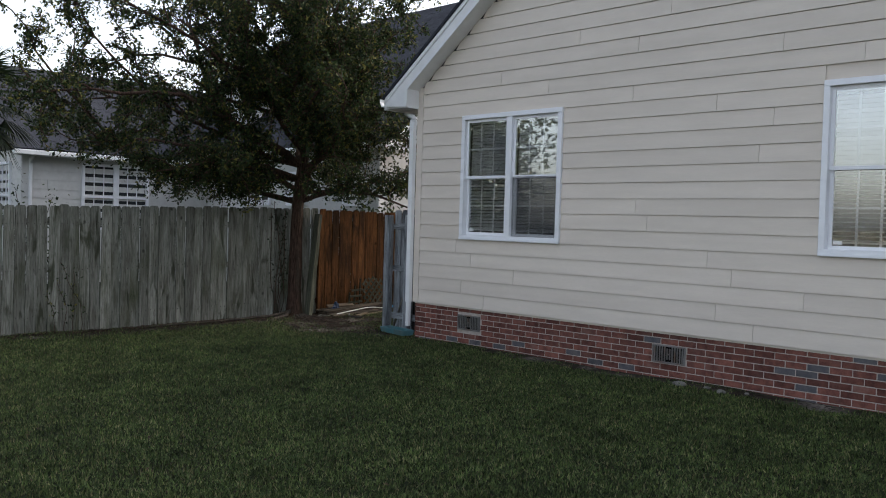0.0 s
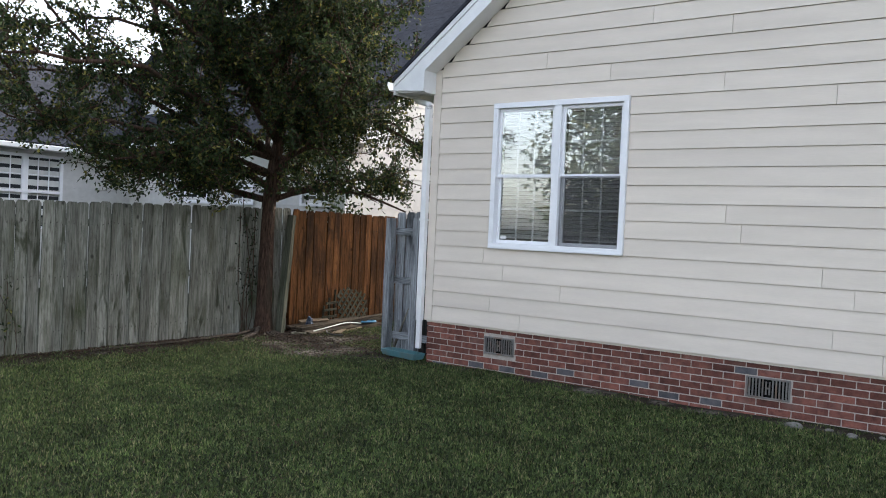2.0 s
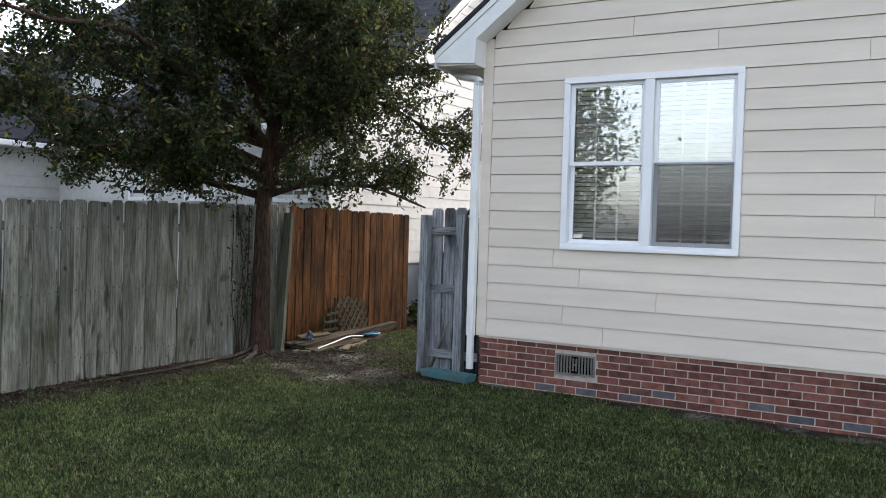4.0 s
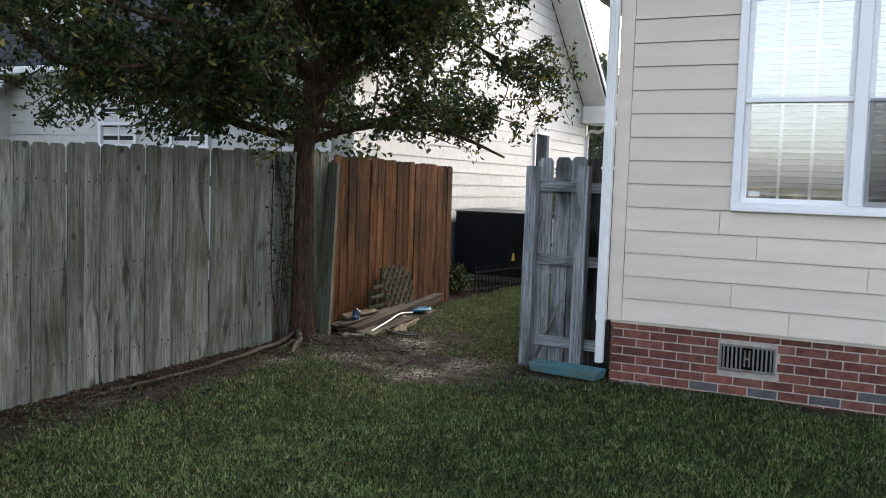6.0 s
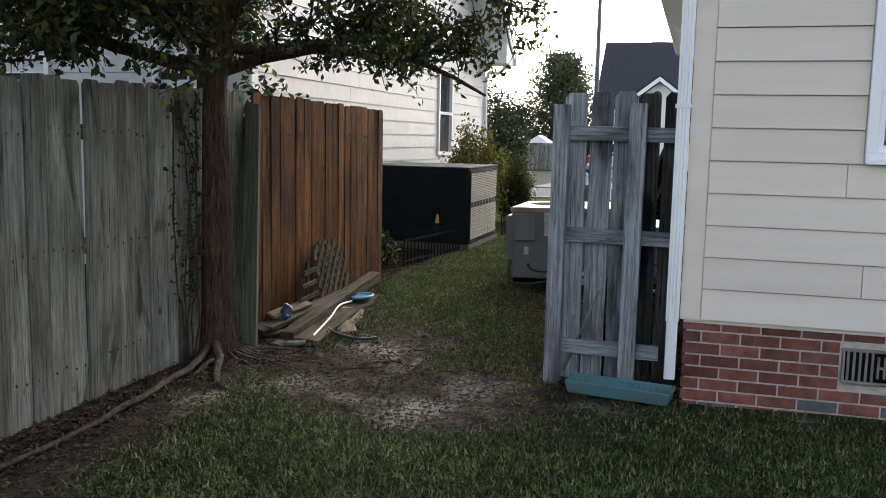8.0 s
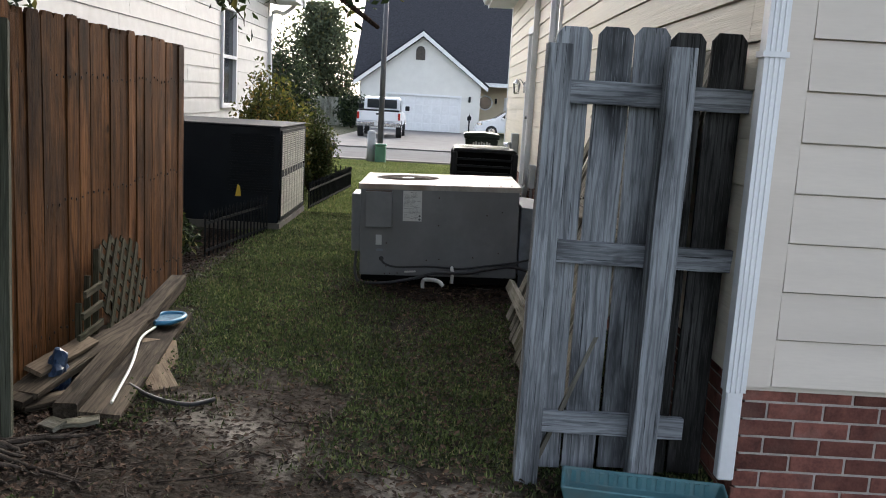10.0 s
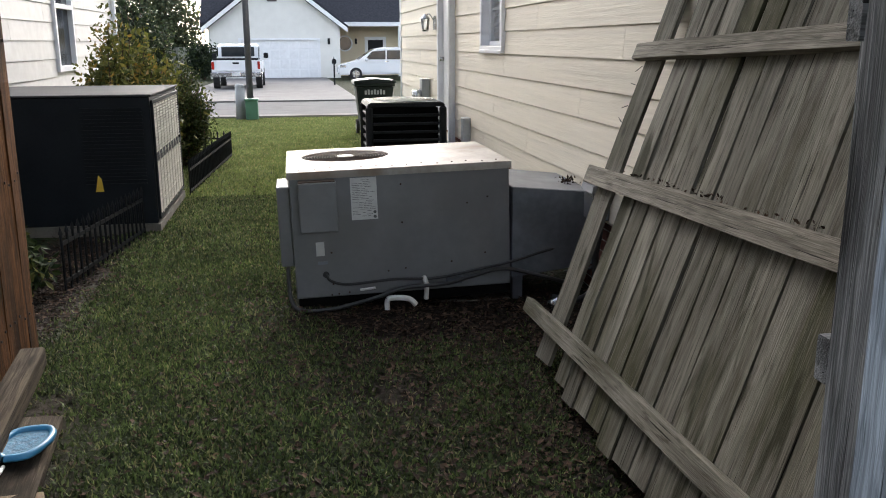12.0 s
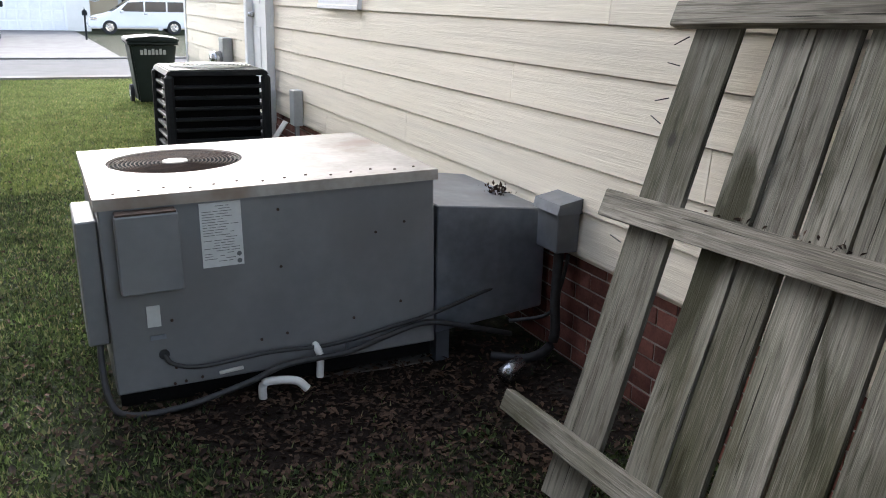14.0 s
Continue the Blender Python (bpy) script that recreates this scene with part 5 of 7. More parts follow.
# ---- black condenser ----
ac = thing("condenser_unit", "black louvred outdoor condenser on a pad by the wall", "air conditioner", pose(-9.637, 16.38, -0.05))
part("core", box(-0.33, 0.33, -0.33, 0.33, 0, 0.80), DARK_IN, ac)
for sx in (-1, 1):
    for sy in (-1, 1):
        part("corner_post", box(sx * 0.372 - 0.035, sx * 0.372 + 0.035, sy * 0.372 - 0.035, sy * 0.372 + 0.035, 0, 0.82, 0.02), BLACK, ac)
for side_ in range(4):
    for k in range(9):
        part("louvre", box(-0.336, 0.336, -0.385, -0.345, 0.05 + 0.083 * k, 0.078 + 0.083 * k, 0.006), BLACK, ac, m=pose(0, 0, 0, 0, 0, 90 * side_)) if k == 0 and side_ == 0 else None
lou = [o for o in ac.children if o.name.startswith("louvre")][0]
for side_ in range(4):
    for k in range(9):
        if side_ or k:
            again(lou, ac, pose(0, 0, 0.083 * k, 0, 0, 90 * side_))
part("top_cover", prism([(-0.40, 0.815), (0.40, 0.815), (0.37, 0.86), (-0.37, 0.86)], 0.79, m=pose(0, -0.395, 0), bevel=0.01), BLACK, ac)
tubes("fan_guard", [([(q * math.cos(a), q * math.sin(a), 0.872) for a in angs + [0.0]], 0.004) for q in np.linspace(0.05, 0.32, 9)], GRILLE, ac, 5)
part("pad", box(-0.45, 0.45, -0.45, 0.45, -0.1, -0.001, 0.01), CONCRETE, ac)


# ---- wheeled bin ----
def wheeled_bin(m):
    b = thing("wheeled_bin", "dark green wheeled refuse bin with closed lid", "bin", m)
    bm = bmesh.new()
    lo = [bm.verts.new((x, y, 0.05)) for x, y in ((-0.22, -0.24), (0.22, -0.24), (0.22, 0.24), (-0.22, 0.24))]
    mi = [bm.verts.new((x, y, 0.84)) for x, y in ((-0.31, -0.33), (0.31, -0.33), (0.31, 0.33), (-0.31, 0.33))]
    for k in range(4):
        bm.faces.new((lo[k], lo[(k + 1) % 4], mi[(k + 1) % 4], mi[k]))
    bm.faces.new(lo[::-1]), bm.faces.new(mi)
    bmesh.ops.bevel(bm, geom=bm.edges[:], offset=0.025, segments=2, affect="EDGES")
    part("bin_body", bm, GREEN_BIN, b)
    part("rim", box(-0.335, 0.335, -0.355, 0.355, 0.83, 0.875, 0.012), GREEN_BIN, b)
    part("lid", prism([(-0.36, 0.88), (0.36, 0.88), (0.33, 0.925), (0.0, 0.955), (-0.33, 0.925)], 0.74, m=pose(0, -0.37, 0), bevel=0.012), GREEN_BIN, b)
    part("handle", box(-0.26, 0.26, 0.38, 0.42, 0.83, 0.87, 0.012), GREEN_BIN, b)
    for sx in (-1, 1):
        w = part("wheel", cyl(0.13, 0.13, 0.05, 18, m=pose(sx * 0.26 - 0.025, 0.25, 0.13, 0, 90)), TYRE, b)
        part("hub", cyl(0.05, 0.05, 0.06, 12, m=pose(sx * 0.26 - 0.03, 0.25, 0.13, 0, 90)), GREY_PLASTIC, w)
    bm = bmesh.new()
    for k in range(7):
        box(-0.17 + 0.05 * k, -0.135 + 0.05 * k, -0.344, -0.338, 0.70, 0.78 if k % 2 else 0.765, bm=bm)
    part("printed_mark", bm, GREY_PLASTIC, b, "pale unreadable stamped lettering", m=pose(0, 0.02, 0, 0, 0))
    return b


wheeled_bin(pose(-9.42, 22.15, ground_z(22)))

# ---- planter, board pile, lattice ----
pl = thing("planter_trough", "faded teal plastic planter trough lying by the fence panel", "planter", pose(-9.34, 8.345, -0.09, 2, 0, -9))
bm = bmesh.new()


def trough(bm, w, d, h, t):
    lo = [(-w / 2 + 0.02, -d / 2 + 0.015, 0), (w / 2 - 0.02, -d / 2 + 0.015, 0), (w / 2 - 0.02, d / 2 - 0.015, 0), (-w / 2 + 0.02, d / 2 - 0.015, 0)]
    hi = [(-w / 2, -d / 2, h), (w / 2, -d / 2, h), (w / 2, d / 2, h), (-w / 2, d / 2, h)]
    ih = [(x - math.copysign(t, x), y - math.copysign(t, y), h) for x, y, _ in hi]
    il = [(x - math.copysign(t, x), y - math.copysign(t, y), 0.02) for x, y, _ in lo]
    L, H, I, D = ([bm.verts.new(p) for p in q] for q in (lo, hi, ih, il))
    bm.faces.new(L[::-1]), bm.faces.new(D)
    for k in range(4):
        n = (k + 1) % 4
        bm.faces.new((L[k], L[n], H[n], H[k])), bm.faces.new((H[k], H[n], I[n], I[k])), bm.faces.new((I[k], I[n], D[n], D[k]))


trough(bm, 0.62, 0.19, 0.075, 0.014)
bmesh.ops.bevel(bm, geom=bm.edges[:], offset=0.004, segments=1, affect="EDGES")
part("trough", bm, TEAL, pl)
bm = bmesh.new()
for k in range(15):
    box(-0.27 + 0.036 * k, -0.252 + 0.036 * k, 0.066, 0.076, 0.02, 0.07, bm=bm)
part("ribs", bm, TEAL, pl)

tagged(part("timber_beam", lumber(0.105, 0.085, 2.25, 61), RAW_WOOD, m=along((-11.75, 8.88, -0.065), (-11.92, 11.06, 0.045))), "weathered timber beam on the board pile", "beam")
tagged(part("plank", lumber(0.22, 0.04, 1.75, 62), RAW_WOOD, m=along((-11.63, 8.9, -0.085), (-11.80, 10.55, -0.055), 5)), "split grey plank lying on the ground", "plank")
tagged(part("plank", lumber(0.12, 0.035, 1.3, 63), RAW_WOOD, m=along((-12.0, 8.9, -0.04), (-11.85, 10.1, 0.03), 10)), "weathered plank under the beam", "plank")
tagged(part("plank", lumber(0.10, 0.03, 0.5, 64), RAW_WOOD, m=along((-11.98, 8.95, -0.08), (-11.75, 9.2, -0.075), 0)), "grey plank end on bare soil", "plank")
tagged(part("plank", lumber(0.16, 0.03, 0.95, 65), RAW_WOOD, m=along((-11.99, 8.98, -0.03), (-11.93, 9.9, 0.02), 4)), "short wide weathered plank on the pile", "plank")
tagged(part("plank", lumber(0.09, 0.022, 0.5, 66), CARD, m=along((-12.0, 9.12, 0.03), (-11.93, 9.6, 0.05), 20)), "short pale plank scrap on the pile", "plank")
for k, (x, y, a0) in enumerate(((-11.74, 8.80, 20), (-11.66, 8.86, 75), (-11.82, 8.83, -35), (-11.60, 9.02, 110))):
    tagged(part("wood_chip", lumber(0.07, 0.02, 0.16 - 0.02 * k, 67 + k), CARD if k % 2 else PANEL_WOOD, m=along((x, y, -0.092), (x + 0.1 * math.cos(radians(a0)), y + 0.1 * math.sin(radians(a0)), -0.082), 8 * k)), "pale splintered wood chip on bare soil", "wood chip", "chips by the pile")
tagged(part("plywood_piece", box(-0.02, 0, -0.07, 0.07, -0.16, 0.16, 0.003), CARD, m=pose(-11.53, 9.46, -0.095, 6, 4, -62) @ pose(0, 0, 0, 0, 90, 0)), "pale broken plywood offcut", "offcut")
tagged(part("plywood_piece", box(-0.02, 0, -0.10, 0.09, -0.22, 0.2, 0.003), CARD, m=pose(-11.63, 9.82, -0.09, -8, 6, -70) @ pose(0, 0, 0, 0, 90, 0)), "pale broken plywood offcut with split edge", "offcut")
net = thing("pool_net", "blue leaf-skimmer net with white bent handle", "net", pose(0, 0, 0))
frame_pts = [tuple(0.7 * q + 0.3 * c for q, c in zip(p, (-11.77, 10.26, -0.008))) for p in bend([(-11.79, 10.20, -0.012), (-11.68, 10.22, -0.005), (-11.62, 10.38, -0.003), (-11.66, 10.52, -0.003), (-11.82, 10.50, -0.005), (-11.86, 10.30, -0.008), (-11.79, 10.20, -0.012)], 6)]
tubes("hoop", [(frame_pts, 0.014)], BLUE, net, 6)
c_ = np.mean(frame_pts, axis=0)
nv = [tuple(c_ + np.array([0, 0, -0.004]))] + frame_pts
np_mesh("mesh_bag", nv, [(0, k, k + 1) for k in range(1, len(frame_pts))], surface("blue_net", (0.012, 0.09, 0.17), (0.03, 0.16, 0.27), 60, 0.7, 0.4), net)
tubes("handle", [(bend([(-11.785, 10.20, -0.03), (-11.75, 9.85, 0.0), (-11.66, 9.45, -0.02), (-11.60, 9.02, -0.06)], 8), 0.0075)], PVC, net, 8, "white tube handle")
tagged(tubes("garden_hose", [(bend([(-11.62, 9.3, -0.07), (-11.45, 9.15, -0.075), (-11.28, 9.1, -0.08), (-11.18, 9.2, -0.085)], 6), 0.011)], RUBBER, None, 6), "short black hose end on the soil", "hose")
bag = bmesh.new()
bmesh.ops.create_icosphere(bag, subdivisions=3, radius=0.075, matrix=pose(-11.95, 9.25, -0.01) @ Matrix.Diagonal((0.7, 0.9, 1.5, 1)))
for v in bag.verts:
    v.co += v.normal * 0.06 * noise.noise(v.co * 22)
tagged(part("plastic_bag", bag, surface("navy_plastic", (0.015, 0.035, 0.075), (0.03, 0.06, 0.12), 9, 0.4, 0.3)), "crumpled dark blue plastic bag on the pile", "bag")


def lattice(label, m, w, h, mat, diag=True, shape=None):
    la = thing("lattice_panel", label, "lattice", m)
    k, s = 0, None
    pitch = 0.085
    for layer, ang in ((0, 45), (1, -45)):
        n = int((w + h) / (pitch * 1.414)) + 1
        for q in range(-n, n + 1):
            # clip a slanted strip to the panel
            c, sn = math.cos(radians(ang)), math.sin(radians(ang))
            ox = w / 2 + q * pitch * 1.414
            ts = []
            for t in np.linspace(-1.5, 1.5, 121):
                x, z = ox + t * c, h / 2 + t * sn
                if 0 <= x <= w and 0 <= z <= h and (shape is None or shape(x, z)):
                    ts.append(t)
            if len(ts) > 4:
                a, b = ts[0], ts[-1]
                part("strip", box(-0.017, 0.017, -0.004, 0.004, 0, b - a), mat, la, m=pose(ox + a * c, 0.009 * layer, h / 2 + a * sn, 0, 90 - ang if ang > 0 else -(90 + ang) + 180 - 0, 0) if ang > 0 else pose(ox + a * c, 0.009 * layer, h / 2 + a * sn, 0, 90 - ang, 0))
    return la


LATT = wood("lattice_wood", (0.045, 0.040, 0.026), (0.105, 0.094, 0.067), (0.05, 0.054, 0.03), 0.15)
lattice("broken weathered wooden lattice leaning on the brown fence", pose(-11.90, 9.86, -0.09, -11, 0, 90), 0.66, 0.62, LATT, shape=lambda x, z: z < 0.62 - 0.25 * abs(x - 0.25))
crate = thing("pallet_scrap", "broken slatted wooden scrap beside the lattice", "pallet", pose(-11.95, 9.48, -0.09, 0, 0, 90))
for k in range(4):
    part("slat", lumber(0.035, 0.018, 0.36 - 0.05 * k, 90 + k), LATT, crate, m=along((0.0 + 0.04 * k, 0, 0.06 + 0.105 * k), (1.0, 0, 0.06 + 0.105 * k + 0.05), 90))
for k in range(3):
    part("upright", lumber(0.03, 0.018, 0.34 + 0.12 * k, 95 + k), LATT, crate, m=along((0.08 + 0.11 * k, 0.02, 0.0), (0.10 + 0.12 * k, 0.02, 1), 0))

# ---- black unit, border fence, shrubs by the neighbour ----
bu = thing("black_package_unit", "large black package unit with its sky-lit grille end painted pale", "air conditioner", pose(-11.85, 14.38, -0.04))
BW, BD, BH = 1.45, 1.62, 1.03
part("cabinet", box(-BW, 0, 0, BD, 0.03, BH, 0.008), BLACK_UNIT, bu)
part("top_sheet", box(-BW - 0.015, 0.015, -0.015, BD + 0.015, BH + 0.001, BH + 0.018, 0.005), surface("dark_grey_lid", (0.035, 0.037, 0.04), (0.06, 0.062, 0.066), 5.0, 0.85, 0.05, spec=0.15), bu)
part("pad", box(-BW - 0.02, 0.02, -0.02, BD + 0.02, -0.12, 0.029), DARK_PAD, bu)
bm = bmesh.new()
for q in ((0.03, BD - 0.03, 0.06, 0.085), (0.03, BD - 0.03, BH - 0.06, BH - 0.03), (0.03, 0.06, 0.085, BH - 0.06), (BD - 0.06, BD - 0.03, 0.085, BH - 0.06), (0.06, BD - 0.06, 0.52, 0.56)):
    box(0.001, 0.02, q[0], q[1], q[2], q[3], bm=bm)
grf = part("coil_frame", bm, BLACK_UNIT, bu)
# This end faces the sky: its brightness is put into pale wires.
wire = part("grille_wire", box(0.002, 0.016, 0.06, BD - 0.06, -0.007, 0.007), GRILLE, bu, "coil guard wire, pale for its sky-lit side", m=pose(0, 0, 0.10))
for k in range(1, 38):
    z = 0.10 + 0.0235 * k
    if not 0.50 < z < 0.58:
        again(wire, bu, pose(0, 0, z))
upw = part("grille_bar", box(0.017, 0.022, -0.006, 0.006, 0.086, BH - 0.061), GRILLE, bu, m=pose(0, 0.2, 0))
for k in range(1, 8):
    again(upw, bu, pose(0, 0.2 + 0.17 * k, 0))
lv = part("louvre", box(-0.52, -0.06, -0.012, -0.001, 0, 0.009), BLACK_UNIT, bu, m=pose(0, 0, 0.35))
for k in range(1, 22):
    again(lv, bu, pose(0, 0, 0.35 + 0.028 * k))
part("tag", prism([(-0.03, 0.0), (0.03, 0.0), (0.02, 0.1), (-0.005, 0.13)], 0.003, m=pose(-0.42, -0.02, 0.30)), YELLOW, bu, "small yellow tag")


def border_fence(label, pts, h=0.30):
    f = thing("garden_border", label, "fence")
    up = None
    for (x0, y0), (x1, y1) in zip(pts[:-1], pts[1:]):
        L = math.hypot(x1 - x0, y1 - y0)
        n = int(L / 0.09)
        for k in range(n + 1):
            t = k / n
            x, y = x0 + (x1 - x0) * t, y0 + (y1 - y0) * t
            mm = pose(x, y, ground_z(y) - 0.05, 0, 0, math.degrees(math.atan2(y1 - y0, x1 - x0)))
            if up is None:
                bm = cyl(0.009, 0.009, h + 0.03, 6)
                cyl(0.016, 0.001, 0.05, 6, bm, pose(0, 0, h + 0.03))
                up = part("spike", bm, BLACK, f, m=mm)
            else:
                again(up, f, mm)
        for z in (0.09, h - 0.03):
            part("rail", box(0, L, -0.006, 0.006, z - 0.012, z + 0.012), BLACK, f, m=pose(x0, y0, ground_z(y0) - 0.05, 0, -math.degrees(math.atan2(ground_z(y1) - ground_z(y0), L)), math.degrees(math.atan2(y1 - y0, x1 - x0))))


border_fence("low black iron border fence around the planting bed", [(-12.18, 12.75), (-11.95, 14.3)], 0.36)
border_fence("low black iron border fence beyond the black unit", [(-11.80, 16.2), (-11.60, 19.3), (-12.3, 19.6)], 0.33)


def shrub(name, label, x, y, z0, rx, ry, h, mats, n, size, seed, wild=0.25):
    """Many stems from one foot, leaves in loose clumps."""
    r = np.random.default_rng(seed)
    s = thing(name, label, "shrub", pose(x, y, z0))
    lines, pts = [], []
    for k in range(max(10, n // 160)):
        a, u, w = r.uniform(0, 6.283), r.uniform(0.1, 1) ** 0.6, r.uniform(0.35, 1.0)
        tip = np.array([rx * u * math.cos(a), ry * u * math.sin(a), h * w * (1 - 0.35 * u * u)])
        mid = tip * 0.5 + r.normal(size=3) * wild * 0.3 + np.array([0, 0, h * 0.08])
        P = np.array(bend([(0.03 * math.cos(a), 0.03 * math.sin(a), -0.03), tuple(mid), tuple(tip)], 4))
        lines.append((P, np.linspace(0.012, 0.004, len(P))))
        m = n // max(10, n // 160)
        c = P[r.integers(3, len(P), m)] + r.normal(size=(m, 3)) * np.array([rx, ry, h * 0.5]) * 0.13
        c[:, 2] = np.maximum(c[:, 2], 0.04)
        pts.append(c)
    tagged(tubes("stems", lines, BARK, s, 5), kind="stuff")
    v, f = leaves_arrays(np.vstack(pts), size, r)
    tagged(np_mesh("foliage", v, f, mats, s), kind="stuff")
    return s


shrub("yellow_green_shrub", "loose yellow-green shrub behind the black unit", -12.50, 17.2, ground_z(17.2), 0.50, 0.85, 1.75, LEAF_SHRUB, 15000, 0.072, 31)
shrub("rounded_shrub", "rounded dark yellow-green shrub by the border fence", -12.10, 18.45, ground_z(18.5), 0.33, 0.45, 1.3, leaf_mat("round_shrub_leaf", (0.016, 0.026, 0.008), (0.062, 0.078, 0.022), (0.11, 0.10, 0.03)), 15000, 0.052, 32)
shrub("dark_shrub", "dense dark green shrub at the neighbour's corner", -13.35, 23.4, ground_z(23), 0.6, 0.9, 2.75, LEAF_DARK, 12000, 0.09, 33)
shrub("low_shrub", "low green plant in the mulch by the fence end", -12.5, 12.6, ground_z(12.6), 0.25, 0.35, 0.4, LEAF, 900, 0.07, 34)
shrub("fence_shrub", "leafy dark green shrub behind the brown fence", -12.95, 10.9, ground_z(10.9), 0.55, 0.85, 2.35, LEAF, 4200, 0.09, 35)
shrub("fence_weed", "thin climbing weeds above the fence top", -13.0, 4.6, ground_z(4.6), 0.4, 0.6, 2.05, LEAF, 700, 0.06, 36)

# ---- neighbour's house ----
NB = thing("neighbour_house", "pale grey sided neighbouring house with dark shingle roof", "house")
NX, NY0, NY1, NE, NS = -13.4, 11.4, 21.4, 3.05, 0.79
NRY = (NY0 + NY1) / 2


def nclip(z):
    return (NY0, NY1) if z < NE else (NY0 + (z - NE) / NS, NY1 - (z - NE) / NS)


NW = (17.98, 18.85, 1.08, 2.55)
nw = wall_core("wall", "", pose(NX, 0, 0, 0, 0, 90), NY0, NY1, 0.8, NE, SIDING_NB, [NW], peak=(NRY, NE + NS * (NY1 - NRY)), owner=NB)
siding(nw, SIDING_NB, NY0, NY1, 0.82, NE + NS * (NY1 - NRY), 0.2, [NW], nclip, 14)
part("corner_board", box(NY1 - 0.1, NY1 + 0.03, -0.03, -0.0005, 0.8, NE), WHITE, nw)
part("corner_board", box(NY0 - 0.03, NY0 + 0.1, -0.03, -0.0005, 0.8, NE), WHITE, nw)
part("foundation", box(NX - 0.12, NX - 0.01, NY0, NY1, -0.3, 0.8), BLOCK, NB, "grey painted block foundation")


def house_window(m, w, h, cols, parent):
    win = thing("window", "", "", m)
    win.parent = parent
    bm = bmesh.new()
    t = 0.06
    for q in ((0, w, 0, t), (0, w, h - t, h), (0, t, t, h - t), (w - t, w, t, h - t), (t, w - t, h / 2 - 0.025, h / 2 + 0.025)):
        box(q[0], q[1], -0.035, 0.06, q[2], q[3], bm=bm)
    for k in range(1, cols):
        x = t + (w - 2 * t) * k / cols
        box(x - 0.008, x + 0.008, -0.0, 0.02, t, h - t, bm=bm)
    for k in (0.27, 0.73) if cols > 1 else ():
        box(t, w - t, 0.001, 0.019, h * k - 0.007, h * k + 0.007, bm=bm)
    part("frame", bm, VINYL, win)
    p = part("pane", box(t, w - t, 0.022, 0.026, t, h - t), CAR_GLASS, win)
    return win


house_window(pose(NX + 0.02, NW[0], NW[2], 0, 0, 90), NW[1] - NW[0], NW[3] - NW[2], 1, NB)
# rear wall and the wing beyond
WXN, WY = -20.1, 6.9
rear = wall_core("wall", "", pose(0, NY0, 0), WXN, NX - 0.131, -0.3, NE - 0.05, SIDING_NB, owner=NB)
siding(rear, SIDING_NB, WXN, NX, 0.4, NE - 0.05, 0.2, [], None, 15, True)
for x, w in ((-14.50, 0.80), (-16.55, 0.75), (-18.0, 0.80)):
    house_window(pose(x, NY0 - 0.04, 1.80), w, 0.75, 2, NB)
wing = wall_core("wall", "", pose(WXN, 0, 0, 0, 0, 90), WY, NY0, -0.3, 2.85, SIDING_NB, owner=NB)
siding(wing, SIDING_NB, WY, NY0, 0.4, 2.85, 0.2, [], None, 16, True)
house_window(pose(WXN + 0.04, 8.18, 1.12, 0, 0, 90), 0.80, 1.52, 3, NB)
house_window(pose(WXN + 0.04, 8.98, 1.12, 0, 0, 90), 0.80, 1.52, 3, NB)
wing2 = wall_core("wall", "", pose(0, WY, 0), -28, WXN - 0.131, -0.3, 2.85, SIDING_NB, owner=NB)
siding(wing2, SIDING_NB, -28, WXN, 0.4, 2.85, 0.2, [], None, 17, True)
house_window(pose(-21.6, WY - 0.04, 1.1), 0.9, 1.5, 3, NB)


def shingle_roof(parent, m, length, run, slope, name="roof"):
    """One slope: own x along the eave, own y up the slope in plan; courses of shingles lie on a slab."""
    L = math.hypot(run, run * slope)
    bm = prism([(0, 0), (length, 0), (length, 0.06), (0, 0.06)], L)
    tilt = m @ pose(0, 0, 0, math.degrees(math.atan(slope)))
    rf = part(name, bm, SHINGLE, parent, m=tilt)
    v, f, r = [], [], random.Random(7)
    y, k = 0.0, 0
    while y < L - 0.05:
        x = -r.uniform(0, 0.3)
        while x < length:
            e = min(x + r.choice((0.22, 0.3, 0.3, 0.38)), length)
            add_block(v, f, max(x, 0), e - 0.004, y, min(y + 0.15, L), 0.061, 0.066 + r.uniform(0.002, 0.007))
            x = e
        y += 0.145
    tagged(np_mesh("shingles", v, f, SHINGLE, rf), kind="stuff")
    return rf


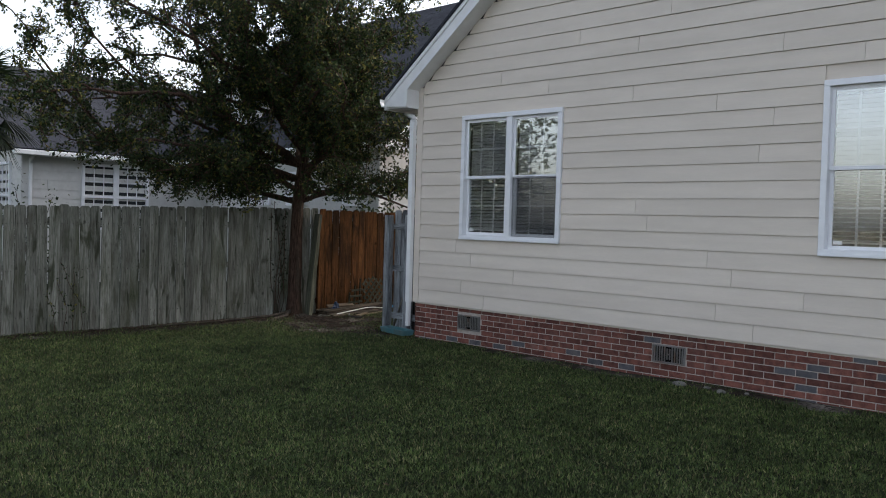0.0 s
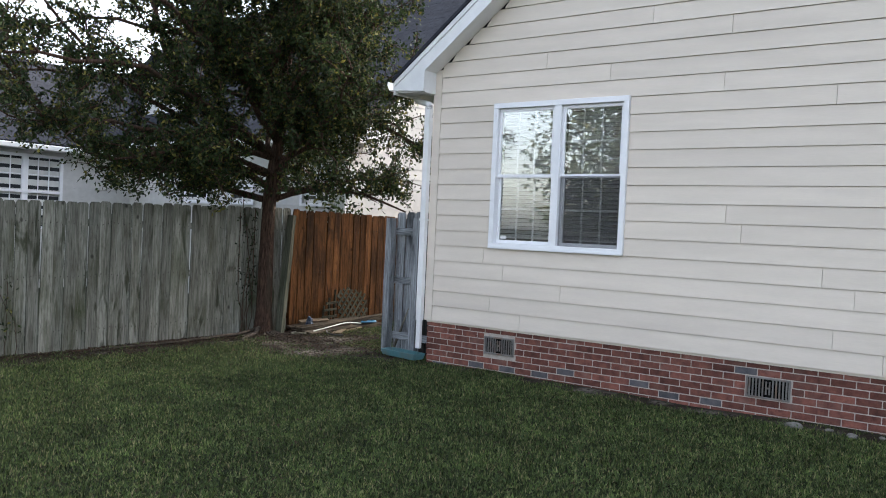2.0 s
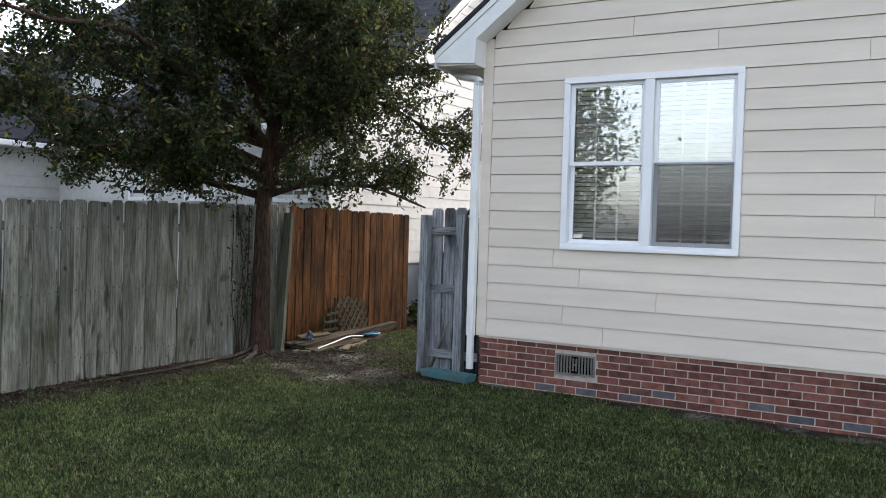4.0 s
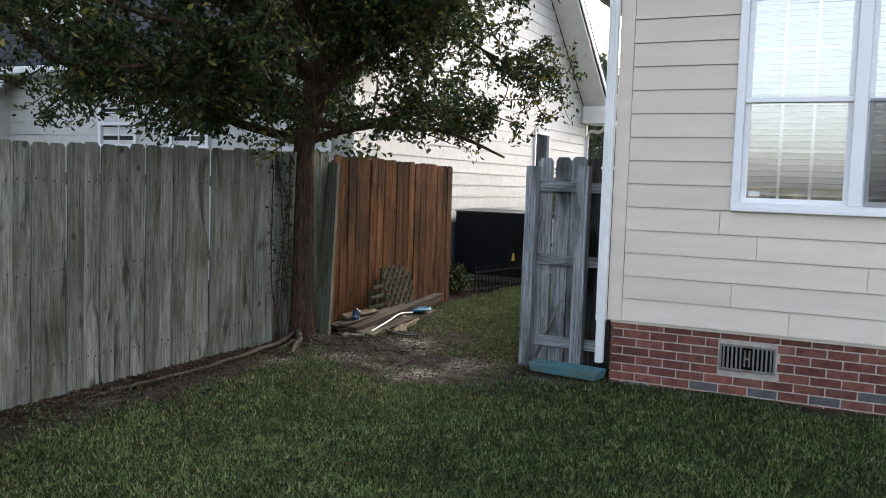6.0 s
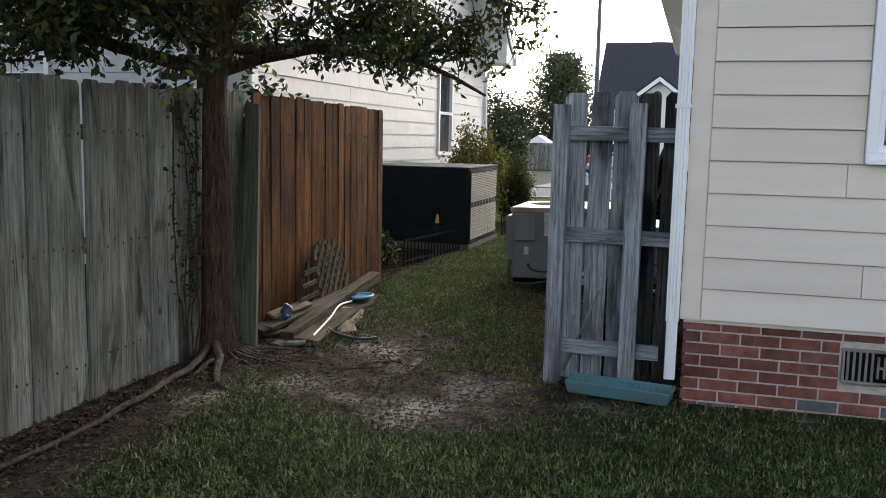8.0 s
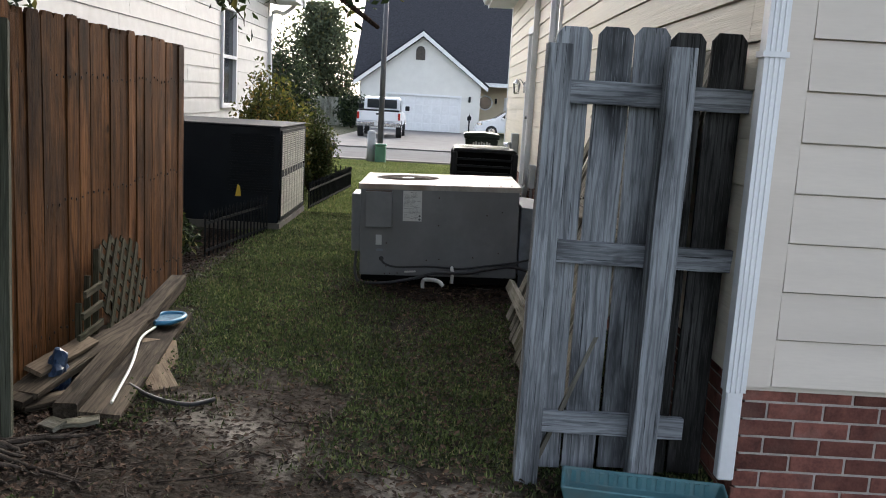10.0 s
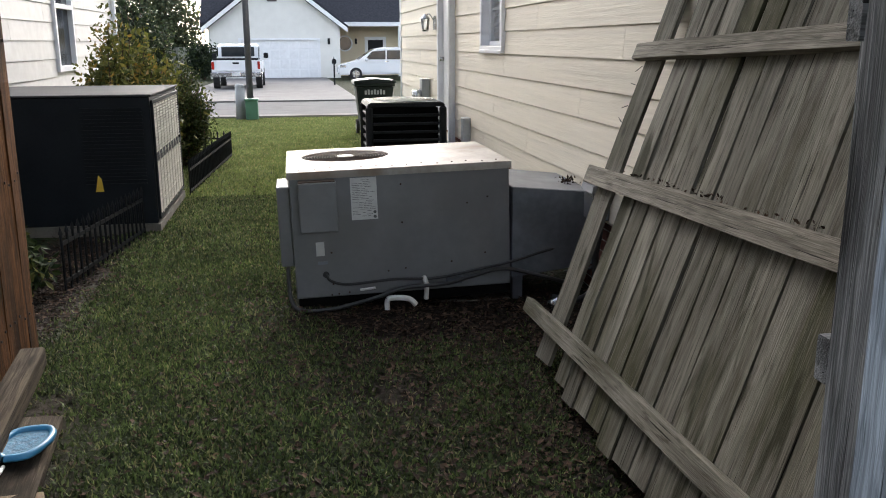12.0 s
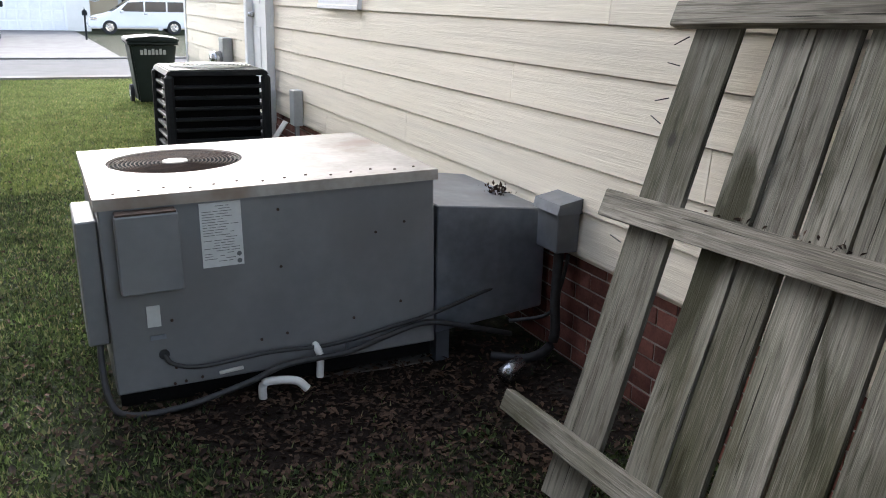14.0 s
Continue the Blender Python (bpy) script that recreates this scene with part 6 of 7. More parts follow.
shingle_roof(NB, pose(-24.5, NY0 - 0.35, NE - 0.05 - 0.0), 11.7, NRY - NY0 + 0.35, NS)
shingle_roof(NB, pose(-12.8, NY1 + 0.35, NE - 0.05, 0, 0, 180), 11.7, NRY - NY0 + 0.35, NS)
shingle_roof(NB, pose(WXN + 0.35, WY - 0.3, 2.80, 0, 0, 90), 9.0, 4.3, 0.55)
shingle_roof(NB, pose(-28.7, WY + 9 - 0.3, 2.80, 0, 0, -90), 9.0, 4.3, 0.55)
for sgn in (1, -1):
    pts = [(NRY + sgn * (NRY - NY0 + 0.38), NE - 0.12), (NRY, NE + NS * (NRY - NY0) + 0.08), (NRY, NE + NS * (NRY - NY0) + 0.26), (NRY + sgn * (NRY - NY0 + 0.38), NE - 0.01)]
    part("rake_board", prism(pts, 0.03, m=pose(NX + 0.60, 0, -0.04, 0, 0, 90)), WHITE, NB)
    pts2 = [(NRY + sgn * (NRY - NY0), NE - 0.06), (NRY, NE + NS * (NRY - NY0) - 0.06), (NRY, NE + NS * (NRY - NY0) - 0.04), (NRY + sgn * (NRY - NY0), NE - 0.04)]
    part("rake_soffit", prism(pts2, 0.54, m=pose(NX + 0.569, 0, 0.05, 0, 0, 90)), WHITE, NB)
    e = NRY + sgn * (NRY - NY0 + 0.4)
    i_ = NRY + sgn * (NRY - NY0 - 0.45)
    part("cornice_return", prism([(e, NE - 0.14), (i_, NE - 0.14), (i_, NE + 0.25), (e, NE - 0.03)], 0.53, m=pose(NX + 0.565, 0, 0, 0, 0, 90)), WHITE, NB)
    part("gutter", box(-24.5, -12.8, NRY + sgn * (NRY - NY0 + 0.36) - 0.06, NRY + sgn * (NRY - NY0 + 0.36) + 0.06, NE - 0.12, NE - 0.01, 0.015), WHITE, NB)
part("gutter", box(WXN + 0.28, WXN + 0.40, WY - 0.3, NY0 - 0.4, 2.72, 2.83, 0.015), WHITE, NB)
part("eave_soffit", box(WXN + 0.03, WXN + 0.29, WY - 0.3, NY0 - 0.4, 2.72, 2.74), WHITE, NB)
part("eave_soffit", box(WXN, NX - 0.14, NY0 - 0.31, NY0 - 0.03, NE - 0.12, NE - 0.10), WHITE, NB)
dormer = part("dormer", prism([(-20.6, 3.0), (-19.1, 3.0), (-19.1, 4.55), (-19.85, 5.12), (-20.6, 4.55)], 3.2, m=pose(0, 12.0, 0)), SIDING_NB, NB, "pale sided dormer gable")
for sgn in (1, -1):
    part("dormer_roof", prism([(-19.85 + sgn * 0.95, 4.43), (-19.85, 5.15), (-19.85, 5.27), (-19.85 + sgn * 0.95, 4.55)], 3.6, m=pose(0, 11.75, 0)), SHINGLE, dormer)
tubes("downspout", [(bend([(NX + 0.4, NY1 + 0.36, NE - 0.15), (NX + 0.25, NY1 + 0.2, NE - 0.3), (NX + 0.06, NY1 - 0.03, NE - 0.4), (NX + 0.06, NY1 - 0.03, 1.5), (NX + 0.06, NY1 - 0.03, 0.1)], 6), 0.04)], WHITE, NB, 8)
tubes("downspout", [(bend([(WXN + 0.34, WY + 0.1, 2.7), (WXN + 0.15, WY + 0.12, 2.6), (WXN + 0.06, WY + 0.15, 2.4), (WXN + 0.06, WY + 0.15, 0.1)], 6), 0.04)], WHITE, NB, 8)


# ---- across the street ----
FH = thing("house_across_street", "white sided house with dark roof and double garage", "house")
GB = ground_z(60)


def fclip(z):
    return (-15.3, -7.95) if z < 2.3 else (-15.3 + (z - 2.3) / 0.76, -7.95 - (z - 2.3) / 0.76)


DR = (-13.62, -9.22, GB, 1.54)
fw = wall_core("wall", "", pose(0, 60, 0), -15.3, -7.95, GB - 0.3, 2.3, SIDING_FAR, [DR], peak=(-11.625, 5.05), owner=FH)
siding(fw, SIDING_FAR, -15.3, -7.95, GB + 0.2, 5.0, 0.2, [DR], fclip, 40, True)
gd = part("garage_door", box(DR[0], DR[1], 0.06, 0.10, GB, DR[3]), WHITE, FH, m=pose(0, 60, 0))
for k in range(4):
    for q in range(8):
        w = (DR[1] - DR[0]) / 8
        if k == 0 and q == 0:
            pan = part("panel", box(0.05, w - 0.05, -0.012, 0.0, 0.05, 0.50, 0.006), WHITE, gd, m=pose(DR[0], 0.0595, GB))
        else:
            again(pan, gd, pose(DR[0] + q * w, 0.0595, GB + k * 0.545))
bm = box(DR[0] - 0.12, DR[0], -0.05, 0.02, GB, DR[3] + 0.12)
box(DR[1], DR[1] + 0.12, -0.05, 0.02, GB, DR[3] + 0.12, bm=bm)
box(DR[0], DR[1], -0.049, 0.02, DR[3], DR[3] + 0.12, bm=bm)
part("garage_trim", bm, WHITE, FH, m=pose(0, 60, 0))
vent_pts = [(-0.28, 0), (0.28, 0)] + [(0.28 * math.cos(a), 0.55 + 0.28 * math.sin(a)) for a in np.linspace(0, math.pi, 9)]
part("gable_vent", prism(vent_pts, 0.05, m=pose(-11.75, 59.92, 3.7)), surface("vent_brown", (0.05, 0.04, 0.035), (0.08, 0.065, 0.055), 9, 0.7, 0.1), FH, "dark arched louvre vent")
for sgn in (1, -1):
    pts = [(-11.625 + sgn * 4.1, 1.98), (-11.625, 5.10), (-11.625, 5.38), (-11.625 + sgn * 4.1, 2.24)]
    part("rake_board", prism(pts, 0.06, m=pose(0, 59.45, 0)), WHITE, FH)
    L = math.hypot(4.15, 4.15 * 0.76)
    part("roof", prism([(-11.625 + sgn * 4.15, 2.24), (-11.625, 5.39), (-11.625, 5.5), (-11.625 + sgn * 4.15, 2.34)], 6.0, m=pose(0, 59.46, 0)), SHINGLE, FH)
part("roof", prism([(-16, 2.6), (11, 2.6), (11, 2.75), (-16, 2.75)], 9.2, m=pose(0, 62.0, 0.0, 40) @ pose(0, 0, -2.6)), SHINGLE, FH, m=pose(0, 0, 2.45))
part("roof", prism([(-16, 0), (11, 0), (11, 0.1), (-16, 0.1)], 9.2, m=pose(0, 76.0, 2.45, 180 - 40)), SHINGLE, FH)
part("eave_fascia", box(-7.9, 11, 61.85, 62.0, 2.35, 2.6), WHITE, FH)
pw = wall_core("wall", "", pose(0, 64, 0), -7.94, 11, GB - 0.3, 2.5, CREAM, owner=FH)
part("wall", box(-15.4, -15.3, 60.14, 74, GB - 0.3, 2.3), SIDING_FAR, FH)
part("wall", box(-15.4, 11, 74, 74.2, GB - 0.3, 2.5), SIDING_FAR, FH)
part("entry_door", box(-6.0, -5.05, 63.9, 63.99, GB + 0.1, 1.55), BLACK, FH, "black front door")
part("door_trim", box(-6.2, -4.85, 63.93, 63.985, GB + 0.1, 1.75), WHITE, FH)
part("round_window", cyl(0.42, 0.42, 0.06, 20, m=pose(-7.45, 63.97, 1.35, 90)), CAR_GLASS, FH)
part("round_window_frame", cyl(0.5, 0.5, 0.04, 20, m=pose(-7.45, 63.985, 1.35, 90)), WHITE, FH)
for x in (-8.6, -6.75):
    part("wall_lantern", box(x - 0.07, x + 0.07, 59.82 if x < -8 else 63.82, 59.95 if x < -8 else 63.95, 1.3, 1.65, 0.03), BLACK, FH)
part("porch_post", box(-4.3, -4.1, 61.9, 62.1, GB, 2.4), WHITE, FH)


def wheel(parent, x, y, r=0.37, w=0.24):
    wh = part("wheel", cyl(r, r, w, 24, m=pose(x - w / 2, y, r, 0, 90)), TYRE, parent)
    part("rim", cyl(r * 0.62, r * 0.58, w + 0.02, 16, m=pose(x - w / 2 - 0.01, y, r, 0, 90)), CHROME, wh)


def pickup(m):
    t = thing("pickup_truck", "white pickup truck parked with its tailgate to the street", "truck", m)
    side_prof = [(0.1, 0.55), (5.4, 0.55), (5.45, 0.95), (5.2, 1.05), (3.9, 1.12), (0.05, 1.15), (0.0, 0.7)]
    R = Matrix(((0, 1, 0, 0), (1, 0, 0, 0), (0, 0, 1, 0), (0, 0, 0, 1)))
    part("body", prism(side_prof, 1.88, m=R @ pose(0, -0.94, 0), bevel=0.05), CAR_WHITE, t)
    part("cab", prism([(1.9, 1.10), (4.2, 1.10), (3.5, 1.72), (3.2, 1.78), (2.2, 1.78), (1.98, 1.72)], 1.62, m=R @ pose(0, -0.81, 0), bevel=0.06), CAR_WHITE, t)
    part("rear_window", box(-0.66, 0.66, -0.02, 0.02, 1.28, 1.66, 0.01), CAR_GLASS, t, m=pose(0, 1.945, 0, 4))
    part("side_window", box(0.80, 0.83, 2.15, 3.5, 1.22, 1.64, 0.005), CAR_GLASS, t)
    part("side_window", box(-0.83, -0.80, 2.15, 3.5, 1.22, 1.64, 0.005), CAR_GLASS, t)
    part("bed_cover", box(-0.86, 0.86, 0.03, 1.92, 1.13, 1.21, 0.01), BLACK, t)
    tg = part("tailgate", box(-0.76, 0.76, -0.035, -0.005, 0.72, 1.13, 0.01), CAR_WHITE, t)
    part("tailgate_handle", box(-0.12, 0.12, -0.045, -0.0355, 0.98, 1.05, 0.004), BLACK, tg)
    part("bumper", box(-0.95, 0.95, -0.16, -0.01, 0.48, 0.68, 0.03), CHROME, t)
    part("number_plate", box(-0.16, 0.16, -0.172, -0.161, 0.52, 0.66), PAPER, t)
    for s in (-1, 1):
        part("tail_lamp", box(s * 0.88 - 0.05, s * 0.88 + 0.05, -0.03, 0.02, 0.78, 1.08, 0.01), TAIL, t)
        part("mirror", box(s * 1.08 - 0.1, s * 1.08 + 0.1, 3.35, 3.45, 1.2, 1.42, 0.03), BLACK, t)
        wheel(t, s * 0.84, 1.15, 0.39)
        wheel(t, s * 0.84, 4.5, 0.39)
    return t


pickup(pose(-12.93, 43.2, ground_z(44.5) + 0.03, -0.7))


def minivan(m):
    """A van seen from its side; its own x runs to its tail."""
    v = thing("minivan", "white minivan parked beside the driveway", "car", m)
    part("body", prism([(0.0, 0.35), (0.02, 0.62), (0.25, 0.82), (1.05, 1.02), (1.9, 1.60), (2.5, 1.70), (4.4, 1.70), (4.85, 1.55), (5.0, 0.95), (5.02, 0.4), (4.9, 0.3), (0.1, 0.28)], 1.85, bevel=0.06), CAR_WHITE, v)
    part("windscreen", prism([(1.12, 1.05), (1.92, 1.58), (1.98, 1.55), (1.2, 1.04)], 1.5, m=pose(-0.02, 0.17, 0.03)), CAR_GLASS, v)
    for a, b, c in ((1.45, 2.55, 0.38), (2.62, 3.6, 0.02), (3.67, 4.6, 0.02)):
        part("side_window", prism([(a, 1.08), (b, 1.08), (b, 1.55), (a + c, 1.55 if c < 0.1 else 1.5)], 0.02, m=pose(0, -0.012, 0)), CAR_GLASS, v)
    for x in (0.95, 3.95):
        for y in (0.02, 1.60):
            wh = part("wheel", cyl(0.33, 0.33, 0.22, 24, m=pose(x, y - 0.04 + 0.23, 0.33, 90)), TYRE, v)
            part("rim", cyl(0.22, 0.2, 0.235, 14, m=pose(x, y - 0.047 + 0.235, 0.33, 90)), CHROME, wh)
    part("headlamp", box(0.1, 0.42, -0.01, 0.1, 0.66, 0.80, 0.02), CHROME, v)
    part("mirror", box(1.45, 1.62, -0.18, -0.02, 1.0, 1.14, 0.03), CAR_WHITE, v)
    part("door_handle", box(2.55, 2.72, -0.015, 0.0, 0.95, 0.99, 0.004), CHROME, v)
    return v


minivan(pose(-8.35, 55.2, ground_z(56)))

mb = thing("mailbox", "black mailbox on a black post by the driveway", "mailbox", pose(-8.95, 46.5, ground_z(46.5)))
part("post", cyl(0.04, 0.035, 1.05, 10), BLACK, mb)
part("letterbox", prism([(-0.09, 0), (0.09, 0), (0.09, 0.14), (0.05, 0.2), (-0.05, 0.2), (-0.09, 0.14)], 0.45, m=pose(0, -0.22, 0.95)), BLACK, mb)
part("finial", cyl(0.03, 0.0, 0.12, 8, m=pose(0, 0, 1.15)), BLACK, mb)
sp = thing("street_lamp", "tall dark street lamp post by the kerb", "street lamp", pose(-11.66, 26.6, ground_z(26.6)))
part("pole", cyl(0.075, 0.05, 5.3, 14), POLE, sp, smooth=True)
part("base_collar", cyl(0.11, 0.09, 0.35, 14), POLE, sp)
part("lantern", cyl(0.08, 0.16, 0.32, 8, m=pose(0, 0, 5.3)), GREY_PLASTIC, sp)
part("cap", cyl(0.2, 0.03, 0.18, 8, m=pose(0, 0, 5.62)), BLACK, sp)
part("finial", cyl(0.03, 0.01, 0.12, 8, m=pose(0, 0, 5.8)), BLACK, sp)
up_ = thing("utility_pedestal", "grey plastic utility pedestal beside the lamp post", "pedestal", pose(-11.86, 26.45, ground_z(26.4)))
part("shell", cyl(0.11, 0.10, 0.72, 14, m=pose(0, 0, -0.02)), GREY_PLASTIC, up_, smooth=True)
part("cap", cyl(0.115, 0.07, 0.05, 14, m=pose(0, 0, 0.70)), GREY_PLASTIC, up_)
ub = thing("utility_box", "short green utility box beside the lamp post", "pedestal", pose(-11.62, 26.3, ground_z(26.3)))
part("shell", box(-0.13, 0.13, -0.10, 0.10, -0.02, 0.40, 0.02), GREEN_BOX, ub)
part("cap", box(-0.145, 0.145, -0.115, 0.115, 0.40, 0.45, 0.015), GREEN_BOX, ub)
ff = thing("far_fence", "grey wooden privacy fence across the street", "fence", pose(-25, 62.5, GB - 0.02))
pk = None
for k in range(64):
    mm = pose(0.15 * k, 0, 0, 0, 0.3 * math.sin(k * 7.1), 0)
    pk = again(pk, ff, mm) if pk else part("picket", board(0.145, 0.02, 1.8, 0.03, 700), FENCE_OLD, ff, m=mm)
part("rail", box(0, 9.6, 0.02, 0.06, 0.4, 0.5), FENCE_OLD, ff)
part("rail", box(0, 9.6, 0.02, 0.06, 1.4, 1.5), FENCE_OLD, ff)
shed = thing("garden_shed", "small grey garden shed far across the street", "shed", pose(-20.2, 66, GB))
part("walls", box(-1.0, 1.0, 0, 2, -0.1, 1.6), BLOCK, shed)
part("roof", prism([(-1.2, 1.55), (1.2, 1.55), (0, 2.3)], 2.4, m=pose(0, -0.2, 0)), WHITE, shed)
part("door", box(-0.4, 0.4, -0.03, -0.001, 0, 1.4), FENCE_OLD, shed)
shrub("garage_shrub", "dark rounded shrub beside the garage", -15.6, 58.3, GB, 1.0, 0.9, 2.4, LEAF_DARK, 3000, 0.22, 51)


def far_tree(name, label, x, y, h, w, seed, mats, n=7000, leaf=0.34, cone=False, group=""):
    r = np.random.default_rng(seed)
    t = thing(name, label, "tree", pose(x, y, ground_z(y)), group)
    T = np.array([(0, 0, -0.1), (0.05, 0, h * 0.25), (0, 0.1, h * 0.55), (0.05, 0, h * 0.92)])
    lines, pts = [], []
    part_ = tubes("trunk", [(T, np.array([0.03, 0.022, 0.014, 0.004]) * h)], BARK, t, 8)
    m = 70
    for k in range(m):
        u = 0.12 + 0.86 * (k + r.uniform()) / m
        rad = w * ((1 - u) * 1.1 + 0.05 if cone else math.sin(math.pi * (0.12 + 0.85 * u)) ** 0.7) * r.uniform(0.6, 1.05)
        a = 2.4 * k + r.uniform(-0.3, 0.3)
        tip = np.array([rad * math.cos(a), rad * math.sin(a), h * u + 0.18 * rad])
        root = np.array([0, 0, h * max(u - 0.12, 0.06)])
        lines.append((np.array([root, (root + tip) / 2 + [0, 0, 0.1], tip]), [0.008 * h * (1.1 - u), 0.004 * h, 0.01]))
        c = n // m
        s = r.uniform(0.25, 1, c)[:, None]
        pts.append(root + (tip - root) * s + r.normal(size=(c, 3)) * 0.045 * h * np.array([1, 1, 0.8]))
    tagged(tubes("boughs", lines, BARK, t, 4), kind="stuff")
    v, f = leaves_arrays(np.vstack(pts), leaf, r, 0.6)
    tagged(np_mesh("crown", v, f, mats, t), kind="stuff")
    return t


far_tree("tall_tree", "tall pale green tree beyond the street", -20.1, 76, 9.3, 3.6, 61, LEAF_FAR, 14000, 0.30)
far_tree("tall_tree", "tall green tree beyond the neighbour's house", -27.5, 70, 13.0, 3.4, 62, LEAF_FAR, 9000, 0.32, True)
far_tree("broad_tree", "broad dark green tree far across the street", -31, 82, 9, 5, 63, LEAF_DARK, 6000, 0.4)
far_tree("broad_tree", "broad dark tree behind the garage house", -4.0, 84, 9.5, 5, 64, LEAF_DARK, 5000, 0.4)
far_tree("hedge_tree", "dark green tree low beside the far fence", -22.5, 69, 4.6, 2.6, 65, LEAF_DARK, 4000, 0.25)
far_tree("hedge_tree", "dark green tree low beside the far fence", -25.5, 68, 5.6, 2.8, 66, LEAF_DARK, 4000, 0.25)
# the yard's far sides, seen only as reflections
for k, (x, y, h, w) in enumerate(((-30, -14, 10, 5), (-23, -24, 11, 5), (-34, 0, 9, 5))):
    far_tree("back_tree", "broad leafy tree beyond the back yard", x, y, h, w, 80 + k, LEAF_FAR, 9000, 0.32, group="trees behind the yard")
fence_b = thing("back_fence", "grey wooden fence closing the back yard", "fence", pose(-12.1, -7.0, ground_z(-7)))
pk = None
for k in range(150):
    mm = pose(0.147 * k, 0, 0, 0, 0.3 * math.sin(k * 5.3), 0)
    pk = again(pk, fence_b, mm) if pk else part("picket", board(0.143, 0.02, 1.8, 0.03, 701), FENCE_OLD, fence_b, m=mm)
part("rail", box(0, 22, -0.06, -0.02, 0.4, 0.49), FENCE_OLD, fence_b)
part("rail", box(0, 22, -0.06, -0.02, 1.4, 1.49), FENCE_OLD, fence_b)

# palm behind the fence
palm = thing("palm_tree", "dark fan palm with drooping fronds behind the fence", "tree", pose(-14.6, 4.2, ground_z(4.2)))
tubes("trunk", [([(0, 0, -0.1), (0.05, 0, 1.2), (0.0, 0.05, 2.6), (0.02, 0, 3.35)], [0.17, 0.15, 0.15, 0.12])], BARK, palm, 10)
pr = np.random.default_rng(9)
for k in range(26):
    a = 2.4 * k
    el = math.radians(75 - 5.2 * k)
    d = np.array([math.cos(a) * math.cos(el), math.sin(a) * math.cos(el), math.sin(el)])
    o = np.array([0, 0, 3.35])
    stem = [o, o + d * 0.3, o + d * 0.6 - np.array([0, 0, 0.05])]
    V, F = tube_arrays(stem, [0.018, 0.014, 0.01], 5)
    V, F = V.tolist(), [tuple(q) for q in F.tolist()]
    side_ = np.cross(d, [0, 0, 1.0])
    side_ /= np.linalg.norm(side_)
    upv = np.cross(side_, d)
    for q in np.linspace(-1.5, 1.5, 27):
        tip = stem[2] + (d * math.cos(q) + side_ * math.sin(q)) * 0.62 * pr.uniform(0.85, 1.05) + np.array([0, 0, -0.16 - 0.08 * pr.uniform()])
        mid = (stem[2] * 0.45 + tip * 0.55) + upv * 0.04
        w_ = side_ * 0.018 * math.cos(q) - d * 0.018 * math.sin(q)
        n = len(V)
        V += [list(stem[2]), list(mid + w_), list(tip), list(mid - w_)]
        F.append((n, n + 1, n + 2, n + 3))
    np_mesh("frond", V, F, PALM, palm)

# vine on the fence by the trunk
r = np.random.default_rng(71)
vine = thing("climbing_vine", "thin climbing vine on the fence beside the tree trunk", "vine")
vl, vp = [], []
for k in range(5):
    P = limb((-12.11, 8.10 + 0.03 * k, -0.08), (0, 0.0, 1), 1.9, r, 0.05, 0.16, 16)
    P[:, 0] = -12.105 + 0.02 * r.uniform(size=len(P))
    P[:, 1] = np.clip(P[:, 1], 8.02, 8.28)
    vl.append((P, 0.006))
    i_ = r.integers(4, len(P), 60)
    vp.append(P[i_] + r.normal(size=(60, 3)) * [0.012, 0.028, 0.05])
tagged(tubes("stems", vl, BARK, vine, 5), kind="stuff")
v, f = leaves_arrays(np.vstack(vp), 0.045, r)
tagged(np_mesh("leaves", v, f, LEAF_DARK, vine), kind="stuff")

# sprigs that climb the outer face of the old fence
sprig = thing("fence_sprig", "thin leafy sprigs climbing the grey fence", "vine", pose(-12.11, 4.75, -0.14))
sl, sq = [], []
for k in range(4):
    P = limb((0.0, 0.12 * k - 0.15, 0.02), (0, 0.1 * (k - 1), 1), 0.55 + 0.17 * k, r, 0.05, 0.16, 12)
    P[:, 0] = 0.012 + 0.012 * r.uniform(size=len(P))
    sl.append((P, 0.004))
    i_ = r.integers(3, len(P), 30)
    sq.append(P[i_] + r.normal(size=(30, 3)) * [0.012, 0.03, 0.03] + [0.012, 0, 0])
tagged(tubes("stems", sl, BARK, sprig, 5), kind="stuff")
v, f = leaves_arrays(np.vstack(sq), 0.045, r)
tagged(np_mesh("leaves", v, f, LEAF, sprig), kind="stuff")

# stones by the brick base
for k, (x, y, s) in enumerate(((-4.62, 8.02, 0.065), (-4.35, 8.1, 0.03), (-4.15, 7.98, 0.045), (-3.95, 8.12, 0.025))):
    bm = bmesh.new()
    bmesh.ops.create_icosphere(bm, subdivisions=3, radius=s, matrix=Matrix.Diagonal((1.3, 0.9, 0.55, 1)))
    for q in bm.verts:
        q.co *= 1 + 0.35 * noise.noise(q.co * 16 + Vector((k, 0, 0)))
    tagged(part("stone", bm, STONE, m=pose(x, y, ground_z(y) + 0.02, 0, 0, 40 * k)), "pale grey broken stone lying on the lawn", "stone", "stones by the wall")


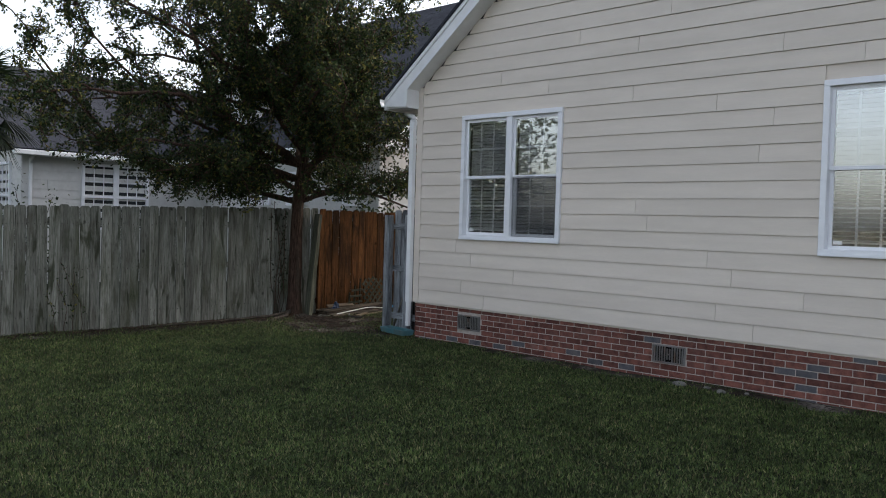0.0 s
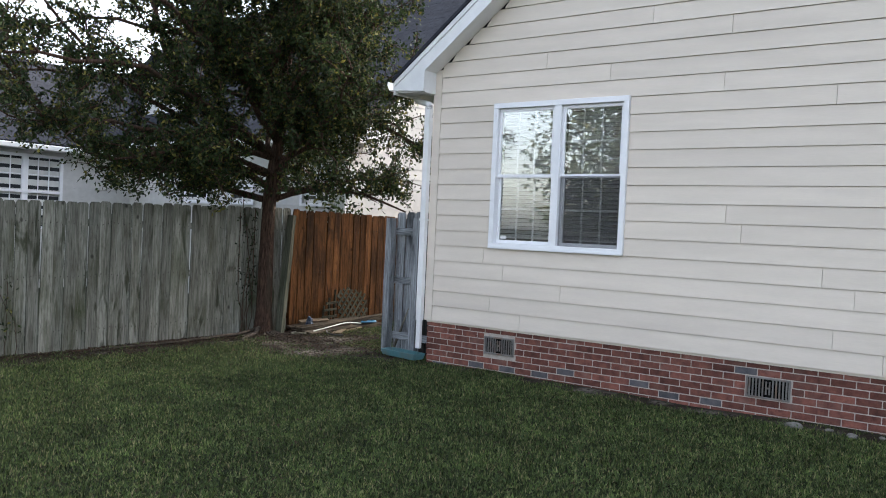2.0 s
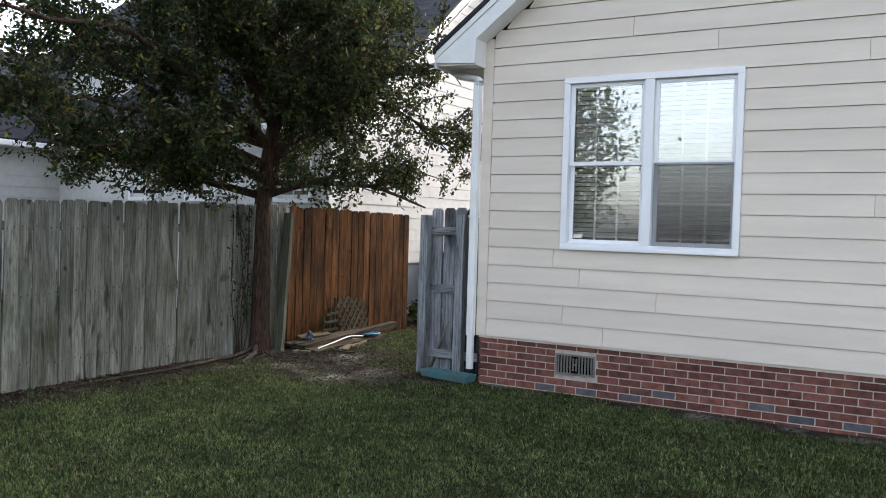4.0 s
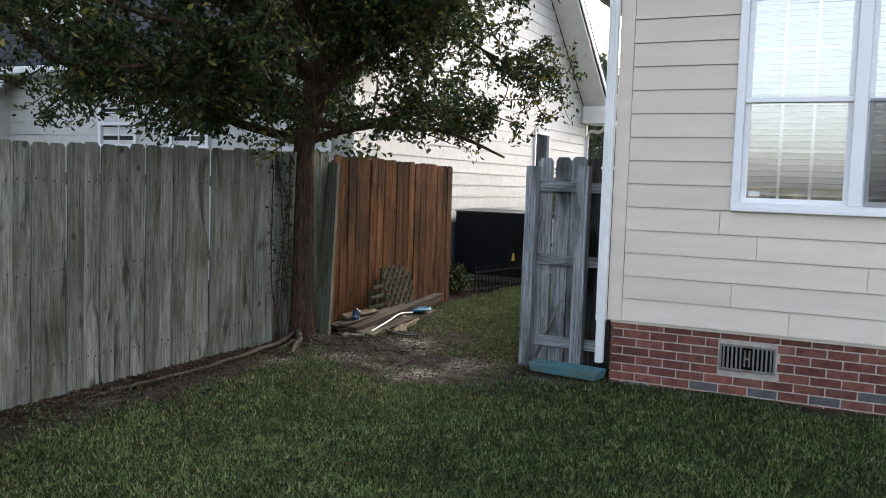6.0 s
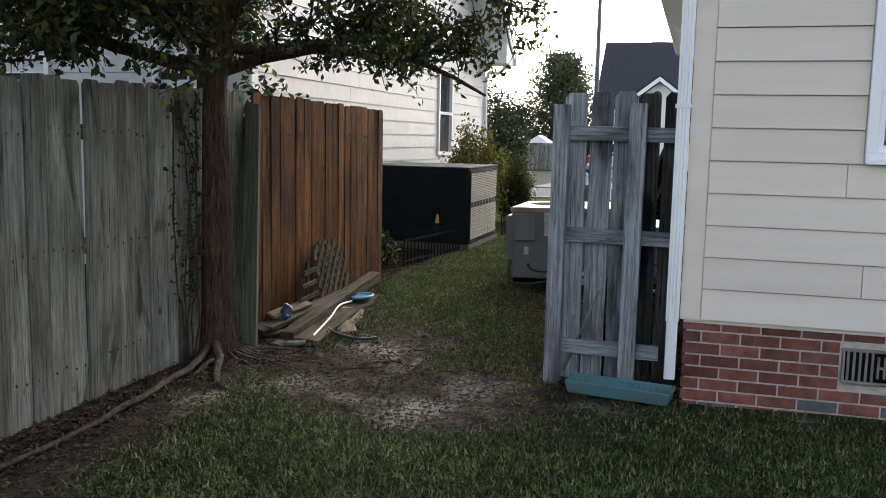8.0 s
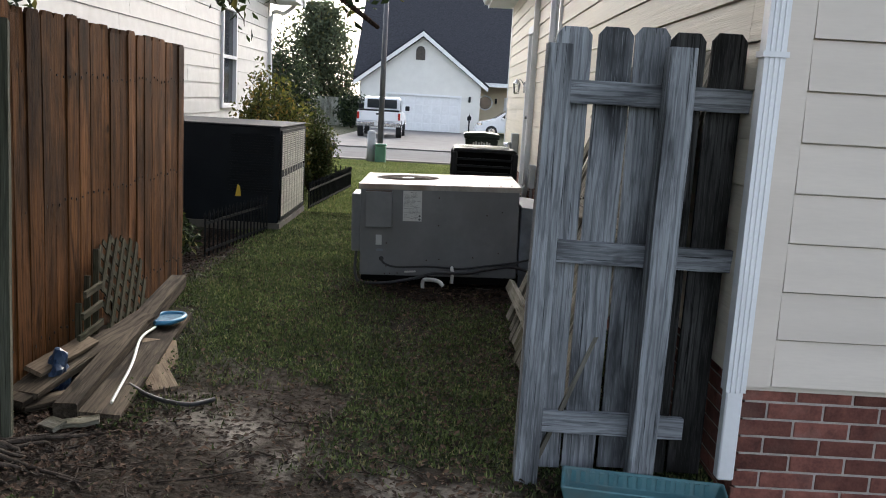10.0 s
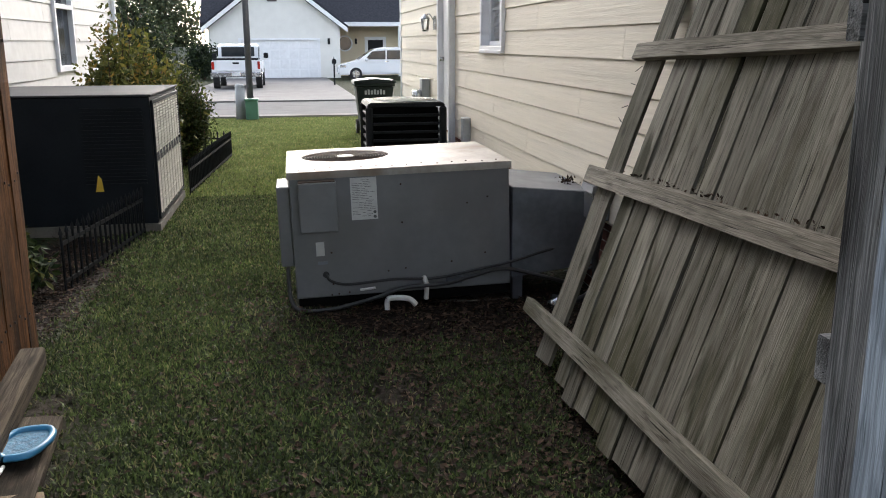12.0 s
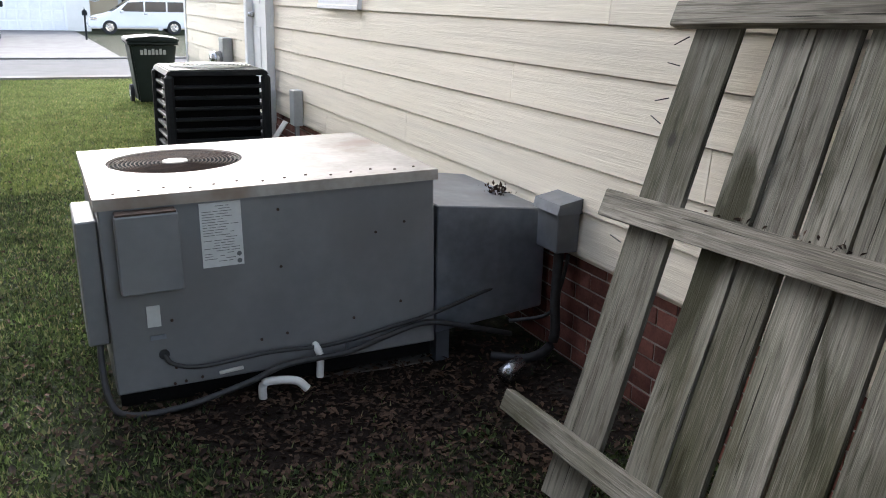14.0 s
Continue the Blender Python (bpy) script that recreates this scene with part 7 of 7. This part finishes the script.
# ---- grass and fallen leaves ----
def grass(name, label, x0, x1, y0, y1, per_m2, length, mat, seed, width=0.006, keep=None):
    r = np.random.default_rng(seed)
    n = int((x1 - x0) * (y1 - y0) * per_m2)
    x, y = r.uniform(x0, x1, n), r.uniform(y0, y1, n)
    if keep is not None:
        k = keep(x, y, r)
        x, y = x[k], y[k]
    n = len(x)
    z = surface_z(x, y) - 0.004
    a = r.uniform(0, 2 * np.pi, n)
    L = length * r.uniform(0.5, 1.35, n)
    lean_ = r.uniform(0.25, 1.1, n)
    d = np.stack([np.cos(a) * np.sin(lean_), np.sin(a) * np.sin(lean_), np.cos(lean_)], -1)
    b = a + np.pi / 2 + r.uniform(-0.6, 0.6, n)
    w = np.stack([np.cos(b), np.sin(b), 0 * b], -1) * (width * r.uniform(0.6, 1.3, n))[:, None]
    o = np.stack([x, y, z], -1)
    v = np.stack([o - w, o + w, o + d * L[:, None]], 1).reshape(-1, 3)
    return tagged(np_mesh(name, v, np.arange(3 * n).reshape(-1, 3), mat), label, "grass", kind="stuff")


bx, by = np.arange(-13.5, 0.6, 0.12), np.arange(-1.2, 15.2, 0.12)
BX, BY = np.meshgrid(bx, by)
BB = bare(BX, BY)


def bare_at(x, y):
    i = np.clip(((x + 13.5) / 0.12).round().astype(int), 0, len(bx) - 1)
    j = np.clip(((y + 1.2) / 0.12).round().astype(int), 0, len(by) - 1)
    return BB[j, i]


def keep_lawn(x, y, r):
    thin = 0.55 + 0.45 * np.sin(x * 2.3 + 1.7 * np.sin(y * 1.9)) * np.sin(y * 2.1 + x)
    return (r.uniform(size=len(x)) > np.clip(bare_at(x, y) * 1.5, 0, 0.985)) & (r.uniform(size=len(x)) < 0.62 + 0.38 * thin) & ~((x > HX) & (y > HY - 0.02)) & ~((x > -10.78) & (y > 12.08) & (y < 13.15))


grass("lawn_grass", "short dark green lawn blades", -12.1, 1.5, 0.0, 8.4, 8000, 0.036, GRASS, 101, 0.0058, keep_lawn)
grass("side_grass", "short green grass along the side yard", -12.3, -9.0, 8.4, 16.0, 14000, 0.028, GRASS, 102, 0.0055, keep_lawn)
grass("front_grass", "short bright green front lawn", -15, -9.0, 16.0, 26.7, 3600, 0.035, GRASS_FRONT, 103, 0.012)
rr = np.random.default_rng(104)
WEEDS = 2200
wx, wy = rr.uniform(-12, -2, WEEDS), rr.uniform(1.0, 8.1, WEEDS)
cl = np.repeat(np.stack([wx, wy], -1), 14, 0) + rr.normal(size=(WEEDS * 14, 2)) * 0.045
v, f = leaves_arrays(np.column_stack([cl, surface_z(cl[:, 0], cl[:, 1]) + rr.uniform(0.0, 0.035, len(cl))]), 0.022, rr, 0.5, -1.2)
tagged(np_mesh("lawn_weeds", v, f, leaf_mat("weed_leaf", (0.045, 0.072, 0.026), (0.105, 0.145, 0.055), (0.17, 0.19, 0.09))), "small broad-leaved weeds in the lawn", "weeds", kind="stuff")


wx, wy = rr.uniform(-11.9, -9.3, 900), rr.uniform(8.8, 13.5, 900)
cl = np.repeat(np.stack([wx, wy], -1), 14, 0) + rr.normal(size=(900 * 14, 2)) * 0.05
cl = cl[(bare_at(cl[:, 0], cl[:, 1]) < 0.5) & ~((cl[:, 0] > -10.8) & (cl[:, 1] > 12.0))]
v, f = leaves_arrays(np.column_stack([cl, surface_z(cl[:, 0], cl[:, 1]) + rr.uniform(0.0, 0.03, len(cl))]), 0.024, rr, 0.5, -1.2)
tagged(np_mesh("side_weeds", v, f, leaf_mat("side_weed_leaf", (0.03, 0.05, 0.018), (0.085, 0.115, 0.04), (0.14, 0.15, 0.07))), "small broad-leaved weeds in the side yard", "weeds", kind="stuff")


def litter(name, label, spots, n, size, mat, seed):
    r = np.random.default_rng(seed)
    pts = []
    for cx, cy, rx, ry, share in spots:
        m = int(n * share)
        pts.append(np.column_stack([r.normal(cx, rx, m), r.normal(cy, ry, m)]))
    p = np.vstack(pts)
    p = p[(p[:, 0] > -12.13) | (p[:, 1] > 11.8)]
    p = p[~((p[:, 0] > HX - 0.02) & (p[:, 1] > HY))]
    m = len(p)
    z = surface_z(p[:, 0], p[:, 1]) + r.uniform(0.002, 0.012, m)
    a = r.uniform(0, 6.283, m)
    L = size * r.uniform(0.5, 1.3, m)
    d = np.column_stack([np.cos(a), np.sin(a), r.uniform(-0.2, 0.5, m)])
    s = np.column_stack([-np.sin(a), np.cos(a), r.uniform(-0.4, 0.4, m)])
    o = np.column_stack([p, z])
    L = L[:, None]
    v = np.stack([o, o + d * L * 0.5 + s * L * 0.3 + [0, 0, 0.004], o + d * L, o + d * L * 0.5 - s * L * 0.3 + [0, 0, 0.004]], 1).reshape(-1, 3)
    f = (np.arange(m)[:, None] * 4 + np.array([[0, 1, 2, 0, 2, 3]])).reshape(-1, 3)
    return tagged(np_mesh(name, v, f, mat), label, "fallen leaves", kind="stuff")


litter("fallen_leaves", "brown fallen leaves along the fences and wall", [(-12.0, 7.2, 0.12, 1.2, 0.22), (-11.95, 4.5, 0.1, 1.2, 0.08), (-11.8, 8.8, 0.25, 0.4, 0.1), (-10.6, 8.2, 0.9, 0.7, 0.12), (-9.75, 10.2, 0.35, 0.8, 0.12), (-9.9, 11.7, 0.7, 0.5, 0.14), (-12.3, 12.8, 0.2, 0.8, 0.14), (-11.6, 6.4, 0.4, 1.0, 0.08)], 26000, 0.03, LITTER, 105)
litter("lawn_leaves", "scattered dry leaves on the lawn", [(-7, 4.5, 3, 2.2, 0.5), (-10.5, 10.5, 0.8, 2, 1.6)], 4000, 0.032, LITTER, 106)
rr = np.random.default_rng(107)
tw = []
for k in range(40):
    c = np.array([rr.normal(-11.2, 0.5), rr.normal(8.6, 0.5), 0])
    c[2] = surface_z(c[:1], c[1:2])[0] + 0.006
    if c[0] < -12.05:
        continue
    a = rr.uniform(0, 6.28)
    L = rr.uniform(0.06, 0.35)
    e = c + np.array([math.cos(a) * L, math.sin(a) * L, rr.uniform(0, 0.02)])
    m_ = (c + e) / 2 + rr.normal(size=3) * [0.03, 0.03, 0.004]
    tw.append((np.array([c, m_, e]), rr.uniform(0.002, 0.006)))
tagged(tubes("fallen_twigs", tw, ROOT, None, 5), "thin dry twigs scattered on bare soil", "twigs", kind="stuff")


brick_base()
